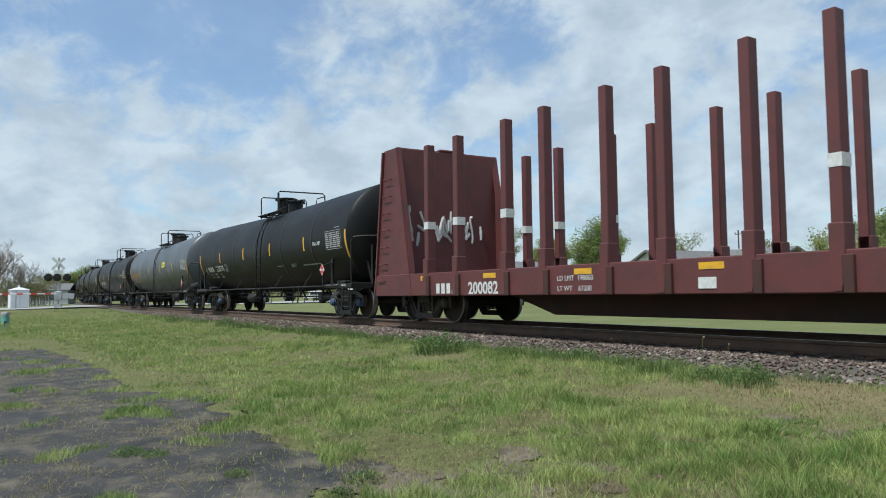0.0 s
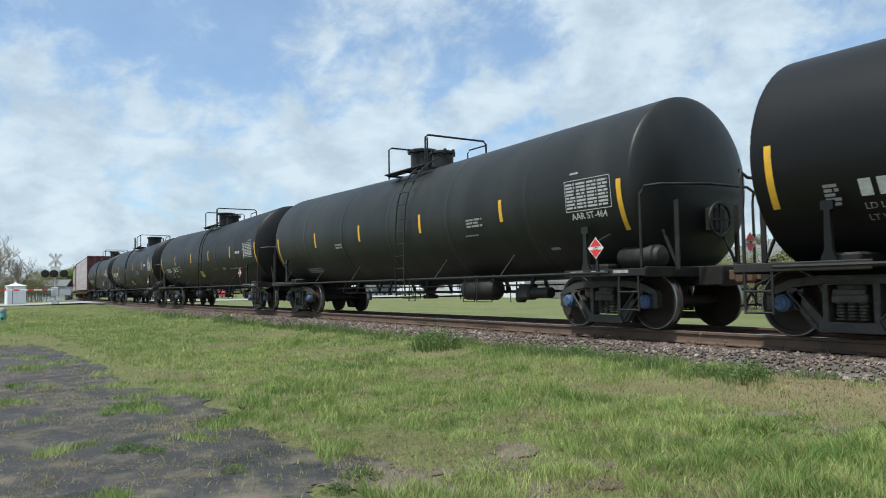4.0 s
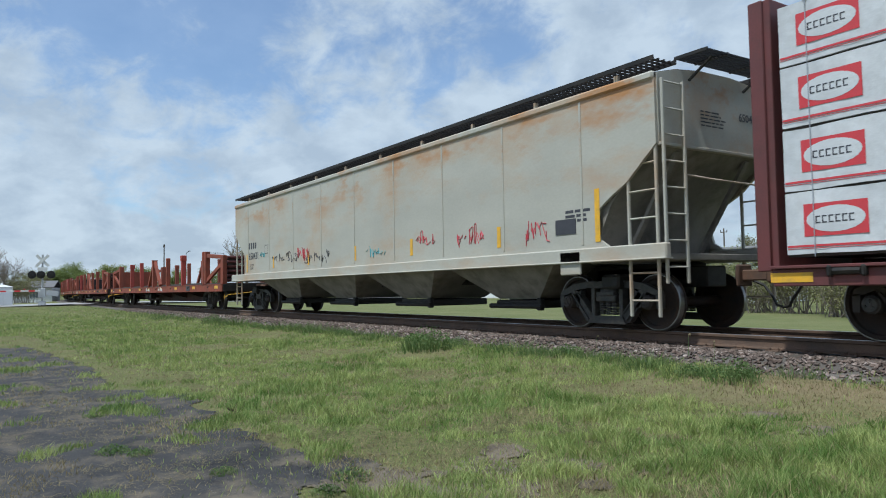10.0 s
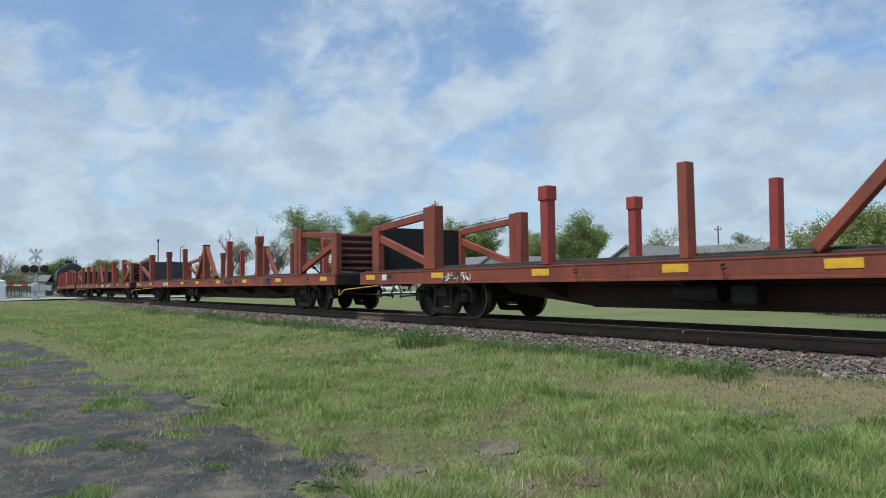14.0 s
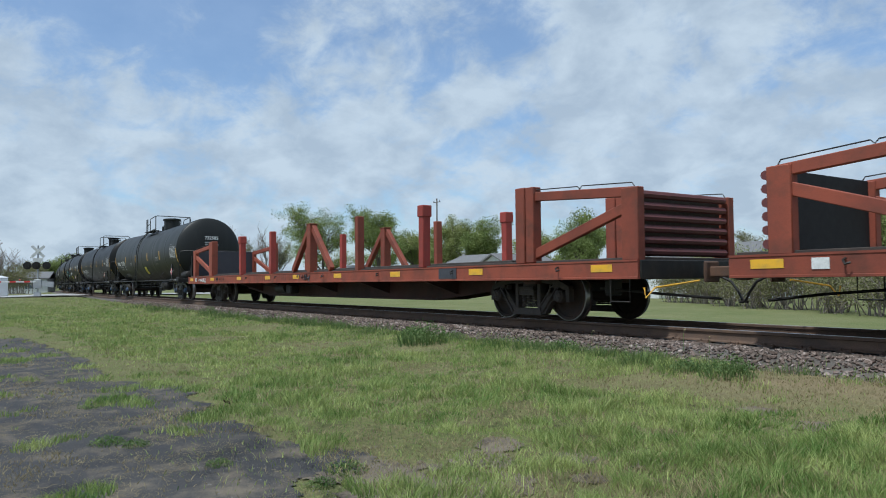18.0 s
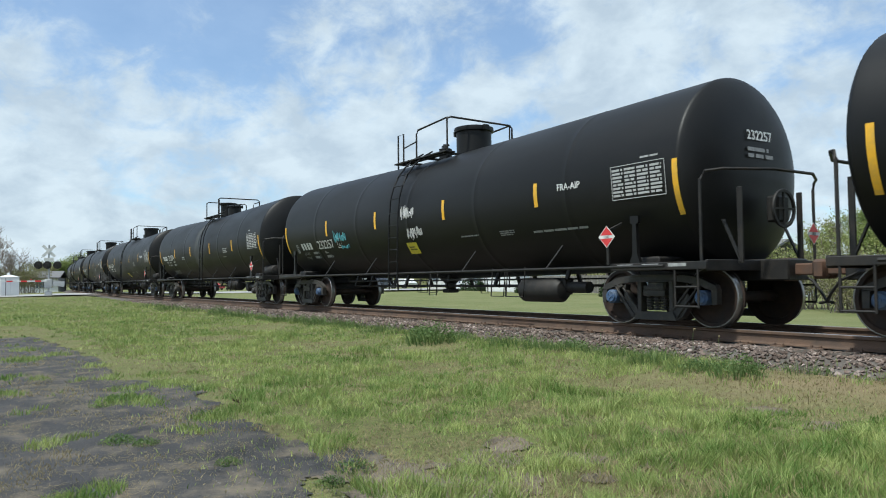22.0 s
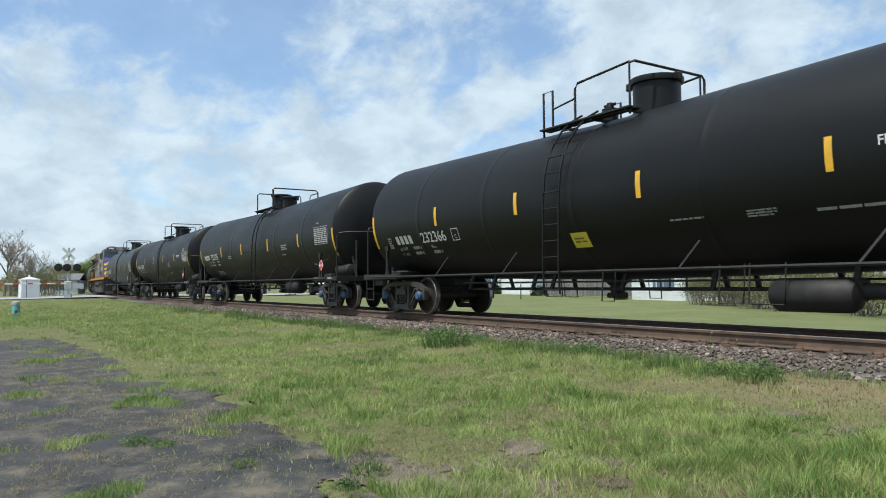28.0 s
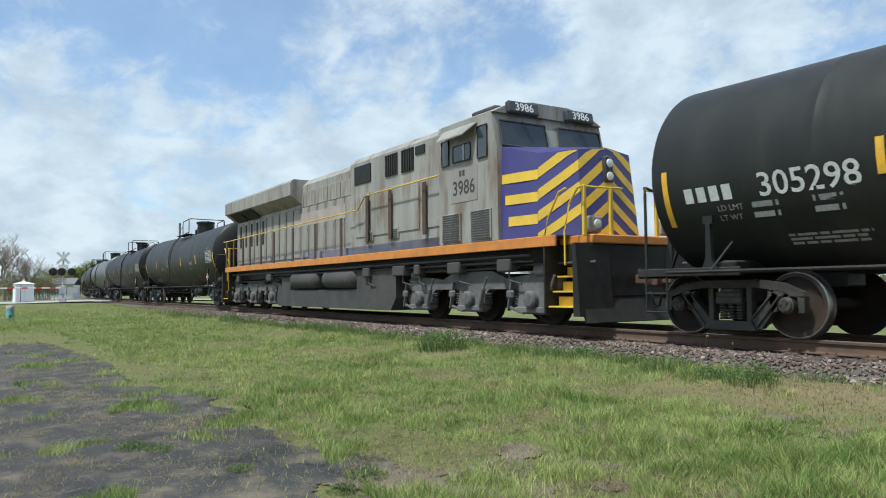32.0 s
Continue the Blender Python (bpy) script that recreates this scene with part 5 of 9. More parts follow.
    part("owner_mark", mark_blocks(4, 0.24).mesh("owner_mark", WHITE, False), car, m=at(-7.55, -1.565, 0.67))
    part("car_number", text_mesh("200082", 0.24, WHITE, bold=0.008), car, m=at(-6.3, -1.565, 0.67))
    part("weight_line", text_mesh("LD LMT  198000", 0.09, WHITE), car, m=at(-3.55, -1.565, 0.88))
    part("weight_line", text_mesh("LT WT    67200", 0.09, WHITE), car, m=at(-3.55, -1.565, 0.70))
    part("stencil", bars_block(0.5, 0.3, 5, 4).mesh("stencil", DIM, False), car, m=at(2.4, -1.565, 0.9))
    part("routing_card", Shape().box((0, 0, 0), (0.30, 0.01, 0.16)).mesh("routing_card", WHITE), car, m=at(-0.42, -1.567, 0.79))
    g = scribble(5, 2.3, 1.0, 6, 0.034)
    part("graffiti", g.mesh("graffiti", CHALK), car, "faded white spray-painted scrawl", at(-9.26, -0.2, 2.3, 0, 0, 90), "stuff")
    end_gear(car, H, 8.85, TRUCK_BROWN, TRUCK)
    return car


# ---- centre-beam car loaded with wrapped lumber ----
def logo_mesh(w, h):
    """A printed panel: red field, white oval, plain dark bars for the name."""
    key = ("logo", w, h)
    if key in MESHES:
        return MESHES[key]
    s = Shape()
    s.quad((-w / 2, 0, -h / 2), (w / 2, 0, -h / 2), (w / 2, 0, h / 2), (-w / 2, 0, h / 2))
    n = 22
    s.add([(0.46 * w * math.cos(6.28318 * i / n), -0.002, 0.40 * h * math.sin(6.28318 * i / n)) for i in range(n)], [tuple(range(n))])
    mats = [0, 1]
    for k in range(6):
        x = -0.31 * w + k * 0.105 * w
        c = 0.080 * w
        for z0, z1, c0, c1 in ((-0.115, -0.075, 0, 1), (0.075, 0.115, 0, 1), (-0.075, 0.075, 0, 0.28)):
            s.quad((x + c * c0, -0.004, z0 * h), (x + c * c1, -0.004, z0 * h), (x + c * c1, -0.004, z1 * h), (x + c * c0, -0.004, z1 * h))
            mats.append(2)
    me = s.mesh("printed_panel", LOGORED, False)
    me.materials.append(WRAP)
    me.materials.append(INK)
    me.polygons.foreach_set("material_index", mats)
    MESHES[key] = me
    return me


def wrapped_pack(length, seed):
    """A pack of boards under slack wrap: a box with a dented skin."""
    rng = random.Random(seed)
    n, k = max(int(length / 0.14), 2), 6
    s = Shape()
    vs, fs = [], []
    ring = []
    for j in range(k + 1):
        ring.append((-0.66, -0.385 + 0.77 * j / k))
    for j in range(1, 4):
        ring.append((-0.66 + 1.32 * j / 3, 0.385))
    for j in range(1, k + 1):
        ring.append((0.66, 0.385 - 0.77 * j / k))
    m = len(ring)
    for i in range(n + 1):
        x = -length / 2 + length * i / n
        for j, (y, z) in enumerate(ring):
            d = max(0.0, 0.020 * noise.noise((x * 1.6 + seed, y * 3, z * 4)) + 0.014 * noise.noise((x * 5 + z * 3 + seed, 2, z * 7)))
            sag_ = 0.018 * noise.noise((x * 1.3 + seed, 7, 0)) if abs(z) > 0.38 else 0.0
            vs.append((x, y + (d if y < 0 else 0), z + 0.6 * d + sag_))
    for i in range(n):
        for j in range(m - 1):
            fs.append((i * m + j, i * m + j + 1, (i + 1) * m + j + 1, (i + 1) * m + j))
        fs.append((i * m + m - 1, i * m, (i + 1) * m, (i + 1) * m + m - 1))
    fs += [tuple(range(m))[::-1], tuple(n * m + j for j in range(m))]
    return s.add(vs, fs).mesh("wrapped_pack", WRAP)


def lumber_car():
    car = thing("lumber_car", "maroon centre-beam car loaded with white-wrapped lumber packs", "lumber car")
    H = 11.83
    for sg in (-1, 1):
        part("side_sill", shared("lumber_sill", MAROON, lambda s: (s.box((0, 0, 0.80), (22.3, 0.10, 0.22), 0.012), s.box((0, 0, 0.93), (22.3, 0.22, 0.04), 0.008))), car, m=at(0, sg * 1.45))
    part("deck", Shape().box((0, 0, 0.90), (22.3, 2.8, 0.08), 0.01).mesh("deck", MAROON), car)
    part("centre_sill", Shape().prism([(-8.0, 0.85), (-6.5, 0.55), (6.5, 0.55), (8.0, 0.85)], -0.3, 0.3).mesh("centre_sill", STEEL), car)
    part("centre_beam", Shape().box((0, 0, 4.36), (22.3, 0.30, 0.14), 0.02).mesh("centre_beam", MAROON), car)
    for k in range(13):
        part("beam_post", shared("beam_post", MAROON, lambda s: s.box((0, 0, 2.6), (0.16, 0.16, 3.4), 0.01)), car, m=at(-10.8 + 1.8 * k))
        for sg in (-1, 1):
            part("winch", shared("winch", STEEL, lambda s: (s.lathe([(-0.16, 0.05), (0.16, 0.05)], 8), s.box((0.2, 0, 0), (0.06, 0.12, 0.14), 0.02), s.box((-0.2, 0, 0), (0.06, 0.12, 0.14), 0.02))), car, m=at(-10.2 + 1.7 * k, sg * 1.52, 0.87))
    for sgn in (-1, 1):
        m = at(0, 0, 0, 0, 0, 0 if sgn > 0 else 180)
        wall = part("bulkhead", shared("lumber_bulkhead", MAROON, lambda s: s.box((11.13, 0, 2.66), (0.10, 2.9, 3.55), 0.01)), car, "maroon ribbed steel end wall", m)
        for y in (-1.42, -0.75, -0.12, 0.12, 0.75, 1.42):
            part("wall_post", shared("lumber_wall_post", MAROON, lambda s: s.box((11.27, 0, 2.66), (0.20, 0.14, 3.55), 0.012)), wall, m=at(0, y))
        for z in (0.98, 1.9, 2.8, 3.6, 4.38):
            part("wall_rib", shared("lumber_wall_rib", MAROON, lambda s: s.box((11.25, 0, 0), (0.15, 2.7, 0.12), 0.012)), wall, m=at(0, 0, z))
        part("end_ladder", shared("lumber_ladder", MAROON, lambda s: [s.tube([(11.40, y, 1.0 + 0.4 * k), (11.40, y + 0.4, 1.0 + 0.4 * k)], 0.014, 5) for y in (-0.55,) for k in range(8)]), car, m=at(0, 0, 0, 0, 0, 0 if sgn > 0 else 180))
    rng = random.Random(12)
    cuts = {0: (-10.98, -7.5, -3.66, 0.23, 3.8, 7.7, 10.98), 1: (-10.98, -6.5, -3.62, 0.23, 3.8, 7.4, 10.98), 2: (-10.98, -6.5, -2.14, None, -1.25, 2.73, 6.7, 10.98), 3: (-10.98, -6.6, -2.14, None, -1.25, 2.73, 6.4, 10.98)}
    for row, edge in cuts.items():
        z = 1.47 + 0.80 * row
        for a, b in zip(edge, edge[1:]):
            if a is None or b is None:
                continue
            ln = b - a - 0.03
            sd = rng.randrange(99)
            pk = part("lumber_pack", wrapped_pack(ln, sd), car, "white plastic-wrapped lumber pack with red printed panels", at((a + b) / 2, -0.80, z))
            x = -ln / 2 + 0.62
            while x < ln / 2 - 0.4:
                part("printed_panel", logo_mesh(0.77, 0.40), pk, "red printed panel with a white oval", at(x, -0.665, 0.03))
                x += 1.16
            part("printed_stripe", Shape().box((0, 0, 0), (ln - 0.02, 0.003, 0.026)).mesh("printed_stripe", LOGORED), pk, "thin red printed line", at(0, -0.664, -0.285))
            part("printed_stripe", Shape().box((0, 0, 0), (ln - 0.02, 0.003, 0.006)).mesh("printed_stripe", LOGORED), pk, "thin red printed line", at(0, -0.664, -0.315))
            part("lumber_pack", wrapped_pack(ln, sd + 3), car, "white plastic-wrapped lumber pack with red printed panels", at((a + b) / 2, 0.80, z, 0, 0, 180))
            part("spacer", Shape().box((0, 0, 0), (ln, 1.25, 0.03)).mesh("spacer", DECKWOOD), pk, m=at(0, 0, -0.4))
    for a in (-2.14, -1.25):
        part("wrap_flap", Shape().box((0, 0, 0), (0.02, 1.25, 1.55), 0.004).mesh("wrap_flap", WRAPGREY), car, "grey folded wrap end", at(a + (0.02 if a < -1.7 else -0.02), -0.8, 3.45))
    k = 0
    x = -10.6
    while x < 11:
        if not -2.22 < x < -1.17:
            part("tie_down_strap", shared("strap", WRAPGREY, lambda s: s.box((0, 0, 2.67), (0.010, 0.006, 3.25))), car, "thin grey tie-down strap", at(x, -1.474))
            part("corner_guard", shared("corner_guard", INK, lambda s: s.box((0, 0, 4.30), (0.08, 0.10, 0.09), 0.02)), car, m=at(x, -1.44))
        x += 1.35
    tapes(car, (-10.9, -7.3, -4.6, -1.6, 1.1, 4.0, 6.9, 9.4), -1.505, 0.80, 0.55, 0.12)
    part("owner_mark", mark_blocks(4, 0.19).mesh("owner_mark", WHITE, False), car, m=at(-8.72, -1.504, 0.73))
    part("car_number", text_mesh("27356", 0.19, WHITE, bold=0.006), car, m=at(-7.72, -1.504, 0.73))
    part("weight_line", text_mesh("LD LMT", 0.07, WHITE), car, m=at(-5.9, -1.504, 0.81))
    part("weight_line", text_mesh("LT WT", 0.07, WHITE), car, m=at(-5.9, -1.504, 0.71))
    part("inspection_plate", Shape().box((0, 0, 0), (0.62, 0.012, 0.30)).mesh("inspection_plate", INK), car, m=at(6.22, -1.51, 0.83))
    part("inspection_lines", bars_block(0.54, 0.26, 4, 3, 0.6, 2).mesh("inspection_lines", WHITE, False), car, m=at(6.22, -1.519, 0.83))
    part("brake_tank", Shape().lathe([(-0.6, 0.06), (-0.55, 0.22), (0.55, 0.22), (0.6, 0.06)], 16).mesh("brake_tank", STEEL), car, m=at(-4.0, -0.7, 0.55))
    part("brake_pipe", Shape().tube([(-6, -0.9, 0.5), (6.5, -0.9, 0.5)], 0.022, 6).mesh("brake_pipe", STEEL), car)
    end_gear(car, H, 9.27, TRUCK_BROWN, TRUCK, MAROON)
    return car


# ---- cream covered hopper ----
def hopper_car():
    car = thing("covered_hopper_car", "dirty cream covered hopper car with rust streaks", "hopper car")
    H = 10.87
    side = [(-9.83, 3.86), (-9.83, 2.85), (-9.35, 2.42), (-8.7, 1.98), (-8.72, 1.36), (8.98, 1.36), (8.78, 1.48), (8.70, 1.72), (8.78, 1.98), (9.05, 2.16), (9.38, 2.34), (9.98, 2.86), (9.98, 3.86)]
    for sg in (-1, 1):
        part("side_wall", shared("hopper_side", CREAM, lambda s: s.prism(side, -0.03, 0.03)), car, "cream side sheet", at(0, sg * 1.48))
        part("top_chord", shared("hopper_chord", CREAM, lambda s: s.box((0.075, 0, 3.90), (19.81, 0.14, 0.13), 0.03)), car, m=at(0, sg * 1.48))
        part("side_sill", shared("hopper_sill", CREAM, lambda s: (s.box((0, 0, 1.24), (20.3, 0.12, 0.24), 0.02), s.box((0, 0, 1.13), (20.3, 0.2, 0.03), 0.01))), car, m=at(0, sg * 1.5))
        for k in range(9):
            part("panel_seam", shared("hopper_seam", CREAM, lambda s: s.box((0, 0, 2.62), (0.05, 0.012, 2.4), 0.004)), car, m=at(-8.4 + 2.1 * k, sg * 1.515))
    part("roof", Shape().prism([(-1.5, 3.94), (-1.0, 4.06), (-0.4, 4.12), (0.4, 4.12), (1.0, 4.06), (1.5, 3.94), (1.5, 3.86), (-1.5, 3.86)], -9.98, 9.83, pose(0, 0, 0, 0, 0, 90)).mesh("roof", ROOFGREY), car)
    part("hatch_trough", Shape().box((0, 0, 4.18), (19.2, 0.62, 0.14), 0.04).mesh("hatch_trough", ROOFGREY), car)
    for y in (-1.1, 1.1):
        board = part("running_board", shared("running_board", STEEL, lambda s: (s.box((0.08, -0.26, 4.17), (19.8, 0.025, 0.07)), s.box((0.08, 0.26, 4.17), (19.8, 0.025, 0.07)), [s.box((-9.8 + 0.11 * i, 0, 4.17), (0.022, 0.5, 0.03)) for i in range(180)], [s.box((0.08, q, 4.165), (19.8, 0.02, 0.022)) for q in (-0.13, 0.0, 0.13)])), car, "open steel grating walkway", at(0, y * 1.13))
        for x in range(-9, 11, 2):
            part("board_bracket", shared("board_bracket", CREAM, lambda s: s.bar((0, 0, 3.92), (0, 0, 4.16), 0.05, 0.08, (1, 0, 0))), board, m=at(x))
    for sgn in (-1, 1):
        m = at(-0.17 if sgn > 0 else 0.32, 0, 0, 0, 0, 0 if sgn > 0 else 180)
        part("end_sheet", shared("hopper_end", CREAM, lambda s: (s.prism([(-1.44, 2.84), (-1.46, 3.94), (-1.0, 4.05), (-0.4, 4.11), (0.4, 4.11), (1.0, 4.05), (1.46, 3.94), (1.44, 2.84)], -10.16, -10.10, pose(0, 0, 0, 0, 0, 90)),
             s.box((10.15, 0, 2.86), (0.08, 2.88, 0.05), 0.01))), car, "cream end sheet under an arched roof", m)
        # shade under the end overhang is put into this sheet's darker cream
        part("slope_sheet", shared("hopper_slope", CREAM_DARK, lambda s: s.prism([(10.12, 2.86), (9.62, 2.50), (9.16, 2.06), (8.92, 1.60), (8.84, 1.10), (8.66, 1.10), (8.72, 1.62), (8.98, 2.12), (9.46, 2.58), (10.0, 2.90)], -1.43, 1.43)), car, "curved dirty slope sheet with shade in its dark cream", m)
        part("roof_platform", shared("roof_platform", STEEL, lambda s: ([s.box((10.12 + 0.07 * i, 0, 4.24), (0.02, 1.9, 0.03)) for i in range(9)], [s.box((10.4, q, 4.24), (0.6, 0.03, 0.05)) for q in (-0.95, -0.45, 0.45, 0.95)])), car, "steel grating end platform", m)
        for y in (-0.7, 0.7):
            part("platform_brace", shared("roof_brace", STEEL, lambda s: s.bar((10.16, 0, 3.92), (10.6, 0, 4.2), 0.03, 0.04, (0, 1, 0))), car, m=m @ at(0, y))
        part("end_ladder", shared("hopper_end_ladder", CREAM, lambda s: (s.box((10.22, -1.42, 2.3), (0.05, 0.05, 3.1), 0.01), s.box((10.22, -0.94, 2.3), (0.05, 0.05, 3.1), 0.01), [s.tube([(10.22, -1.42, 1.0 + 0.40 * k), (10.22, -0.94, 1.0 + 0.40 * k)], 0.016, 5) for k in range(8)])), car, m=m)
        part("grab_rail", shared("hopper_grab", CREAM, lambda s: s.tube([(10.2, -0.94, 2.42), (10.24, -0.3, 2.38), (10.24, 1.1, 2.36)], 0.018, 5)), car, m=m)
        part("corner_post", shared("hopper_corner_post", CREAM, lambda s: (s.box((10.2, 1.12, 2.0), (0.07, 0.07, 1.75), 0.01), [s.tube([(10.2, 1.12, 1.3 + 0.42 * k), (10.2, 1.46, 1.3 + 0.42 * k)], 0.014, 5) for k in range(4)])), car, m=m)
        part("end_number", text_mesh("650431", 0.13, INK, bold=0.003), car, m=m @ at(10.168, 0.55, 3.42, 0, 0, 90))
        part("end_lines", shared("hopper_end_lines", INK, lambda s: s.add(*(lambda q: (q.v, q.f))(bars_block(0.7, 0.28, 5, 31, 0.4))), False), car, m=m @ at(10.168, -0.1, 3.36, 0, 0, 90))
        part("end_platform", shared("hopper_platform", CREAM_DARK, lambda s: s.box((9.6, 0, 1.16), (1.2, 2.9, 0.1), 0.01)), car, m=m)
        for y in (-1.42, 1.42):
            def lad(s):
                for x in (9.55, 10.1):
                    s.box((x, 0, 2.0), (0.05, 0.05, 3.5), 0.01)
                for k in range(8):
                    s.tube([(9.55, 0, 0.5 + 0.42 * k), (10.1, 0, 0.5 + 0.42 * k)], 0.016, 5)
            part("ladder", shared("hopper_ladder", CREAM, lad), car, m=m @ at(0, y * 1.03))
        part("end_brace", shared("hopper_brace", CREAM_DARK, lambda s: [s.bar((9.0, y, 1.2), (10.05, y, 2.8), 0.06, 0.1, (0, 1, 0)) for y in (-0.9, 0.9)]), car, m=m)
        part("jacking_plate", shared("jacking_plate", CREAM, lambda s: s.box((8.3, -1.54, 1.12), (0.5, 0.04, 0.4), 0.02)), car, m=m)
    for k in range(4):
        x = -5.85 + 3.9 * k
        def bay(s):
            s.add([(-1.75, -1.4, 1.2), (1.75, -1.4, 1.2), (1.75, 1.4, 1.2), (-1.75, 1.4, 1.2), (-0.62, -0.8, 0.50), (0.62, -0.8, 0.50), (0.62, 0.8, 0.50), (-0.62, 0.8, 0.50)],
                  [(0, 1, 5, 4), (1, 2, 6, 5), (2, 3, 7, 6), (3, 0, 4, 7), (4, 5, 6, 7), (3, 2, 1, 0)])
        b = part("hopper_bay", shared("hopper_bay", CREAM_DARK, bay), car, "dirty sloping discharge hopper in dark cream", at(x))
        part("outlet_gate", shared("outlet_gate", STEEL, lambda s: (s.box((0, 0, 0.40), (1.35, 1.7, 0.16), 0.02), s.lathe([(-0.8, 0.05), (0.8, 0.05)], 8, at(0, -0.9, 0.36)), s.box((0.7, -0.85, 0.4), (0.12, 0.12, 0.24), 0.02))), b)
    part("centre_sill", Shape().box((0, 0, 0.95), (19, 0.5, 0.3), 0.02).mesh("centre_sill", STEEL), car)
    for x, z0, z1 in ((8.75, 1.45, 2.32), (6.15, 1.5, 1.9), (2.9, 1.5, 1.88), (0.05, 1.5, 1.88), (-3.0, 1.5, 1.88), (-5.87, 1.5, 1.88), (-8.5, 1.42, 2.05)):
        part("reflective_stripe", Shape().box((0, 0, (z0 + z1) / 2), (0.11, 0.004, z1 - z0)).mesh("reflective_stripe", YELLOW), car, "yellow tape stripe", at(x, -1.516))
    part("owner_mark", mark_blocks(4, 0.24).mesh("owner_mark", INK, False), car, m=at(-8.32, -1.514, 2.22))
    part("car_number", text_mesh("650431", 0.24, INK, bold=0.006), car, m=at(-8.32, -1.514, 1.86))
    part("weight_line", text_mesh("LD LMT", 0.08, INK), car, m=at(-8.2, -1.514, 1.62))
    part("weight_line", text_mesh("LT WT", 0.08, INK), car, m=at(-8.2, -1.514, 1.50))
    part("plate_box", frame_lines(0.3, 0.3, 0.02).mesh("plate_box", INK, False), car, m=at(-6.55, -1.514, 2.15))
    part("inspection_plate", Shape().box((0, 0, 0), (0.5, 0.008, 0.26)).mesh("inspection_plate", INK), car, m=at(8.0, -1.516, 1.75))
    part("stencil", bars_block(0.7, 0.24, 3, 9).mesh("stencil", INK, False), car, m=at(8.35, -1.513, 1.92))
    for sd, x, z, w, h, m in ((2, 7.25, 1.72, 0.7, 0.5, PINK), (3, 5.2, 1.75, 0.9, 0.45, PINK), (4, 3.5, 1.85, 0.8, 0.3, PINK), (6, 1.2, 1.66, 1.0, 0.34, TEAL), (7, -4.9, 1.83, 2.2, 0.42, INK), (8, -2.4, 1.72, 1.8, 0.4, INK), (9, -6.9, 2.0, 0.5, 0.2, TEAL), (10, -3.4, 1.86, 0.9, 0.5, PINK)):
        part("graffiti", scribble(sd, w, h, 4, 0.009).mesh("graffiti", m), car, "thin spray-painted scrawl", at(x, -1.516, z), "stuff")
    end_gear(car, H, 8.47, TRUCK, TRUCK_BROWN)
    return car


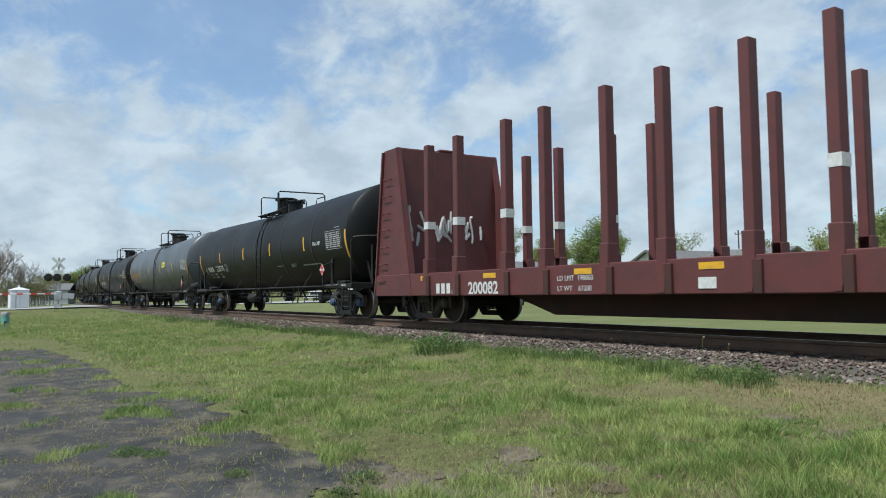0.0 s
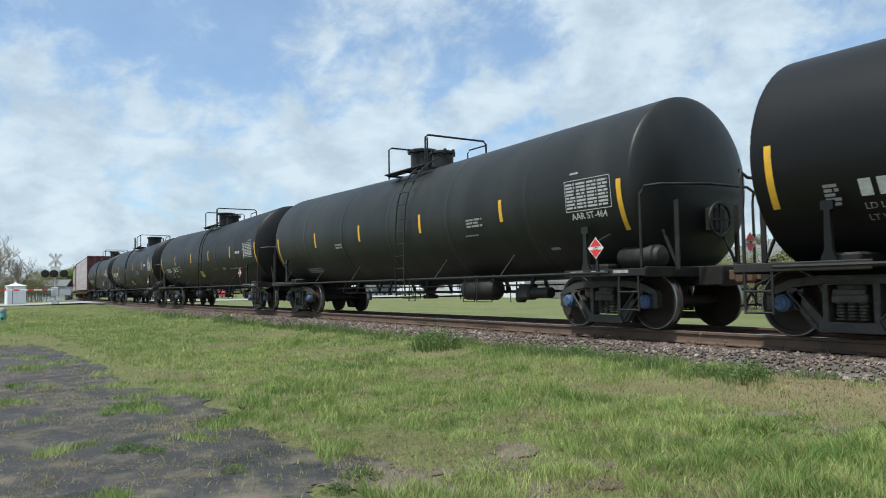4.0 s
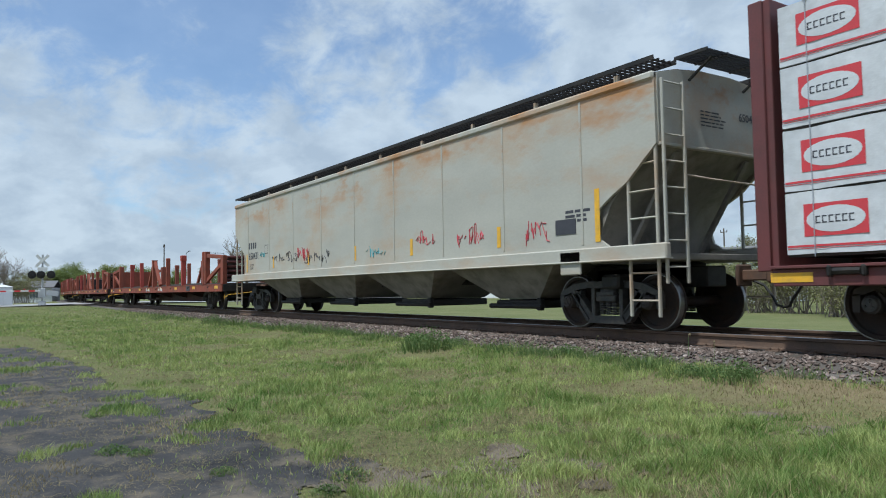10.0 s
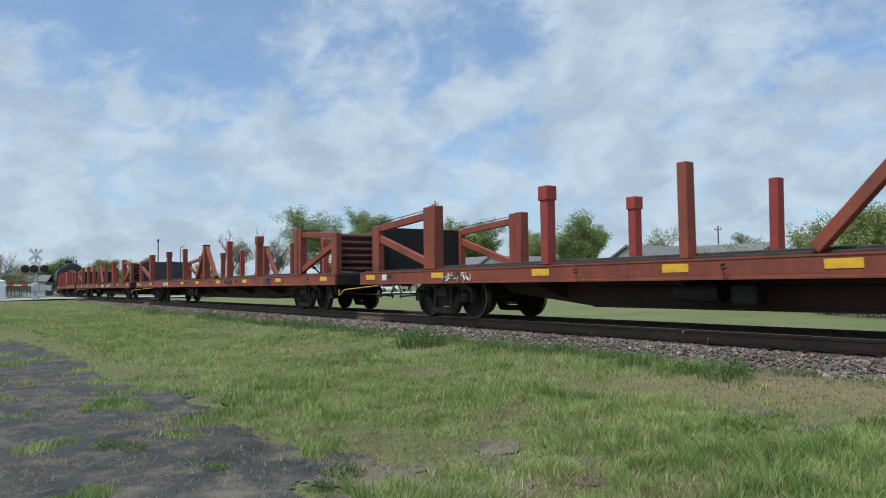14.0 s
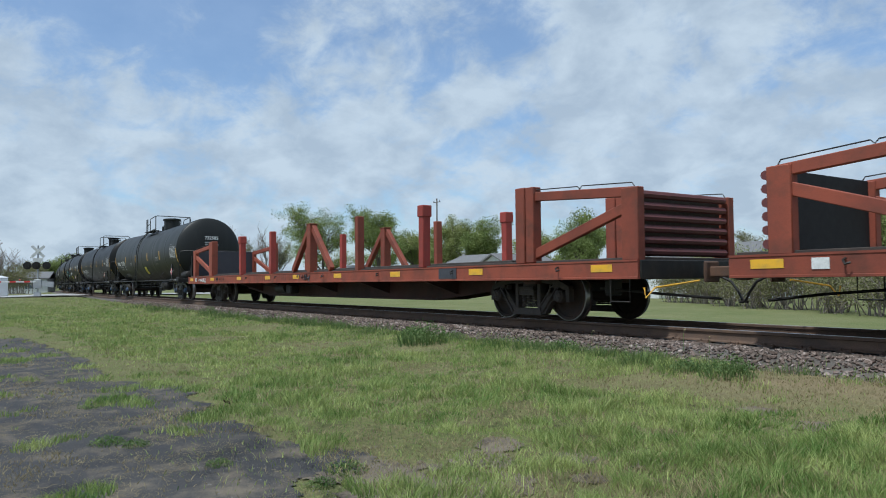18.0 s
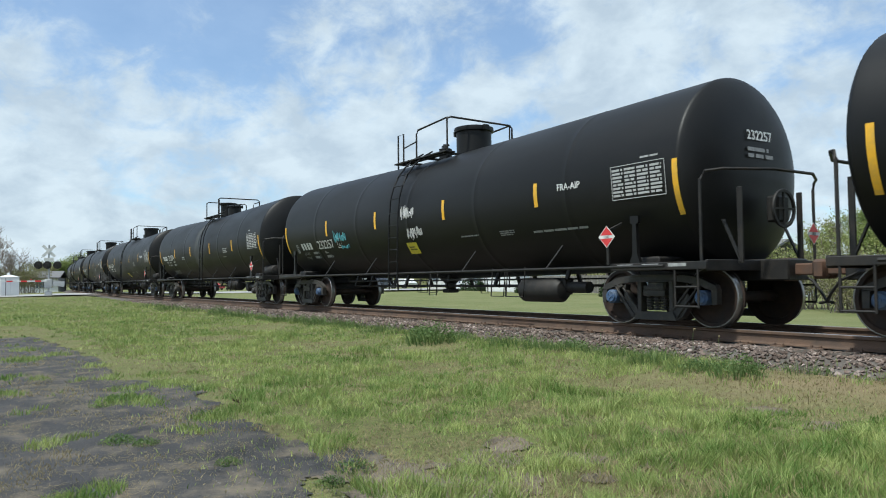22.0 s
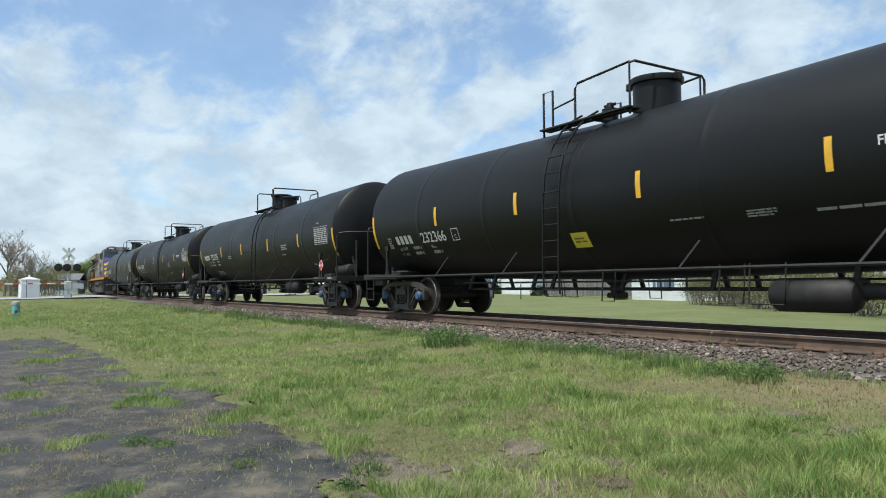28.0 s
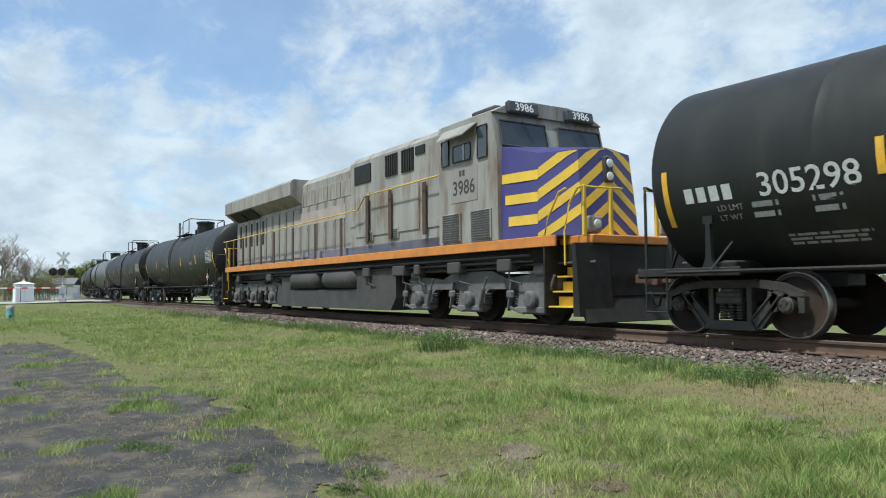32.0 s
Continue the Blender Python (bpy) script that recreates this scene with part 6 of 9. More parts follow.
# ---- orange rail-carrying flat cars ----
def rail_flat(k):
    car = thing("flat_car", "weathered orange flat car with stakes and end frames", "flat car", "orange flat cars in the train")
    H, E = 13.49, 12.75
    for sg in (-1, 1):
        part("side_sill", shared("flat_sill", ORANGE, lambda s: s.prism([(-0.05, 0.755), (-0.05, 0.785), (-0.04, 0.79), (-0.04, 1.02), (-0.05, 1.025), (-0.05, 1.055), (0.10, 1.055), (0.10, 1.025), (0.0, 1.02), (0.0, 0.79), (0.10, 0.785), (0.10, 0.755)], -E, E, pose(0, 0, 0, 0, 0, 90))), car, m=at(0, sg * 1.46, 0, 0, 0, 0 if sg < 0 else 180))
        for x in (-11.2, -8.4, -5.0, -2.2, 1.4, 4.6, 7.8, 11.0):
            part("lading_hook", shared("lading_hook", STEEL, lambda s: s.tube([(0, 0, 0.97), (0, -0.06, 0.95), (0.03, -0.08, 0.90), (0.08, -0.05, 0.92)], 0.016, 5)), car, m=at(x, sg * 1.51, 0, 0, 0, 0 if sg < 0 else 180))
    part("deck", shared("flat_deck", DECKWOOD, lambda s: s.box((0, 0, 1.06), (2 * E - 0.1, 2.8, 0.07), 0.008)), car)
    for y in (-1.2, 1.2):
        part("deck_timber", shared("deck_timber", DECKWOOD, lambda s: s.box((0, 0, 1.115), (19.0, 0.2, 0.05), 0.01)), car, m=at(0, y))
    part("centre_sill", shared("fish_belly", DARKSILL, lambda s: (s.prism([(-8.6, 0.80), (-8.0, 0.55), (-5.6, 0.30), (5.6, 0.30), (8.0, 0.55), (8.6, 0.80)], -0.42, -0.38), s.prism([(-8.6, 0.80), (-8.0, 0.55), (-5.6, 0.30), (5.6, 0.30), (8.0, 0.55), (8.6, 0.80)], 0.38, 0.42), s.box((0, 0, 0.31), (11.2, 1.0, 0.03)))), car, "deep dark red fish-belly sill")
    for x in (-6.4, -3.2, 0, 3.2, 6.4):
        part("cross_bearer", shared("flat_bearer", DARKSILL, lambda s: (s.prism([(-1.42, 0.98), (-1.42, 0.78), (-0.42, 0.45), (0.42, 0.45), (1.42, 0.78), (1.42, 0.98)], -0.05, 0.05, pose(0, 0, 0, 0, 0, 90)))), car, m=at(x))
    # end frames
    for sgn in (1, -1):
        m = at(0, 0, 0, 0, 0, 0 if sgn > 0 else 180)
        for y, dx in ((-1.36, 0.25 * sgn), (1.3, 0.0)) if sgn > 0 else ((1.36, 0.25 * sgn), (-1.3, 0.0)):
            fr = part("end_frame", shared("end_frame", ORANGE, lambda s: (s.box((9.7, 0, 1.76), (0.26, 0.24, 1.40), 0.015), s.box((9.95, 0, 1.76), (0.22, 0.20, 1.38), 0.012), s.bar((9.9, 0, 2.28), (12.35, 0, 2.12), 0.10, 0.16, (0, 0, 1), 0.01),
                 s.bar((9.95, 0, 1.20), (12.3, 0, 1.92), 0.10, 0.17, (0, 0, 1), 0.01), s.box((12.3, 0, 1.62), (0.34, 0.16, 1.14), 0.012))), car, "braced orange corner frame", m @ at(dx, y))
            part("safety_wire", shared("safety_wire", STEEL, lambda s: s.tube([(9.8, 0, 2.46), (10.0, 0, 2.40), (11.1, 0, 2.34), (11.15, 0, 2.29), (11.2, 0, 2.34), (12.3, 0, 2.27), (12.35, 0, 2.2)], 0.010, 5)), fr)
        inner = (ORANGE, DARKGAP, INK, DARKGAP, INK)[k] if sgn < 0 else STEEL
        part("end_panel", shared("end_panel", inner if inner is not STEEL else DECKWOOD, lambda s: s.box((12.25, 0, 1.66), (0.05, 2.44, 1.06), 0.006)), car, "solid end panel", m)
        for i in range(6):
            part("panel_rib", shared("panel_rib", MAROON, lambda s: s.lathe([(-1.17, 0.065), (1.17, 0.065)], 8, pose(12.40, 0, 0, 0, 0, 90))), car, "maroon horizontal rib", m @ at(0, 0, 1.2 + 0.185 * i))
        part("end_sill", shared("flat_end_sill", STEEL, lambda s: s.box((12.72, 0, 0.90), (0.1, 2.9, 0.3), 0.012)), car, m=m)
        part("cut_lever", shared("cut_lever", YELLOW, lambda s: s.tube([(12.78, -1.4, 0.62), (12.82, -1.42, 0.46), (12.9, -1.3, 0.62), (12.95, -0.3, 0.72)], 0.016, 5)), car, "yellow uncoupling lever", m)
        part("brake_beam_pipe", shared("flat_pipe", STEEL, lambda s: (s.tube([(11.4, -0.9, 0.6), (12.6, -0.6, 0.5), (13.0, 0.2, 0.42)], 0.025, 6), s.box((11.6, -0.8, 0.62), (0.16, 0.3, 0.3), 0.03))), car, m=m)
        part("corner_step", shared("corner_step", STEEL, lambda s: s.tube([(12.15, -1.46, 0.78), (12.15, -1.46, 0.40), (12.55, -1.46, 0.40), (12.55, -1.46, 0.78)], 0.016, 5)), car, m=m)
    # stakes; thick ones carry sleeves
    rng = random.Random(k + 3)
    for x in (-6.15, -3.1, 3.1, 6.15):
        for y in (-1.40, 1.3):
            thick = abs(x) > 5
            red = rng.random() < 0.5
            part("stake", shared("flat_stake_thick" if thick else "flat_stake", SCARLET if red else ORANGE, (lambda s: (s.box((0, 0, 1.76), (0.20, 0.20, 1.40), 0.015), s.box((0, 0, 2.33), (0.245, 0.245, 0.26), 0.015)) ) if thick else
                 (lambda s: s.box((0, 0, 1.76), (0.17, 0.19, 1.40), 0.012))), car, m=at(x + rng.uniform(-0.04, 0.04) + (0.40 if y < 0 and thick else 0.28 if y < 0 else 0), y, 0, rng.uniform(-0.7, 0.7), rng.uniform(-0.7, 0.7)))
    for y in (-1.40, 1.3):
        part("a_frame", shared("a_frame", ORANGE, lambda s: (s.box((0, 0, 1.76), (0.26, 0.24, 1.42), 0.015), s.bar((-1.35, 0, 1.12), (-0.1, 0, 2.38), 0.14, 0.16, (0, 0, 1), 0.01), s.bar((1.35, 0, 1.12), (0.1, 0, 2.38), 0.14, 0.16, (0, 0, 1), 0.01), s.box((0, 0, 2.47), (0.34, 0.26, 0.03), 0.006))), car, "braced middle A-frame", at(0.38 if y < 0 else 0, y))
    tapes(car, (-12.2, -9.2, -5.9, -3.0, -0.6, 2.3, 5.4, 8.6, 12.0), -1.505, 0.93, 0.46, 0.12)
    # painted names: plain letter blocks, with the legible number
    dark = DARKSILL
    worn = FADEDNAME
    part("road_name", mark_blocks(8, 0.20).mesh("road_name", worn, False), car, "dark stencilled owner's name", at(-4.03, -1.503, 0.82))
    part("road_name", mark_blocks(8, 0.20).mesh("road_name", worn, False), car, "dark stencilled owner's name", at(-2.2, -1.503, 0.82))
    if k >= 3:
        part("owner_mark", mark_blocks(2, 0.17).mesh("owner_mark", dark, False), car, m=at(-9.0 + 0.3, -1.503, 0.83))
        part("car_number", text_mesh("44274" if k == 3 else "44264", 0.17, dark), car, m=at(-8.3, -1.503, 0.83))
    part("inspection_plate", shared("flat_plate", INK, lambda s: s.box((0, 0, 0), (0.66, 0.008, 0.22))), car, m=at(7.6, -1.506, 0.91))
    part("routing_card", shared("flat_card", WHITE, lambda s: s.box((0, 0, 0), (0.22, 0.008, 0.14))), car, m=at(-11.5, -1.506, 0.92))
    for i, x in enumerate(((2.2, -0.8), (-8.5, 8.2), (3.6, -6.0), (2.4, 4.6), (-10.6, 0.0))[k]):
        part("graffiti", scribble(20 + k * 2 + i, 1.0, 0.22, 4, 0.012).mesh("graffiti", (CHALK, CHALK, INK)[(k + i) % 3]), car, "spray-painted scrawl", at(x, -1.508, 0.90), "stuff")
    part("brake_gear", shared("flat_brake", STEEL, lambda s: (s.lathe([(-0.4, 0.16), (0.4, 0.16)], 14, at(0.2, -0.95, 0.58)), s.box((1.0, -0.95, 0.55), (0.4, 0.3, 0.3), 0.04), s.tube([(-2, -0.8, 0.66), (3, -0.8, 0.66)], 0.022, 5))), car, m=at(-3.2))
    end_gear(car, H, 9.66, TRUCK_BROWN, TRUCK_BROWN, DARKSILL)
    return car


# ---- locomotive ----
def loco_truck(car, x):
    b = part("truck", shared("loco_bolster", UNDERGREY, lambda s: (s.box((0, 0, 0.62), (5.2, 1.5, 0.36), 0.04), s.box((0, 0, 0.92), (1.6, 1.8, 0.2), 0.04))), car, "dusty grey three-axle truck", at(x))

    def frame_side(s):
        s.prism([(-2.75, 0.95), (-2.75, 0.70), (-2.45, 0.66), (-1.7, 0.58), (-1.5, 0.70), (-0.6, 0.70), (-0.45, 0.58), (0.45, 0.58), (0.6, 0.70), (1.5, 0.70), (1.7, 0.58), (2.45, 0.66), (2.75, 0.70), (2.75, 0.95), (2.2, 1.0), (1.2, 0.92), (0.7, 1.08), (-0.7, 1.08), (-1.2, 0.92), (-2.2, 1.0)], -0.10, 0.10)
        for ax in (-2.1, 0, 2.1):
            s.prism([(ax - 0.42, 0.66), (ax + 0.42, 0.66), (ax + 0.50, 0.30), (ax + 0.30, 0.22), (ax - 0.30, 0.22), (ax - 0.50, 0.30)], -0.16, 0.02)
            s.box((ax, -0.17, 0.30), (0.95, 0.07, 0.12), 0.02)
    def journal(s):
        s.lathe([(0, 0.17), (0.10, 0.17), (0.14, 0.13), (0.15, 0.05)], 16, pose(0, 0, 0, 0, 0, -90))
    def coil(s):
        for k in range(5):
            s.lathe([(0.0, 0.07), (0.012, 0.085), (0.03, 0.085), (0.042, 0.07)], 10, pose(0, 0, 0.38 + k * 0.05, 0, -90))
    for ax in (-2.1, 0, 2.1):
        w = part("wheelset", shared("axle", WHEEL, lambda s: None), car, "rolling axle with two steel wheels", at(x + ax, 0, 0.53))
        ROLLING.setdefault(car.name, []).append((w, x + ax, 0.53))
        for sg in (-1, 1):
            part("wheel", shared("wheel", WHEEL, wheel_disc), w, m=at(0, sg * 0.785, 0, 0, 0, 0 if sg < 0 else 180) @ Matrix.Diagonal((1.16, 1, 1.16, 1)))
    for sg in (-1, 1):
        part("side_frame", shared("loco_side_frame", TRUCKGREY, frame_side), b, m=at(0, sg * 1.12, 0, 0, 0, 0 if sg < 0 else 180))
        for ax in (-2.1, 0, 2.1):
            part("journal_box", shared("loco_journal", TRUCKGREY, journal), b, m=at(ax, sg * 1.28, 0.50, 0, 0, 0 if sg < 0 else 180))
            part("damper", shared("loco_damper", TRUCKGREY, lambda s: (s.tube([(0.42, -0.06, 0.34), (0.62, -0.10, 0.72)], 0.05, 8), s.tube([(0.62, -0.10, 0.72), (0.74, -0.10, 0.95)], 0.025, 6))), b, m=at(ax, sg * 1.28, 0, 0, 0, 0 if sg < 0 else 180))
            part("brake_rod", shared("loco_brake_rod", TRUCKGREY, lambda s: (s.bar((-0.72, -0.05, 0.28), (-0.60, -0.05, 0.86), 0.05, 0.09, (0, 1, 0), 0.01), s.bar((-0.70, -0.05, 0.34), (-0.25, -0.05, 0.24), 0.04, 0.06, (0, 0, 1), 0.01), s.box((-0.64, -0.07, 0.60), (0.22, 0.08, 0.16), 0.03))), b, m=at(ax, sg * 1.26, 0, 0, 0, 0 if sg < 0 else 180))
            for o in (-0.55, 0.55):
                part("coil_spring", shared("loco_coil", UNDERGREY, coil), b, m=at(ax + o, sg * 1.2))
        part("brake_cylinder", shared("loco_brake", TRUCKGREY, lambda s: (s.lathe([(-0.2, 0.12), (0.15, 0.12), (0.2, 0.08)], 12), s.tube([(-1.4, 0, 0.12), (1.2, 0, 0.12)], 0.02, 5))), b, m=at(-2.3, sg * 1.2, 1.05))
        part("brake_cylinder", shared("loco_brake", TRUCKGREY, lambda s: None), b, m=at(2.3, sg * 1.2, 1.05, 0, 0, 180))


def locomotive():
    car = thing("locomotive", "faded silver-grey diesel locomotive with a blue and yellow striped nose", "locomotive")
    part("frame", Shape().box((0, 0, 1.32), (20.7, 2.3, 0.40), 0.03).mesh("frame", STEEL), car)
    for sg in (-1, 1):
        part("side_stripe", Shape().box((0, 0, 1.57), (20.7, 0.05, 0.20), 0.01).mesh("side_stripe", LOCOORANGE), car, "orange side stripe", at(0, sg * 1.52))
    part("walkway", Shape().box((0, 0, 1.66), (20.6, 3.04, 0.03)).mesh("walkway", UNDERGREY), car)

    # long hood
    part("engine_hood", Shape().prism([(-1.08, 1.68), (-1.08, 4.20), (-0.88, 4.40), (0.88, 4.40), (1.08, 4.20), (1.08, 1.68)], -1.4, 10.2, pose(0, 0, 0, 0, 0, 90)).mesh("engine_hood", LOCOGREY), car)
    part("equipment_cab", Shape().prism([(-1.32, 1.68), (-1.32, 4.25), (-1.15, 4.42), (1.15, 4.42), (1.32, 4.25), (1.32, 1.68)], -6.42, -1.4, pose(0, 0, 0, 0, 0, 90)).mesh("equipment_cab", LOCOGREY), car)
    part("blue_skirt", Shape().box((2.4, 0, 1.80), (8.2, 2.64, 0.22), 0.004).mesh("blue_skirt", mat("faded_blue_band", (0.13, 0.13, 0.20), 0.6, other=(0.22, 0.21, 0.22), scale=1.5, amount=0.9, dirt=(0.16, 0.11, 0.08), dirt_amount=0.7, dirt_scale=2)), car, "faded blue lower band")
    rad = Shape()
    rad.prism([(-1.05, 3.55), (-1.52, 3.88), (-1.52, 4.32), (-1.40, 4.42), (1.40, 4.42), (1.52, 4.32), (1.52, 3.88), (1.05, 3.55)], 2.85, 10.50, pose(0, 0, 0, 0, 0, 90))
    part("radiator_housing", rad.mesh("radiator_housing", LOCOGREY), car, "wide overhanging grey radiator housing")
    part("radiator_screen", Shape().box((-7.1, 0, 4.44), (6.0, 2.4, 0.05), 0.01).mesh("radiator_screen", UNDERGREY), car)
    for k in range(2):
        part("radiator_louvre", Shape().add([(-9.9 + 1.5 * k, -1.10, 3.52), (-8.6 + 1.5 * k, -1.10, 3.52), (-8.6 + 1.5 * k, -1.50, 3.84), (-9.9 + 1.5 * k, -1.50, 3.84)], [(0, 1, 2, 3)]).mesh("radiator_louvre", DARKGAP, False), car, "dark slanted radiator intake", at(0, -0.012, -0.012))
    # doors along the hood
    x = -9.6
    n = 0
    while x < 1.2:
        part("hood_door", shared("hood_door", LOCOGREY, lambda s: (s.box((0, 0, 2.62), (0.62, 0.03, 1.66), 0.01), s.box((0.24, -0.02, 2.7), (0.03, 0.02, 0.12)))), car, "grey hood door panel", at(x, -1.095))
        if n < 5:
            part("door_vent", shared("door_vent", DARKGAP, lambda s: s.box((0, 0, 2.9), (0.22, 0.01, 0.9))), car, "dark narrow vent", at(x, -1.112))
        n += 1
        x += 0.70
    for k in range(6):
        part("upper_panel", shared("upper_panel", LOCOGREY, lambda s: s.box((0, 0, 3.72), (0.9, 0.03, 0.50), 0.01)), car, m=at(-3.2 + 0.98 * k, -1.092))
    part("faded_patch", Shape().box((-1.5, -1.0965, 3.05), (4.2, 0.035, 0.42)).mesh("faded_patch", mat("stained_pinkish_grey", (0.33, 0.27, 0.235), 0.6, other=(0.38, 0.33, 0.29), scale=1.2, amount=0.9, dirt=(0.2, 0.14, 0.11), dirt_amount=0.6, dirt_scale=2)), car, "rust-stained name patch")
    for x0, x1, z0, z1 in ((1.70, 2.70, 3.64, 4.14), (3.54, 4.18, 3.63, 4.18), (4.40, 5.00, 3.62, 4.18), (5.10, 5.54, 3.96, 4.16)):
        w = part("intake_grille", Shape().box(((x0 + x1) / 2, -1.332, (z0 + z1) / 2), (x1 - x0, 0.03, z1 - z0)).mesh("intake_grille", DARKGAP), car, "dark air intake grille")
        if x0 > 3 and x0 < 5:
            for i in range(5):
                part("grille_bar", shared("grille_bar", STEEL, lambda s: s.box((0, -1.355, 3.90), (0.035, 0.03, 0.53))), w, m=at(x0 + 0.07 + 0.12 * i))
    for x, w in ((2.2, 0.8), (3.2, 1.0), (4.5, 1.5), (5.9, 0.9)):
        part("access_door", Shape().box((x, -1.33, 2.75), (w, 0.03, 1.2), 0.01).mesh("access_door", LOCOGREY), car, "grey access door")
    for x0, z0, w, h in ((4.0, 2.0, 0.5, 0.3), (2.6, 2.0, 0.5, 0.3), (6.95, 1.73, 0.73, 0.61), (8.05, 1.73, 0.73, 0.61)):
        v = part("louvre", Shape().box((x0, -1.34 if x0 < 6 else -1.52, z0 + h / 2), (w, 0.03, h), 0.004).mesh("louvre", LOCOGREY), car, "pressed louvre panel")
        for i in range(int(h / 0.05)):
            part("louvre_slat", shared("louvre_slat_%.2f" % w, UNDERGREY, lambda s: s.box((0, 0, 0), (w - 0.08, 0.012, 0.02))), v, m=at(x0, -1.362 if x0 < 6 else -1.542, z0 + 0.03 + i * 0.05))
    for x in (-3.3, -1.2, 0.6, 2.0):
        part("roof_hatch", shared("roof_hatch", UNDERGREY, lambda s: s.box((0, 0, 4.36), (0.7, 0.9, 0.10), 0.03)), car, m=at(x))
    part("exhaust_stack", Shape().box((1.0, 0, 4.42), (0.6, 0.9, 0.2), 0.04).mesh("exhaust_stack", DARKGAP), car)

    # cab
    cabside = [(6.42, 1.68), (6.42, 4.22), (6.55, 4.32), (8.42, 4.32), (8.62, 3.52), (8.62, 1.68)]
    part("cab", Shape().prism(cabside, -1.50, 1.50).mesh("cab", LOCOGREY), car, "silver-grey driver's cab")
    part("cab_roof", Shape().prism([(-1.50, 4.30), (-1.05, 4.52), (-0.5, 4.60), (0.5, 4.60), (1.05, 4.52), (1.50, 4.30)], -8.50, -6.40, pose(0, 0, 0, 0, 0, 90)).mesh("cab_roof", LOCOGREY), car)
    part("air_conditioner", Shape().box((7.3, -0.6, 4.62), (0.9, 0.6, 0.12), 0.04).mesh("air_conditioner", UNDERGREY), car)
    for x0, x1, z0, z1 in ((6.58, 6.86, 3.43, 3.98), (7.04, 7.70, 3.45, 3.80), (7.96, 8.30, 3.42, 4.08)):
        w = part("side_window", Shape().box(((x0 + x1) / 2, -1.507, (z0 + z1) / 2), (x1 - x0, 0.03, z1 - z0), 0.01).mesh("side_window", CABGLASS), car, "dark tinted cab window")
        part("window_frame", (lambda q: q.mesh("window_frame", UNDERGREY))(Shape().tube([(x0, -1.525, z0), (x1, -1.525, z0), (x1, -1.525, z1), (x0, -1.525, z1), (x0, -1.525, z0)], 0.018, 5)), w)
    part("window_sash", Shape().box((7.46, -1.53, 3.62), (0.03, 0.02, 0.34)).mesh("window_sash", WHITE), car)
    part("awning", Shape().add([(6.65, -1.52, 4.20), (7.95, -1.52, 4.20), (7.80, -1.80, 3.94), (6.8, -1.80, 3.94), (6.65, -1.52, 4.17), (7.95, -1.52, 4.17), (7.80, -1.80, 3.91), (6.8, -1.80, 3.91)], [(0, 3, 2, 1), (4, 5, 6, 7), (0, 4, 7, 3), (1, 2, 6, 5), (3, 7, 6, 2)]).mesh("awning", LOCOGREY), car, "grey window awning")
    part("number_patch", Shape().box((7.42, -1.503, 2.93), (1.0, 0.012, 0.72)).mesh("number_patch", mat("faded_brownish_patch", (0.25, 0.225, 0.205), 0.6, other=(0.30, 0.275, 0.25), scale=3)), car, "faded patch behind the number")
    part("owner_mark", mark_blocks(2, 0.14).mesh("owner_mark", UNDERGREY, False), car, m=at(7.26, -1.512, 3.12))
    part("loco_number", text_mesh("3986", 0.30, UNDERGREY, "CENTER", 0.004), car, m=at(7.42, -1.513, 2.74))
    # windshields lie on the sloped cab front
    slope = math.degrees(math.atan2(0.17, 0.8))
    for y0, y1 in ((-1.38, -0.18), (0.18, 1.38)):
        w = part("windshield", Shape().box((0, (y0 + y1) / 2, 0), (0.03, y1 - y0, 0.52), 0.01).mesh("windshield", CABGLASS), car, "dark windshield", at(8.560, 0, 3.86, 0, -slope))
        part("windshield_seal", Shape().tube([(0.025, y0, -0.27), (0.025, y1, -0.27), (0.025, y1, 0.27), (0.025, y0, 0.27), (0.025, y0, -0.27)], 0.022, 5).mesh("windshield_seal", INK), w)
        part("wiper", Shape().tube([(0.05, (y0 + y1) / 2, 0.30), (0.05, (y0 + y1) / 2 + 0.25, -0.15)], 0.010, 4).mesh("wiper", INK), w)
    for y in (-0.78, 0.78):
        nb = part("number_board", Shape().box((0, 0, 0), (0.14, 0.80, 0.26), 0.03).mesh("number_board", INK), car, "black lit number board", at(8.54, y, 4.42, 0, -12))
        part("board_number", text_mesh("3986", 0.17, WHITE, "CENTER", 0.004), nb, m=at(0.074, 0, -0.085, 0, 0, 90))

    # nose
    noz = Shape()
    outline = [(8.62, -1.44), (9.62, -1.32), (10.22, -0.75), (10.30, 0), (10.22, 0.75), (9.62, 1.32), (8.62, 1.44)]
    low = [(x, y, 1.68) for x, y in outline]
    top = [(8.62, -1.38, 3.56), (9.55, -1.22, 3.30), (10.06, -0.68, 3.34), (10.12, 0, 3.42), (10.06, 0.68, 3.34), (9.55, 1.22, 3.30), (8.62, 1.38, 3.56)]
    noz.add(low + top, [(i, i + 1, i + 8, i + 7) for i in range(6)] + [(7, 8, 9), (7, 9, 10), (7, 10, 13), (10, 11, 13), (11, 12, 13), (6, 0, 7, 13)])
    part("nose", noz.mesh("nose", LOCOBLUE), car, "blue nose with yellow chevrons")

    def face_point(i, u, z, lift=0.006):
        """A point on nose face i at share u of its width and height z."""
        a, b, c, d = Vector(low[i]), Vector(low[i + 1]), Vector(top[i + 1]), Vector(top[i])
        lo, hi = a.lerp(b, u), d.lerp(c, u)
        p = lo.lerp(hi, (z - lo.z) / (hi.z - lo.z))
        nrm = (b - a).cross(d - a).normalized()
        return p + nrm * lift

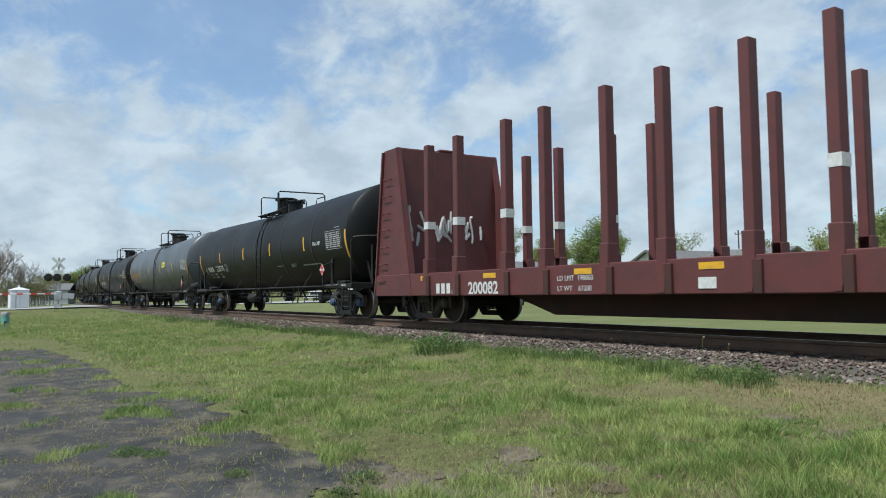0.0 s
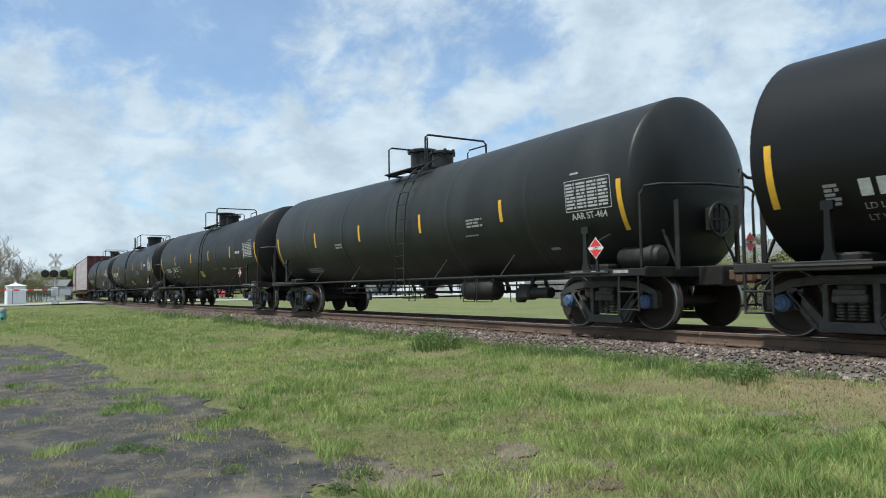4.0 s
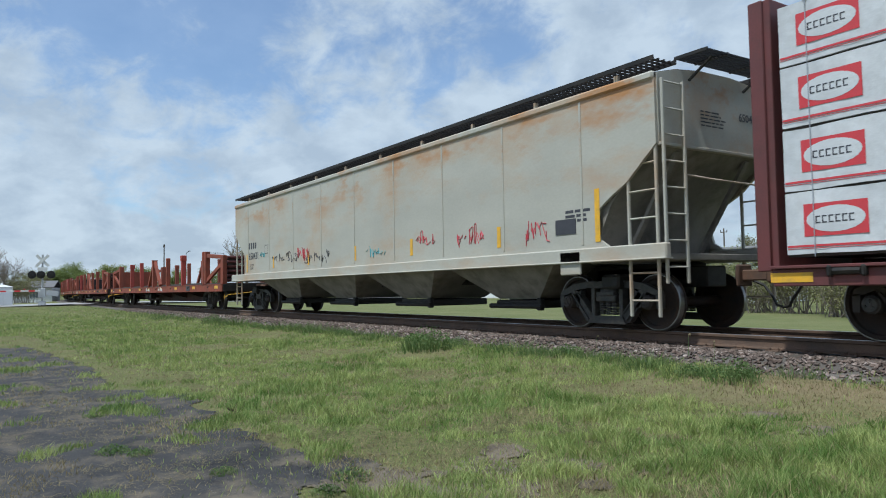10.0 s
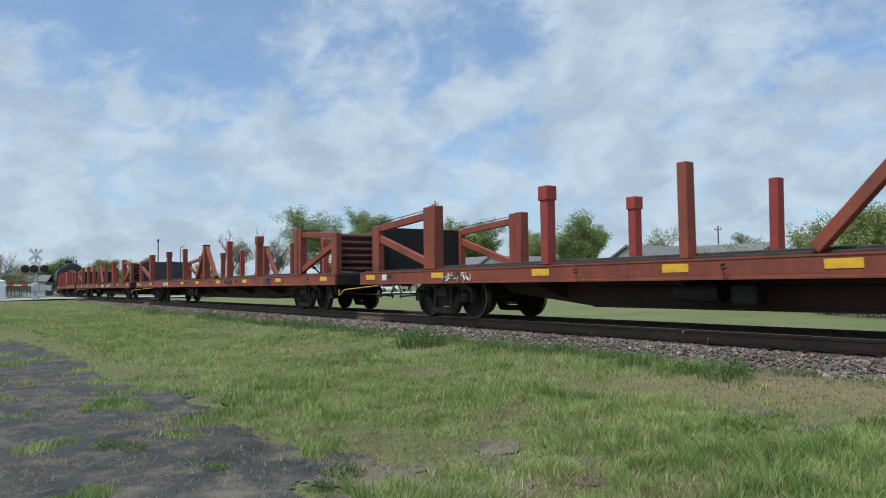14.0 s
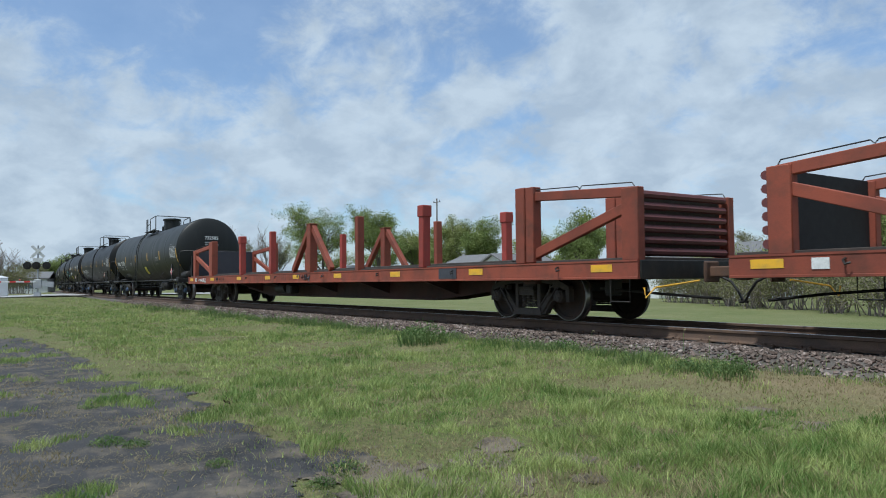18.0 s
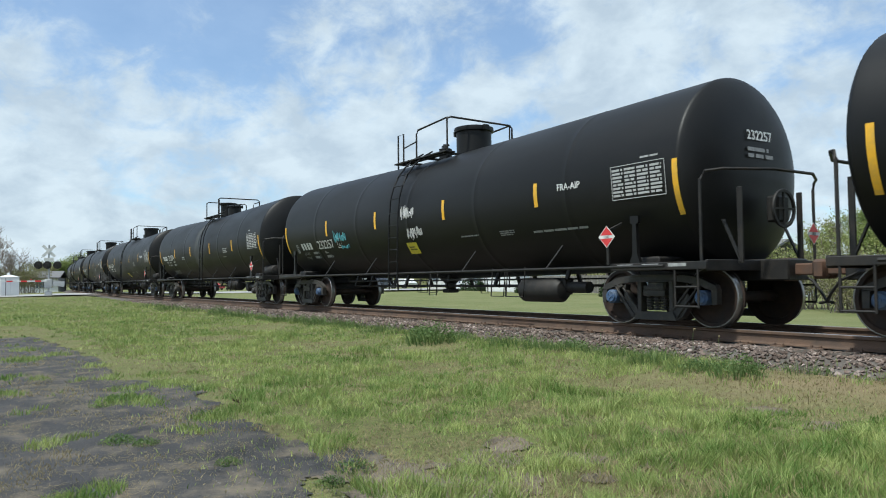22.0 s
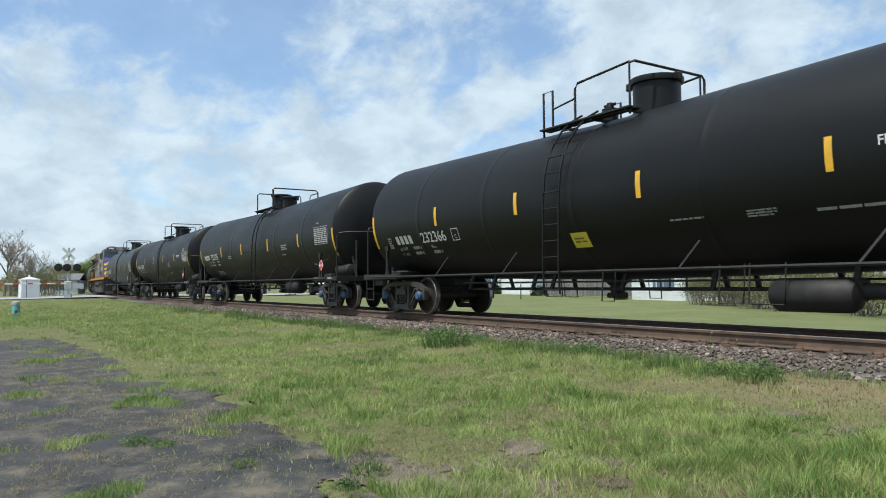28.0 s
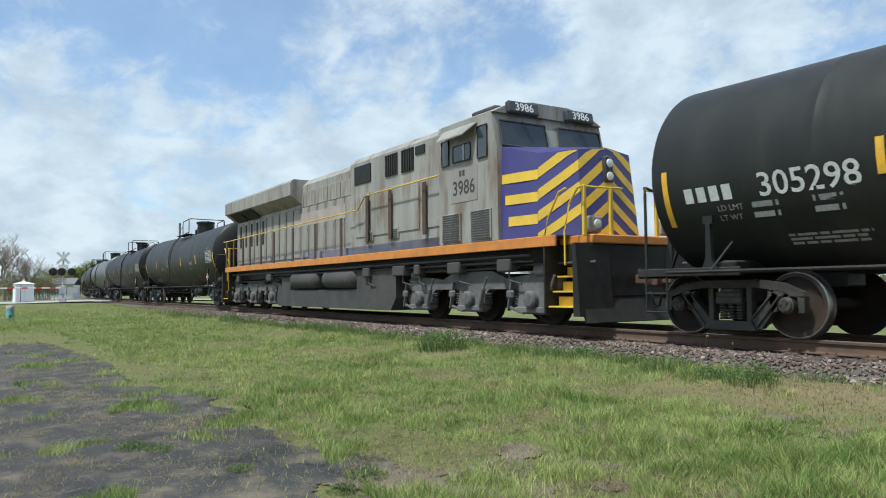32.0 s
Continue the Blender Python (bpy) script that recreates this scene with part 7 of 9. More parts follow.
    def face_stripe(i, u0, z0, u1, z1, h):
        s = Shape()
        n = 4
        pts = []
        for k in range(n + 1):
            u = u0 + (u1 - u0) * k / n
            z = z0 + (z1 - z0) * k / n
            zt = Vector(top[i]).lerp(Vector(top[i + 1]), u).z - 0.02
            pts += [face_point(i, u, min(max(z, 1.70), zt)), face_point(i, u, min(max(z + h, 1.705), zt + 0.005))]
        s.add(pts, [(2 * k, 2 * k + 2, 2 * k + 3, 2 * k + 1) for k in range(n)])
        return s.mesh("nose_stripe", LOCOYELLOW, False)
    for k in range(3):
        part("nose_stripe", face_stripe(0, 0.02 + 0.10 * (2 - k), 1.93 + 0.43 * k, 1.0, 1.93 + 0.43 * k, 0.19), car, "yellow warning stripe")
    for i, flip in ((1, 0), (2, 0), (3, 1), (4, 1), (5, 1)):
        for k in range(-2, 6):
            z0 = 1.55 + 0.42 * k + (0.55 if i in (2, 3) else 0.0)
            rise = 0.55
            za, zb = (z0, z0 + rise) if not flip else (z0 + rise, z0)
            if max(za, zb) > 1.7 and min(za, zb) < 3.1:
                part("nose_stripe", face_stripe(i, 0, za, 1, zb, 0.20), car, "yellow warning stripe")
    part("headlight", Shape().box((10.17, -0.02, 2.98), (0.10, 0.24, 0.52), 0.03).mesh("headlight", INK), car, "twin headlights in a black housing")
    for z in (2.85, 3.10):
        part("headlight_lens", shared("headlight_lens", LAMP, lambda s: s.lathe([(0, 0.085), (0.02, 0.08), (0.03, 0.03)], 16)), car, m=at(10.23, -0.02, z))
    part("ditch_light", Shape().box((10.7, -0.95, 1.85), (0.24, 0.28, 0.30), 0.04).mesh("ditch_light", LOCOGREY), car)
    part("ditch_lens", shared("headlight_lens", LAMP, lambda s: None), car, m=at(10.82, -0.95, 1.85))
    part("ditch_light", Shape().box((10.7, 0.95, 1.85), (0.24, 0.28, 0.30), 0.04).mesh("ditch_light", LOCOGREY), car)

    # pilot, steps, handrails at both ends
    for sgn in (1, -1):
        m = at(0, 0, 0, 0, 0, 0 if sgn > 0 else 180)
        part("pilot", shared("pilot", STEEL, lambda s: (s.box((10.82, 0, 1.02), (0.10, 2.5, 0.95), 0.03), s.prism([(10.75, 0.75), (11.05, 0.12), (10.95, 0.10), (10.68, 0.7)], -1.4, 1.4))), car, "dusty dark pilot plate", m)
        part("front_walkway", shared("front_walkway", LOCOORANGE, lambda s: s.box((10.42, 0, 1.58), (0.95, 2.3, 0.16), 0.02)), car, m=m)
        for sg in (-1, 1):
            st = part("step_well", shared("step_well", STEEL, lambda s: (s.box((10.02, 0.15, 0.92), (0.05, 0.8, 1.35), 0.01), s.prism([(10.78, 0.22), (10.78, 1.5), (10.86, 1.5), (10.95, 0.22)], -0.25, 0.55), s.box((10.4, 0.62, 0.95), (0.75, 0.04, 1.35), 0.01))), car, "dark step well", m=m @ at(0, sg * 1.28) @ (Matrix.Identity(4) if sg < 0 else Matrix.Diagonal((1, -1, 1, 1))))
            for k, z in enumerate((0.38, 0.65, 0.92, 1.17, 1.42)):
                part("step", shared("loco_step", LOCOYELLOW, lambda s: (s.box((10.42, 0.0, 0), (0.66, 0.24, 0.03), 0.005), s.box((10.42, 0.115, 0.10), (0.6, 0.012, 0.16)))), st, "yellow steel step", at(0, -0.10 + 0.11 * k, z))
            part("handrail", shared("step_rail", LOCOYELLOW, lambda s: (s.tube([(9.68, 0, 0.72), (9.68, 0, 1.65), (9.80, 0, 2.0), (10.1, 0, 2.42), (10.28, 0, 2.48)], 0.020, 6))), car, "yellow handrail", m @ at(0.33, sg * 1.50))
            part("handrail", shared("step_rail_b", LOCOYELLOW, lambda s: (s.tube([(10.35, 0, 1.12), (10.35, 0, 1.75), (10.48, 0, 2.2), (10.70, 0, 2.46), (10.8, 0, 2.48)], 0.020, 6))), car, "yellow handrail", m @ at(0.12, sg * 1.42))
            for y in (0.6, 1.25):
                part("end_stanchion", shared("end_stanchion", LOCOYELLOW, lambda s: s.box((10.80, 0, 2.08), (0.07, 0.07, 0.9), 0.01)), car, "yellow post", m @ at(0, sg * y))
            part("handrail", shared("front_bar", LOCOYELLOW, lambda s: s.tube([(10.80, 0.3, 2.52), (10.80, 1.40, 2.50)], 0.02, 6)), car, "yellow handrail", m @ (Matrix.Identity(4) if sg > 0 else Matrix.Diagonal((1, -1, 1, 1))))
        loco_truck(car, sgn * 7.3)
        add_coupler(car, sgn * (11.17 - 0.62), sgn)
    for sg in (-1, 1):
        y = sg * 1.53
        for x in (-10.2, -9.2, -8.0, -7.1, -5.8, -4.4, -2.6, -0.7, 1.2):
            part("stanchion", shared("stanchion", RAILBROWN, lambda s: s.box((0, 0, 2.20), (0.15, 0.03, 1.10), 0.008)), car, "rusty brown stanchion", at(x, y))
        for x in (2.6, 3.9, 5.6):
            part("stanchion", shared("stanchion_tall", RAILBROWN, lambda s: s.box((0, 0, 2.62), (0.16, 0.03, 1.25), 0.008)), car, "rusty brown stanchion", at(x, sg * 1.40))
        part("handrail", shared("long_rail", LOCOYELLOW, lambda s: s.tube([(-10.6, 0, 2.74), (2.3, 0, 2.88), (2.75, 0, 3.22), (6.4, 0, 3.26)], 0.018, 6)), car, "thin yellow handrail", at(0, y))

    # fuel tank and air reservoirs
    part("fuel_tank", Shape().prism([(-4.6, 0.24), (-4.6, 0.85), (-3.3, 0.85), (-3.3, 0.72), (1.84, 0.72), (1.84, 1.20), (4.1, 1.20), (4.1, 0.5), (3.8, 0.18), (-4.4, 0.18)], -1.35, 1.35).mesh("fuel_tank", UNDERGREY), car, "dusty grey fuel tank")
    part("tank_cover", Shape().box((-3.85, 0, 1.0), (0.9, 2.6, 0.36), 0.03).mesh("tank_cover", UNDERGREY), car)
    for x in (-1.95, 0.72):
        part("air_reservoir", shared("loco_reservoir", UNDERGREY, lambda s: s.lathe([(-1.15, 0.05), (-1.1, 0.2), (-1.0, 0.28), (1.0, 0.28), (1.1, 0.2), (1.15, 0.05)], 20, at(0, 0, 0))), car, "grey cylindrical air reservoir", at(x, -1.22, 1.03))
    for z, y, x0, x1 in ((1.34, -1.44, -9.6, 9.5), (1.24, -1.36, -6.0, 9.2), (1.13, -1.28, 3.9, 9.0)):
        part("under_pipe", Shape().tube([(x0, y, z), ((x0 + x1) / 2, y, z - 0.015), (x1, y, z)], 0.026, 6).mesh("under_pipe", UNDERGREY), car, "long pipe under the side sill")
    for x, w in ((-8.9, 0.3), (-5.2, 0.5), (2.6, 0.4), (4.4, 0.6), (5.3, 0.25), (6.9, 0.5), (8.7, 0.45)):
        part("valve_box", shared("loco_valve_%.2f" % w, UNDERGREY, lambda s, w=w: (s.box((0, 0, 1.17), (w, 0.22, 0.26), 0.03), s.tube([(w * 0.3, -0.05, 1.05), (w * 0.3, -0.05, 0.88), (w, 0.0, 0.80)], 0.02, 5))), car, m=at(x, -1.36))
    part("under_pipe", Shape().tube([(3.9, -1.35, 1.25), (5.0, -1.4, 1.22), (9.6, -1.4, 1.22)], 0.022, 6).mesh("under_pipe", STEEL), car)
    part("under_pipe", Shape().tube([(-10.2, -1.3, 1.05), (-4.4, -1.3, 1.05)], 0.03, 6).mesh("under_pipe", STEEL), car)
    return car


# ---- grass and weeds ----
BLADE = leafy("green_grass_blade", (0.094, 0.184, 0.034), (0.415, 0.455, 0.162))
STRAW = leafy("dry_grass_blade", (0.36, 0.30, 0.165), (0.23, 0.19, 0.105), 0.8)
WEED = leafy("weed_leaf", (0.075, 0.140, 0.040), (0.185, 0.245, 0.088))


def tri_mesh(name, verts, tris, material):
    """A triangle mesh straight from arrays."""
    me = bpy.data.meshes.new(name)
    me.vertices.add(len(verts))
    me.vertices.foreach_set("co", np.asarray(verts, np.float32).ravel())
    me.loops.add(len(tris) * 3)
    me.loops.foreach_set("vertex_index", np.asarray(tris, np.int32).ravel())
    me.polygons.add(len(tris))
    me.polygons.foreach_set("loop_start", np.arange(0, len(tris) * 3, 3, dtype=np.int32))
    me.update(calc_edges=True)
    me.materials.append(material)
    return me


def blades(name, base, height, width, lean, seed, material, comb=0.0):
    """Bent grass blades, each of three triangles, rooted at base; comb lays neighbours over one way."""
    rng = np.random.default_rng(seed)
    n = len(base)
    a, b = rng.uniform(0, 6.283, n), rng.uniform(0, 6.283, n)
    if comb:
        b = b * (1 - comb) + np.array([7.0 * noise.noise((x * 1.6, y * 1.6, 90)) + 3.5 * noise.noise((x * 5.0, y * 5.0, 91)) for x, y, z in base])
    side = np.stack([np.cos(a), np.sin(a), np.zeros(n)], 1) * (width / 2)[:, None]
    bend = np.stack([np.cos(b), np.sin(b), np.zeros(n)], 1) * (height * lean)[:, None]
    up = np.stack([np.zeros(n), np.zeros(n), height], 1)
    v = np.stack([base - side, base + side, base + up * 0.55 + bend * 0.35 - side * 0.7, base + up * 0.55 + bend * 0.35 + side * 0.7, base + up + bend], 1)
    t = np.array([(0, 1, 3), (0, 3, 2), (2, 3, 4)])[None] + (np.arange(n) * 5)[:, None, None]
    return tri_mesh(name, v.reshape(-1, 3), t.reshape(-1, 3), material)


def field(n, seed, d0, d1):
    """Places over the lawn, thinning out with distance from the viewer."""
    rng = np.random.default_rng(seed)
    az = np.radians(rng.uniform(22, 90.5, n))
    d = d0 * (d1 / d0) ** (rng.uniform(0, 1, n) ** 0.85)
    return np.stack([-d * np.sin(az), EYE[1] + d * np.cos(az)], 1), d


def lumps(x, y, scale, seed):
    return noise.noise((x * scale, y * scale, seed))


def lawn(n, seed, dry):
    xy, d = field(n, seed, 3.4, 60)
    rng = np.random.default_rng(seed + 1)
    keep, hs, zs = [], [], []
    pick = rng.uniform(0, 1, n)
    for i, (x, y) in enumerate(xy):
        t = y - track_y(x)
        if t > -1.72 or x < -62:
            continue
        edge = smooth(-1.72, -2.6, t)
        bare = lumps(x, y, 0.9, 3) * 0.6 + lumps(x, y, 2.6, 9) * 0.5
        worn, dead = (spot(x, y, BARE), spot(x, y, DEAD, 0.6)) if x > -20 else (0.0, 0.0)
        arid = min(1.0, dead * 0.85 + 0.25 * smooth(0.0, 0.4, lumps(x, y, 0.4, 20)) + 0.4 * smooth(0.12, 0.4, lumps(x, y, 2.3, 24)))
        paved = y < -6.6 and on_asphalt(x, y)
        if paved:
            tuft = max(spot(x, y, TUFTS, 0.45), 0.8 * smooth(0.36, 0.55, lumps(x, y, 1.9, 40) + 0.4 * lumps(x, y, 5.1, 41)))
            rim = smooth(-9.4, -8.2, y)
            straw = smooth(0.02, 0.4, lumps(x, y, 1.1, 44) + 0.5 * lumps(x, y, 4.0, 45))
            p = (0.95 * tuft + 0.05 * rim) if not dry else 0.04 + 0.75 * straw + 0.1 * tuft
            h = (0.02 if dry else 0.046) * (0.55 + 0.6 * tuft)
        else:
            p = (1 - smooth(0.10, 0.42, bare)) * edge + 0.06
            if dry:
                p = (0.24 + 0.76 * arid) * (0.35 + 0.65 * edge) + 0.3 * smooth(0.1, 0.4, bare)
            else:
                p *= (1 - 0.72 * arid) * (1 - 0.92 * worn) * (1 - 0.92 * dead)
            clump = smooth(-0.35, 0.45, lumps(x, y, 3.1, 62) + 0.6 * lumps(x, y, 7.5, 63))
            h = (0.058 + 0.04 * lumps(x, y, 0.5, 60) + 0.045 * lumps(x, y, 1.7, 61)) * (0.62 + 0.72 * clump)
            h *= (1 - 0.6 * dead) * (1 - 0.6 * worn) * (0.78 + 0.22 * smooth(12, 4.5, d[i]))
            p *= 0.70 + 0.5 * clump if not dry else 1.15 - 0.35 * clump
            if d[i] < 16:
                hole = smooth(0.36, 0.52, lumps(x, y, 2.9, 71) + 0.5 * lumps(x, y, 7.0, 72))
                p = p * (1 - 0.85 * hole) if not dry else p + 0.7 * hole
                h *= 1 - 0.55 * hole
        if pick[i] < p:
            keep.append(i)
            hs.append(max(h, 0.025))
            zs.append(max(ground_z(x, y) if t < -2.1 else -9, ballast_z(t)) + (0.01 if paved else 0.0))
    base = np.concatenate([xy[keep], np.array(zs)[:, None]], 1)
    h = np.array(hs) * rng.uniform(0.45, 1.6, len(keep)) * (0.75 if dry else 1.0)
    w = (0.0026 + 0.00062 * np.minimum(d[keep], 30)) * rng.uniform(0.6, 1.35, len(keep))
    return base, h, w, rng.uniform(0.15, 1.1 if not dry else 1.8, len(keep))


tagged(new("grass", blades("grass", *lawn(600000, 11, False), 2, BLADE, 0.3)), "short uneven green grass blades on the lawn", "grass", kind="stuff")
tagged(new("dry_grass", blades("dry_grass", *lawn(235000, 31, True), 5, STRAW, 0.2)), "dry straw-coloured grass and thatch", "grass", kind="stuff")


def weed_clump(name, n, h, spread, seed, leafy_top):
    """A tall clump of blades with broader leaves on its stems."""
    rng = np.random.default_rng(seed)
    r, a = spread * np.sqrt(rng.uniform(0, 1, n)), rng.uniform(0, 6.283, n)
    base = np.stack([r * np.cos(a), r * np.sin(a), np.full(n, -0.03)], 1)
    me = blades(name, base, h * rng.uniform(0.45, 1.1, n) * (1 - 0.5 * r / spread), rng.uniform(0.008, 0.016, n), rng.uniform(0.1, 0.7, n), seed, WEED)
    if not leafy_top:
        return me, None
    m = n * 3
    r, a, z = spread * 0.9 * np.sqrt(rng.uniform(0, 1, m)), rng.uniform(0, 6.283, m), rng.uniform(0.15, 0.95, m) * h
    z *= 1 - 0.6 * r / spread
    c = np.stack([r * np.cos(a), r * np.sin(a), z], 1)
    u, w = rng.normal(0, 1, (m, 3)), rng.normal(0, 1, (m, 3))
    u /= np.linalg.norm(u, axis=1)[:, None]
    w -= (w * u).sum(1)[:, None] * u
    w /= np.linalg.norm(w, axis=1)[:, None]
    s = rng.uniform(0.012, 0.03, m)[:, None]
    v = np.stack([c - u * s, c + w * s * 0.5, c + u * s, c - w * s * 0.5], 1)
    t = np.array([(0, 1, 2), (0, 2, 3)])[None] + (np.arange(m) * 4)[:, None, None]
    return me, tri_mesh(name, v.reshape(-1, 3), t.reshape(-1, 3), WEED)


def weeds():
    kinds = []
    for k, (n, h, sp, lf) in enumerate(((170, 0.42, 0.38, True), (130, 0.30, 0.42, False), (110, 0.22, 0.30, True), (150, 0.36, 0.5, False))):
        stems, leaves = weed_clump("tussock", n, h, sp, 70 + k, lf)
        t = thing("weed_clump", ("tall leafy green weed clump beside the ballast" if lf else "tall rank grass clump beside the ballast"), "weed", "weeds along the track")
        part("tussock", stems, t, kind="stuff")
        if leaves:
            part("foliage", leaves, t, "small green leaves", kind="stuff")
        kinds.append(t)
    spots = [(-11.05, -3.15, 0, 1.25), (-11.4, -3.0, 1, 1.1), (-18.4, -2.5, 1, 1.2), (-17.4, -2.4, 3, 1.1), (-16.3, -2.35, 1, 1.0), (-19.6, -2.6, 3, 1.1), (-15.2, -2.5, 1, 0.8),
             (-4.98, -3.0, 0, 0.8), (-5.6, -2.9, 2, 0.8), (-5.7, -3.0, 3, 0.6), (-6.5, -2.8, 3, 0.7), (-7.3, -2.65, 1, 0.75), (-6.2, -2.6, 1, 0.7), (-8.2, -2.5, 3, 0.8), (-8.9, -2.45, 1, 0.8), (-9.6, -2.6, 3, 0.6),
             (-23.5, -2.7, 3, 1.2), (-25.0, -2.8, 1, 1.2), (-26.2, -2.6, 0, 0.9), (-31.2, -2.9, 3, 1.3), (-33.0, -2.8, 1, 1.3), (-29.0, -2.7, 1, 1.0), (-36.0, -2.9, 3, 1.3),
             (-7.45, -8.95, 2, 0.55), (-7.2, -8.75, 2, 0.45), (-5.2, -7.6, 2, 0.6), (-5.0, -7.9, 2, 0.4), (-6.0, -8.35, 2, 0.4), (-9.6, -8.8, 2, 0.4), (-7.7, -6.2, 2, 0.45)]
    rng = random.Random(8)
    for k in range(34):
        x = -4.6 - 18.5 * (k / 33) ** 1.15
        spots.append((x + rng.uniform(-0.2, 0.2), -2.45 + rng.uniform(-0.35, 0.2), rng.choice((1, 3, 3, 1, 2)), rng.uniform(0.5, 1.0) * (0.55 if -11 < x < -9.5 else 1)))
    used = set()
    for x, y, k, sc in spots:
        m = pose(x, y, ground_z(x, y), 0, 0, rng.uniform(0, 360)) @ Matrix.Diagonal((sc, sc, sc, 1))
        if k not in used:
            kinds[k].matrix_basis = m
            used.add(k)
        else:
            c = copy_thing(kinds[k], pose(x, y, ground_z(x, y), 0, 0, rng.uniform(0, 360)))
            c.scale = (sc, sc, sc)


weeds()
SOIL = mat("dark_soil_clod", (0.06, 0.045, 0.035), 0.9, other=(0.11, 0.085, 0.06), scale=9, amount=0.9, bump=0.6)
FLUFF = mat("seed_fluff", (0.42, 0.42, 0.40), 0.9, bump=0.3)


def small_ground_things():
    z = ground_z(-9.02, -7.28)
    thing("soil_clod", "small dark clod of soil in the grass", "clod", data=rocks("soil_clod", 1, 14, lambda g, n: np.array([(-9.02, -7.28, z + 0.05)]), (0.12, 0.13), SOIL))
    for x, y in ((-8.18, -7.64),):
        d = thing("dandelion", "white dandelion seed head on a short stem", "flower", m=at(x, y, ground_z(x, y)))
        part("stem", shared("dandelion_stem", WEED, lambda s: s.tube([(0, 0, 0), (0.005, 0, 0.05), (0, 0.005, 0.09)], 0.003, 5)), d)
        part("seed_head", shared("dandelion_head", FLUFF, lambda s: s.lathe([(-0.022, 0.004), (-0.016, 0.016), (0, 0.023), (0.016, 0.016), (0.022, 0.004)], 10, at(0, 0, 0.10))), d, "round white fluff")
    for x, y, h in ((-6.55, -1.75, 0.30), (-6.1, -1.8, 0.24), (-8.3, -1.75, 0.2), (-11.4, -1.9, 0.22)):
        st = thing("seed_stalk", "pale nodding grass seed stalk in the ballast", "weed", m=at(x, y, ballast_z(y) + 0.01, 0, 0, 40 * x))
        part("stem", shared("stalk_stem", WEED, lambda s: s.tube([(0, 0, 0), (0.01, 0, 0.5), (0.03, 0, 0.8), (0.10, 0, 0.98), (0.16, 0, 0.96)], 0.012, 5)), st, m=Matrix.Diagonal((h, h, h, 1)))
        part("seed_head", shared("stalk_head", STRAW, lambda s: s.tube([(0.05, 0, 0.85), (0.10, 0, 0.98), (0.18, 0, 0.99), (0.24, 0, 0.90)], [0.02, 0.045, 0.05, 0.01], 6)), st, m=Matrix.Diagonal((h, h, h, 1)))


small_ground_things()

# dead straw litter on the drive
def litter_place(rng, n):
    x, y = rng.uniform(-16, -3, n), rng.uniform(-11, -8.0, n)
    return np.stack([x, y, np.array([ground_z(a, b) for a, b in zip(x, y)]) + 0.016], 1)


def litter():
    rng = np.random.default_rng(9)
    base = litter_place(rng, 30000)
    keep = np.array([lumps(x, y, 1.6, 77) + 0.6 * lumps(x, y, 4.2, 78) > 0.02 for x, y, z in base])
    base = base[keep]
    n = len(base)
    return blades("straw_litter", base, np.full(n, 0.006), rng.uniform(0.003, 0.006, n), rng.uniform(6, 20, n), 4, STRAW)


tagged(new("straw_litter", litter()), "flattened dry straw litter on the asphalt", "litter", kind="stuff")
PEBBLE = mat("pale_gravel", (0.20, 0.185, 0.17), 0.85, other=(0.13, 0.12, 0.11), scale=20, amount=0.9)


def pebble_place(rng, n):
    x, y = rng.uniform(-6.4, -3.6, n), rng.uniform(-8.6, -6.9, n)
    x += (y + 8) * 0.6
    return np.stack([x, y, np.array([ground_z(a, b) for a, b in zip(x, y)]) + 0.012], 1)


tagged(new("gravel_bits", rocks("gravel_bits", 1100, 21, pebble_place, (0.003, 0.009), PEBBLE)), "scattered pale gravel at the drive's edge", "gravel", kind="stuff")


# ---- distance: trees, scrub, houses, road crossing ----
BARK = mat("grey_brown_bark", (0.13, 0.105, 0.085), 0.9, other=(0.085, 0.07, 0.058), scale=4, amount=0.9, stretch=(1, 1, 0.2), bump=0.4)
TWIG = mat("pale_bare_twigs", (0.24, 0.205, 0.175), 0.9, other=(0.17, 0.14, 0.12), scale=3, amount=0.8)
LEAF_A = leafy("spring_leaf_green", (0.105, 0.150, 0.040), (0.31, 0.36, 0.12))
LEAF_B = leafy("yellow_green_leaf", (0.14, 0.175, 0.05), (0.36, 0.38, 0.14))
LEAF_C = leafy("scrub_leaf", (0.145, 0.155, 0.065), (0.26, 0.24, 0.12))


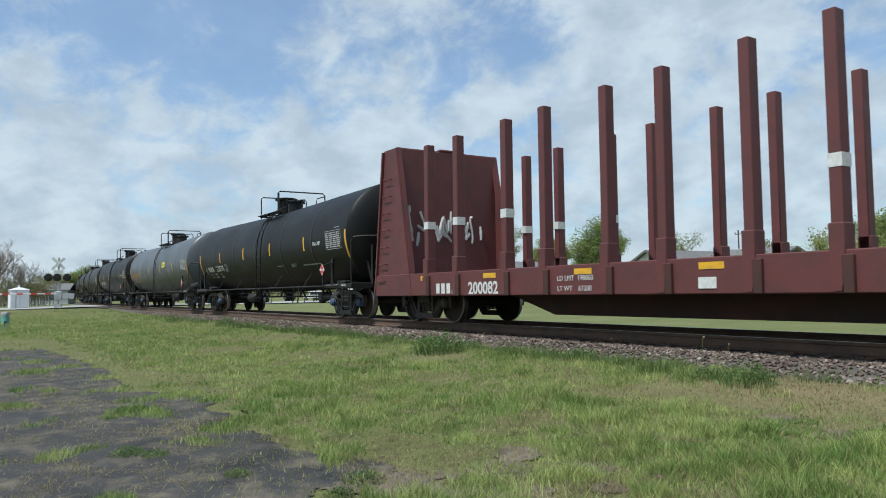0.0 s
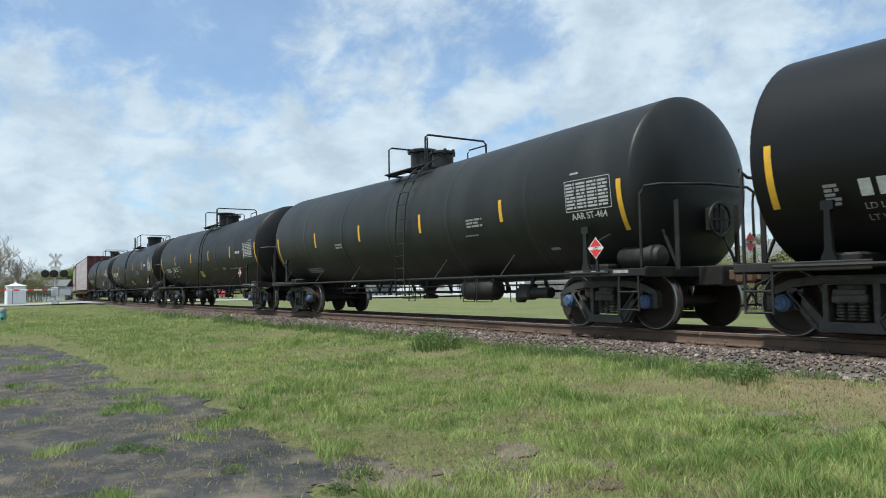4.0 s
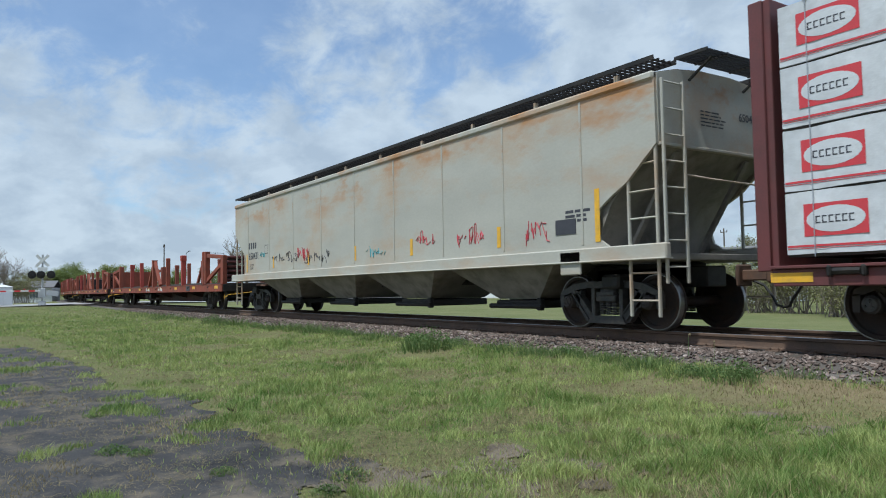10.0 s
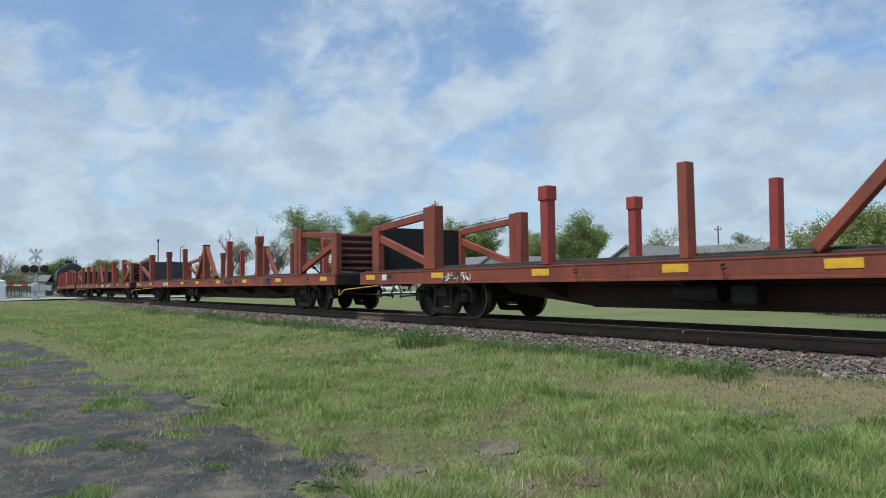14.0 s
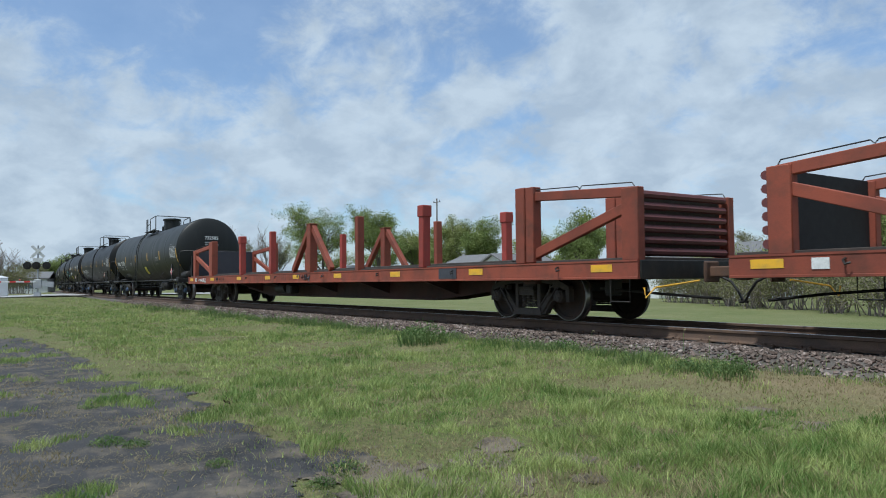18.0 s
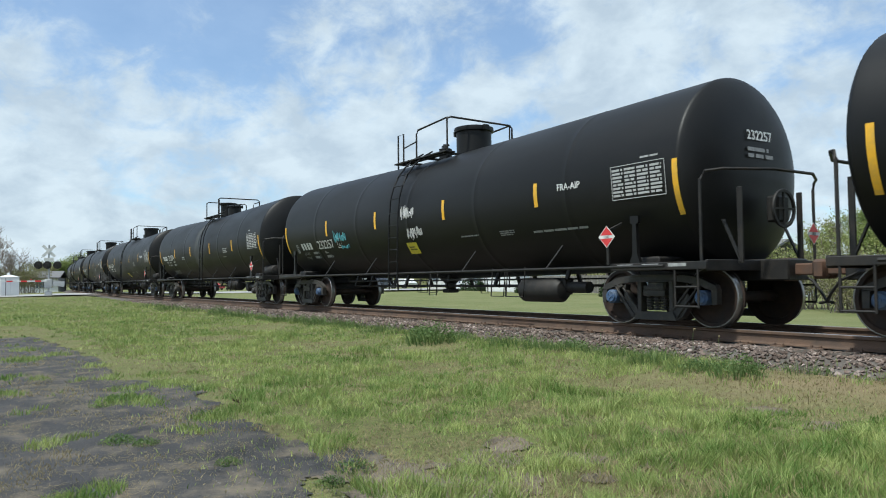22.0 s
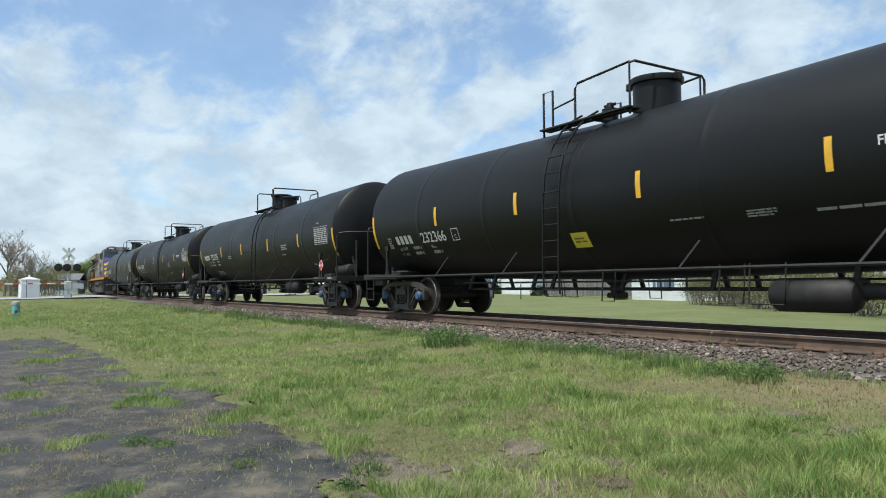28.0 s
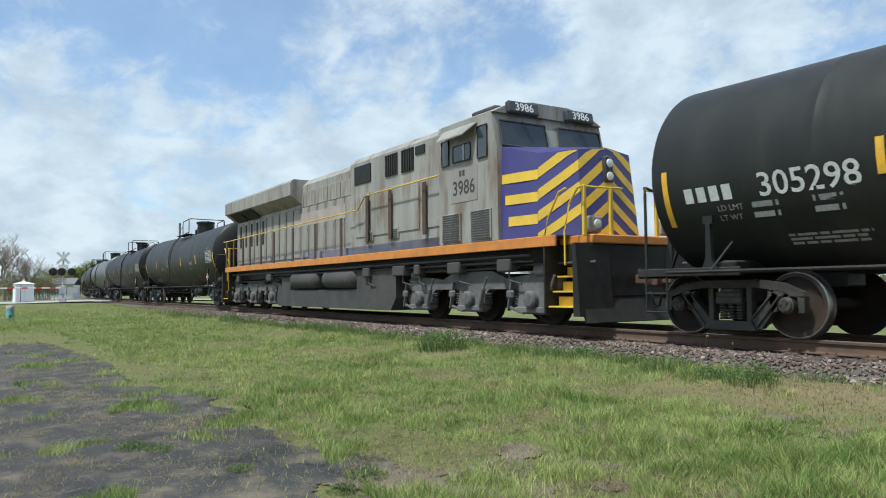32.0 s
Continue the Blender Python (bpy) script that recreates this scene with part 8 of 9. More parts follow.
def limbs(rng, height, spread, levels=3, kids=5):
    """A branching skeleton: tube paths with radii, and the twig ends."""
    tubes, ends = [], []
    r0 = height * 0.022 + 0.03

    def grow(p, d, ln, r, lev):
        pts, q = [p.copy()], p.copy()
        n = 4
        dd = d.copy()
        for i in range(n):
            dd = (dd + Vector((rng.gauss(0, 0.14), rng.gauss(0, 0.14), rng.gauss(0.05, 0.10)))).normalized()
            q = q + dd * ln / n
            pts.append(q.copy())
        tubes.append((pts, [r * (1 - 0.62 * i / n) for i in range(n + 1)]))
        if lev == 0:
            ends.append(q)
            ends.append(pts[2])
            return
        for k in range(kids if lev > 1 else kids + 1):
            i = rng.randrange(1 if lev < levels else 2, n + 1)
            a = rng.uniform(0, 6.283)
            out = Vector((math.cos(a), math.sin(a), rng.uniform(0.15, 1.0))).normalized()
            grow(pts[i], (dd * 0.55 + out).normalized(), ln * rng.uniform(0.5, 0.78), r * 0.5, lev - 1)
    grow(Vector((0, 0, -0.1)), Vector((rng.gauss(0, 0.05), rng.gauss(0, 0.05), 1)).normalized(), height * 0.62, r0, levels)
    return tubes, ends


def crown_leaves(rng, ends, size, per, radius, material, squash=0.8):
    pts = np.array([tuple(e) for e in ends])
    g = np.random.default_rng(rng.randrange(9999))
    c = np.repeat(pts, per, 0)
    c = c + np.clip(g.normal(0, 1, c.shape), -1.5, 1.5) * radius * np.array([1, 1, squash])
    m = len(c)
    u, w = g.normal(0, 1, (m, 3)), g.normal(0, 1, (m, 3))
    u /= np.linalg.norm(u, axis=1)[:, None]
    w -= (w * u).sum(1)[:, None] * u
    w /= np.linalg.norm(w, axis=1)[:, None]
    s = g.uniform(0.6, 1.3, m)[:, None] * size
    v = np.stack([c - u * s, c + w * s * 0.55, c + u * s, c - w * s * 0.55], 1)
    t = np.array([(0, 1, 2), (0, 2, 3)])[None] + (np.arange(m) * 4)[:, None, None]
    return tri_mesh("crown", v.reshape(-1, 3), t.reshape(-1, 3), material)


def tree(x, y, height, width, seed, material=None, per=16, label="", bark=None, levels=3, kids=5, leaf=0.0):
    rng = random.Random(seed)
    t = thing("tree", label or "broad tree in fresh spring leaf beyond the field", "tree", m=at(x, y, ground_z(x, y)))
    tubes, ends = limbs(rng, height, width, levels, kids)
    hi = max(e.z for e in ends)
    wd = sorted(math.hypot(e.x, e.y) for e in ends)[int(len(ends) * 0.95)]
    fz, fx = height / (hi + 0.3), width / 2 / max(wd, 0.1)
    k = Matrix.Diagonal((fx, fx, fz, 1))
    s = Shape()
    for pts, rad in tubes:
        if rad[0] < 0.012 and material is not None:
            continue
        s.tube([k @ p for p in pts], [max(r, 0.010 if material is None else 0.015) for r in rad], 4 if rad[0] < 0.08 else 6)
    part("trunk", s.mesh("trunk", bark or BARK), t, "branching trunk and limbs")
    if material is not None:
        part("crown", crown_leaves(rng, [k @ e for e in ends], leaf or (0.06 + height * 0.0065), int(per * 1.9), 0.022 * (height + width), material), t, "airy crown of small leaves", kind="stuff")
    return t


TREES = [(-118.8, 45.0, 14.6, 14.5, LEAF_A, 20), (-106.0, 48.0, 13.6, 10.0, LEAF_A, 22), (-115.3, 60.0, 10.8, 8.5, LEAF_A, 22), (-106.7, 60.0, 9.8, 8.0, LEAF_B, 22),
         (-96.9, 58.0, 11.2, 9.0, LEAF_B, 24), (-89.3, 58.0, 10.6, 9.0, LEAF_A, 24), (-86.0, 62.0, 9.0, 7.5, LEAF_B, 22), (-62.4, 50.0, 9.7, 6.3, LEAF_A, 12), (-72.0, 60.0, 8.4, 6.5, LEAF_B, 14),
         (-67.5, 60.0, 8.6, 5.5, LEAF_A, 14), (-80.0, 60.0, 8.0, 7.0, LEAF_B, 18), (-82.0, 90.0, 10.1, 10.0, LEAF_B, 8), (-62.8, 90.0, 8.3, 8.0, LEAF_C, 10), (-56.5, 90.0, 9.2, 9.0, LEAF_B, 10),
         (-50.5, 90.0, 10.3, 9.0, LEAF_C, 8), (-44.0, 80.0, 9.6, 8.0, LEAF_A, 14), (-36.0, 70.0, 9.4, 8.5, LEAF_A, 18), (-33.0, 66.0, 8.6, 8.0, LEAF_B, 16), (-27.0, 62.0, 9.2, 8.0, LEAF_A, 18),
         (-160.0, 8.0, 6.6, 9.0, LEAF_A, 26), (-172.0, 4.0, 7.0, 10.0, LEAF_A, 26), (-150.0, 1.0, 6.0, 7.0, LEAF_C, 18), (-190.0, 14.5, 8.6, 9.0, LEAF_A, 22), (-186.0, 20.0, 8.2, 9.0, LEAF_B, 20), (-196.0, 26.0, 8.4, 9.0, LEAF_A, 20),
         (-205, 40, 8, 10, LEAF_B, 16), (-170, 40, 7.0, 9, LEAF_A, 16), (-150, 62, 9.0, 10, LEAF_B, 18), (-135, 66, 8.6, 9, LEAF_A, 18), (-126, 70, 9, 9, LEAF_C, 14)]
for i, (x, y, h, w, lf, per) in enumerate(TREES):
    tree(x, y, h, w, 100 + i, lf, per * (2 if i < 11 else 1), leaf=0.06 + h * 0.0045 if i < 11 else 0.0)
for i, (x, y, h, w) in enumerate(((-105.0, -7.6, 10.2, 6.5), (-112.0, -8.2, 9.0, 6.0), (-99.0, -5.2, 7.0, 4.5), (-98.0, -6.3, 5.6, 4.0), (-185.9, 50.0, 17.6, 10.0), (-161.5, 50.0, 16.0, 8.0))):
    tree(x, y, h, w, 300 + i, None, 0, "bare tree with pale grey twigs", TWIG, 4, 4)
tree(-160.5, 52.0, 13.0, 8.0, 310, LEAF_C, 5, "tree with sparse new leaves", None, 3, 5)
tree(-184.0, 52.0, 14.0, 9.0, 311, LEAF_C, 5, "tree with sparse new leaves", None, 3, 5)


def scrub(x, y, h, w, seed, material=None, per=10):
    rng = random.Random(seed)
    t = thing("scrub_bush", "tangled brown-green brush with sparse new leaves", "bush", "brush at the field's edge", at(x, y, ground_z(x, y)))
    s, ends = Shape(), []
    for k in range(16):
        a, r = rng.uniform(0, 6.283), rng.uniform(0, w * 0.3)
        p = Vector((r * math.cos(a), r * math.sin(a), -0.05))
        q = p + Vector((rng.gauss(0, w * 0.16), rng.gauss(0, w * 0.16), h * rng.uniform(0.6, 1.0)))
        mid = p.lerp(q, 0.5) + Vector((rng.gauss(0, 0.15), rng.gauss(0, 0.15), 0))
        s.tube([p, mid, q], [0.03, 0.02, 0.008], 4)
        for j in range(5):
            b = p.lerp(q, rng.uniform(0.3, 1))
            e = b + Vector((rng.gauss(0, 0.35), rng.gauss(0, 0.35), rng.uniform(0.1, 0.5)))
            s.tube([b, e], [0.012, 0.005], 3)
            ends.append(e)
    part("thicket", s.mesh("thicket", TWIG), t, kind="stuff")
    part("crown", crown_leaves(rng, ends, 0.036 + 0.008 * h, int(per * 2.2), 0.30, material or LEAF_C), t, "sparse small leaves", kind="stuff")


rng = random.Random(77)
for k in range(16):
    u = k / 15
    scrub(-30 + 19 * u + rng.uniform(-0.6, 0.6), 27.5 - 11 * u + rng.uniform(-0.8, 0.8), 1.9 + rng.uniform(-0.4, 0.7), 2.6, 400 + k, None, 12)
for k in range(8):
    u = k / 7
    scrub(-33 + 18 * u + rng.uniform(-0.6, 0.6), 33 - 8 * u + rng.uniform(-0.8, 0.8), 3.2 + rng.uniform(-0.5, 0.8), 3.4, 430 + k, LEAF_B, 12)
for k, (x, y) in enumerate(((-101, -5.6), (-103, -6.8), (-97, -4.4), (-99, -7.4), (-106, -4.0), (-108, -2.5))):
    scrub(x, y, 3.0 + 0.3 * (k % 3), 3.4, 450 + k, LEAF_C, 16)

SIDING = mat("white_house_siding", (0.70, 0.71, 0.71), 0.6, other=(0.62, 0.63, 0.63), scale=2, amount=0.6, bump=0.05)
ROOFING = mat("grey_shingles", (0.17, 0.165, 0.165), 0.9, other=(0.12, 0.12, 0.12), scale=3, amount=0.8, bump=0.4)
FENCEWOOD = mat("weathered_grey_fence", (0.20, 0.185, 0.17), 0.9, other=(0.14, 0.13, 0.12), scale=4, amount=0.9, stretch=(1, 1, 0.2), rand=0.2)
PANE = mat("house_window_pane", (0.10, 0.14, 0.18), 0.08, spec=0.8, bump=0, fine_amount=0)
SHUTTER = mat("blue_grey_shutter", (0.12, 0.16, 0.20), 0.7)


def house(x, y, w, d, h, rise, windows, label, gable_front=False, door=None, turn=0):
    """A small house; local x along its front, which faces -y."""
    t = thing("house", label, "house", m=at(x, y, ground_z(x, y) - 0.05, 0, 0, turn))
    part("wall", Shape().box((0, d / 2, h / 2), (w, d, h), 0.02).mesh("wall", SIDING), t, "white clapboard walls")
    for k in range(int(h / 0.2)):
        part("clapboard", shared("clapboard_%.1f" % w, SIDING, lambda s: s.box((0, -0.012, 0), (w + 0.02, 0.03, 0.16), 0.006)), t, m=at(0, 0, 0.1 + 0.2 * k))
    r = Shape()
    if gable_front:
        r.prism([(-w / 2 - 0.3, h - 0.05), (0, h + rise), (w / 2 + 0.3, h - 0.05), (w / 2 + 0.3, h + 0.1), (0, h + rise + 0.16), (-w / 2 - 0.3, h + 0.1)], -0.35, d + 0.3)
        part("gable", Shape().prism([(-w / 2, h), (0, h + rise), (w / 2, h)], 0.0, 0.12).mesh("gable", SIDING), t)
    else:
        r.prism([(-0.4, h - 0.05), (d / 2, h + rise), (d + 0.4, h - 0.05), (d + 0.4, h + 0.1), (d / 2, h + rise + 0.16), (-0.4, h + 0.1)], -w / 2 - 0.3, w / 2 + 0.3, pose(0, 0, 0, 0, 0, 90) @ Matrix.Diagonal((1, -1, 1, 1)))
    part("roof", r.mesh("roof", ROOFING), t, "grey shingle roof")
    for wx, wz, ww, wh in windows:
        f = part("window", Shape().box((wx, -0.04, wz), (ww + 0.14, 0.06, wh + 0.14), 0.01).mesh("window", SIDING), t, "white-framed window with blue-grey shutters")
        for sx in (-0.25, 0.25):
            part("pane", Shape().box((wx + sx * ww, -0.075, wz), (ww * 0.46, 0.01, wh)).mesh("pane", PANE), f)
        for sx in (-1, 1):
            part("shutter", Shape().box((wx + sx * (ww / 2 + 0.24), -0.05, wz), (0.28, 0.04, wh + 0.1), 0.01).mesh("shutter", SHUTTER), f)
    if door:
        dx, dw, dh = door
        dd = part("garage_door", Shape().box((dx, -0.05, dh / 2), (dw, 0.06, dh), 0.01).mesh("garage_door", SIDING), t, "white panelled door")
        for k in range(4):
            part("door_panel", shared("door_panel_%.1f" % dw, SIDING, lambda s: s.box((0, -0.09, 0), (dw - 0.1, 0.02, 0.42), 0.01)), dd, m=at(dx, 0, 0.3 + 0.52 * k))
    return t


house(-38.2, 33.0, 5.2, 8, 2.6, 1.5, [(0.6, 1.35, 1.3, 1.0)], "small white gabled house with shuttered windows", True)
house(-32.6, 34.5, 6.2, 7, 2.6, 1.4, [(-1.0, 1.4, 1.0, 0.9)], "white single-storey house wing with a grey roof")
house(-56.0, 33.5, 5.2, 6, 2.5, 1.2, [], "small white garage with a panelled door", True, (0, 4.0, 2.1))
house(-104, 58, 9, 8, 3.4, 2.6, [(-2, 1.6, 1.0, 1.0), (2, 1.6, 1.0, 1.0)], "far house with a pale grey roof")
house(-66.5, 36.5, 7, 7, 2.6, 1.4, [(-1.8, 1.4, 1.0, 1.0), (1.5, 1.4, 1.2, 1.0)], "white bungalow behind shrubs")
house(-131, -0.4, 5.6, 7, 2.5, 1.0, [(0.5, 1.4, 0.9, 0.9)], "white house with a low grey roof", False, None, 75)
house(-120, 47, 9, 8, 2.8, 1.6, [(-2, 1.5, 1.0, 1.0), (2.2, 1.5, 1.2, 1.0)], "white house by the far road")


def fence(x0, y0, x1, y1, h, label):
    t = thing("fence", label, "fence", m=at(x0, y0, ground_z(x0, y0)))
    n = int(math.hypot(x1 - x0, y1 - y0) / 0.19)
    me = shared("fence_board", FENCEWOOD, lambda s: s.box((0, 0, h / 2), (0.16, 0.03, h), 0.006))
    a = math.degrees(math.atan2(y1 - y0, x1 - x0))
    for i in range(n):
        part("board", me, t, m=at((x1 - x0) * i / n, (y1 - y0) * i / n, 0.02 * math.sin(i * 3.3), 0, 0, a))
    for z in (0.3, h - 0.3):
        part("fence_rail", Shape().bar((0, 0.05, z), (x1 - x0, y1 - y0 + 0.05, z), 0.05, 0.09).mesh("fence_rail", FENCEWOOD), t)


fence(-53.0, 34.5, -41.0, 33.8, 1.5, "weathered grey board fence between the houses")
LEAF_D = leafy("dark_evergreen", (0.022, 0.045, 0.016), (0.045, 0.075, 0.025))


def shrub(x, y, h, w, seed, label):
    rng = random.Random(seed)
    t = thing("shrub", label, "shrub", m=at(x, y, ground_z(x, y)))
    ends = []
    s = Shape()
    for k in range(60):
        z = h * (1 - math.sqrt(rng.random())) * 0.95
        r = w / 2 * (1 - z / h) ** 0.6 * rng.uniform(0.5, 1)
        a = rng.uniform(0, 6.283)
        e = Vector((r * math.cos(a), r * math.sin(a), z))
        ends.append(e)
        s.tube([(0, 0, max(z - 0.2, 0)), e], [0.02, 0.006], 3)
    part("thicket", s.mesh("thicket", BARK), t, kind="stuff")
    part("foliage", crown_leaves(rng, ends, 0.06, 26, 0.11, LEAF_D), t, "dense dark foliage", kind="stuff")


shrub(-40.6, 31.6, 1.2, 0.9, 1, "small dark cone-shaped evergreen by the house")
shrub(-52.2, 33.0, 1.0, 1.8, 2, "low clipped dark shrub by the garage")
shrub(-59.5, 33.6, 1.5, 1.8, 3, "round dark shrub by the house")
shrub(-61.3, 34.2, 1.6, 2.0, 4, "round dark shrub by the house")
shrub(-63.5, 34.5, 1.3, 1.6, 5, "round dark shrub by the house")

WOODPOLE = mat("grey_utility_pole", (0.12, 0.10, 0.085), 0.9, other=(0.08, 0.07, 0.06), scale=3, stretch=(1, 1, 0.1))


def utility_pole(x, y, h, arm):
    t = thing("utility_pole", "tall wooden utility pole with a cross-arm", "utility pole", m=at(x, y, ground_z(x, y)))
    part("pole", Shape().tube([(0, 0, -0.2), (0, 0, h)], [0.16, 0.10], 8).mesh("pole", WOODPOLE), t)
    part("cross_arm", Shape().box((0, 0, h - 0.6), (arm, 0.12, 0.12), 0.01).mesh("cross_arm", WOODPOLE), t)
    for k in (-0.45, 0, 0.45):
        part("insulator", shared("insulator", STEEL, lambda s: s.lathe([(0, 0.05), (0.2, 0.06), (0.3, 0.03)], 8, pose(0, 0, 0, 0, -90))), t, m=at(k * arm, 0, h - 0.55))


utility_pole(-98.3, 55.0, 14.6, 1.9)
utility_pole(-150.0, 23.7, 11.0, 1.4)
utility_pole(-69.0, 88.0, 9.5, 1.2)
lamp_post = thing("street_lamp", "far street lamp with a long arm", "street lamp", m=at(-166, 32, ground_z(-166, 32)))
part("post", Shape().tube([(0, 0, 0), (0, 0, 9.5), (0.3, 0, 10.1), (2.6, 0, 10.4)], 0.08, 6).mesh("post", STEEL), lamp_post)
part("lamp_head", Shape().box((2.8, 0, 10.4), (0.7, 0.3, 0.14), 0.04).mesh("lamp_head", STEEL), lamp_post)

# ---- parked vehicles far across the field ----
RUBBER = mat("tyre_rubber", (0.02, 0.02, 0.02), 0.85)
CARGLASS = mat("car_window_glass", (0.03, 0.035, 0.04), 0.08, spec=0.8, bump=0, fine_amount=0)


def parked_car(x, y, turn, paint, profile, label, length):
    t = thing("parked_car", label, "car", "cars parked across the field", at(x, y, ground_z(x, y) + 0.02, 0, 0, turn))
    part("body", Shape().prism(profile, -0.85, 0.85).mesh("body", paint), t)
    top = [p for p in profile if p[1] > 1.0]
    xs_ = [p[0] for p in top]
    part("side_window", Shape().box(((min(xs_) + max(xs_)) / 2, -0.86, 1.18), ((max(xs_) - min(xs_)) * 0.8, 0.02, 0.32), 0.005).mesh("side_window", CARGLASS), t, "dark side windows")
    for wx in (-length * 0.31, length * 0.31):
        for wy in (-0.8, 0.8):
            w = part("wheel", shared("car_tyre", RUBBER, lambda s: s.lathe([(-0.1, 0.2), (-0.1, 0.31), (0.1, 0.31), (0.1, 0.2)], 16, pose(0, 0, 0, 0, 0, 90))), t, m=at(wx, wy, 0.31))
            part("rim", shared("car_rim", TREAD, lambda s: s.lathe([(-0.11, 0.02), (-0.11, 0.2), (0.11, 0.2), (0.11, 0.02)], 12, pose(0, 0, 0, 0, 0, 90))), w)
    for sx in (-1, 1):
        part("lamp", shared("car_lamp", LAMP, lambda s: s.box((0, 0, 0), (0.05, 0.28, 0.14), 0.02)), t, m=at(sx * length * 0.495, -0.6, 0.72))


SEDAN = [(-2.2, 0.35), (-2.25, 0.8), (-1.7, 0.92), (-1.1, 1.38), (0.4, 1.42), (1.1, 0.95), (2.1, 0.82), (2.2, 0.35)]
PICKUP = [(-2.7, 0.45), (-2.7, 1.0), (-0.7, 1.02), (-0.55, 1.72), (0.7, 1.74), (1.2, 1.12), (2.6, 1.02), (2.7, 0.45)]
VAN = [(-2.4, 0.4), (-2.45, 1.9), (-2.2, 2.0), (1.0, 2.0), (1.7, 1.15), (2.4, 0.95), (2.45, 0.4)]
P_RED, P_WHITE, P_GREY, P_DARK = (mat(n, c, 0.3, bump=0.0) for n, c in (("red_car_paint", (0.45, 0.03, 0.03)), ("white_car_paint", (0.75, 0.75, 0.75)), ("grey_car_paint", (0.35, 0.36, 0.38)), ("dark_car_paint", (0.05, 0.06, 0.08))))
for x, y, tr, pt, pr, lb, ln in ((-152, 33, 30, P_RED, SEDAN, "red sedan parked across the field", 4.4), (-122, 41, 10, P_WHITE, PICKUP, "white pickup parked across the field", 5.4), (-114, 42, 190, P_GREY, SEDAN, "grey sedan parked across the field", 4.4),
                                 (-108, 42, 15, P_WHITE, VAN, "white van parked across the field", 4.9), (-98, 43, 8, P_DARK, PICKUP, "dark pickup parked across the field", 5.4), (-92, 43.5, 185, P_WHITE, SEDAN, "white sedan parked across the field", 4.4)):
    parked_car(x, y, tr, pt, pr, lb, ln)

# ---- road crossing with its signal ----
CONCRETE = mat("pale_road_surface", (0.36, 0.35, 0.335), 0.9, other=(0.28, 0.275, 0.265), scale=1.2, amount=0.8, fine=40, fine_amount=0.15, bump=0.2)


def road_z(x, y):
    d = abs(y - track_y(x))
    return -0.03 - 0.09 * smooth(2.0, 9, d)


road = tagged(new("road", sheet("road", axis_steps([(-76, -64, 2)]), axis_steps([(-90, -20, 10), (-20, 20, 1), (20, 120, 10)]), road_z, CONCRETE, lambda x, y: abs(y - track_y(x)) > 1.7)), "pale worn road that crosses the track", "road", kind="structure")
sil = mat("silver_signal_paint", (0.42, 0.43, 0.44), 0.5, other=(0.34, 0.35, 0.36), scale=4)
REDLENS = mat("red_signal_lens", (0.30, 0.02, 0.02), 0.2, bump=0)


def crossing_signal(x, y, face):
    t = thing("crossing_signal", "railway crossing signal with crossbuck, lamps and lowered gate", "crossing signal", m=at(x, y, ground_z(x, y), 0, 0, face))
    part("mast", Shape().tube([(0, 0, 0), (0, 0, 4.1)], 0.07, 10).mesh("mast", sil), t)
    part("base", Shape().box((0, 0, 0.15), (0.5, 0.5, 0.5), 0.05).mesh("base", sil), t)
    for s_ in (-1, 1):
        part("crossbuck_board", Shape().box((0, -0.09, 3.62), (1.25, 0.02, 0.22), 0.004, pose(0, 0, 0, 0, s_ * 45)).mesh("crossbuck_board", WHITE), t, "white crossbuck board", at(0, 0.012 * s_))
    part("track_sign", Shape().box((0, -0.10, 2.95), (0.7, 0.02, 0.28), 0.004).mesh("track_sign", WHITE), t, "small white sign plate")
    part("lamp_arm", Shape().tube([(-0.75, -0.05, 2.5), (0.75, -0.05, 2.5)], 0.035, 6).mesh("lamp_arm", sil), t)
    for x_ in (-0.72, -0.10, 0.62):
        lm = part("lamp", shared("signal_lamp", STEEL, lambda s: (s.lathe([(-0.02, 0.30), (0.0, 0.31), (0.02, 0.30)], 20, pose(0, 0, 0, 0, 0, 90)), s.lathe([(-0.1, 0.10), (0.30, 0.13), (0.31, 0.12)], 16, pose(0, 0, 0, 0, 0, -90)))), t, "black round lamp target", at(x_, -0.12, 2.5))
        part("lens", shared("signal_lens", REDLENS, lambda s: s.lathe([(-0.01, 0.09), (0.01, 0.09)], 14, pose(0, 0, 0, 0, 0, 90))), lm, m=at(0, -0.05, 0))
    part("gate_box", Shape().box((0, -0.05, 1.05), (0.55, 0.5, 0.7), 0.04).mesh("gate_box", sil), t, "grey gate mechanism")
    for k in range(2):
        part("counterweight", shared("counterweight", sil, lambda s: s.prism([(0.3, 0.9), (1.1, 0.75), (1.15, 1.2), (0.35, 1.25)], -0.03, 0.03)), t, m=at(0, -0.34 if k == 0 else 0.30))
    gate = part("gate_arm", Shape().box((-3.2, -0.36, 1.22), (6.2, 0.04, 0.11), 0.01).mesh("gate_arm", WHITE), t, "lowered red and white gate arm")
    for k in range(6):
        part("red_stripe", shared("gate_stripe", RED, lambda s: s.box((0, -0.36, 1.22), (0.42, 0.046, 0.114))), gate, m=at(-0.7 - k * 0.98))
    for k in range(3):
        part("gate_lamp", shared("gate_lamp", RED, lambda s: s.box((0, -0.36, 1.34), (0.1, 0.1, 0.14), 0.03)), gate, m=at(-1.2 - 2.2 * k))


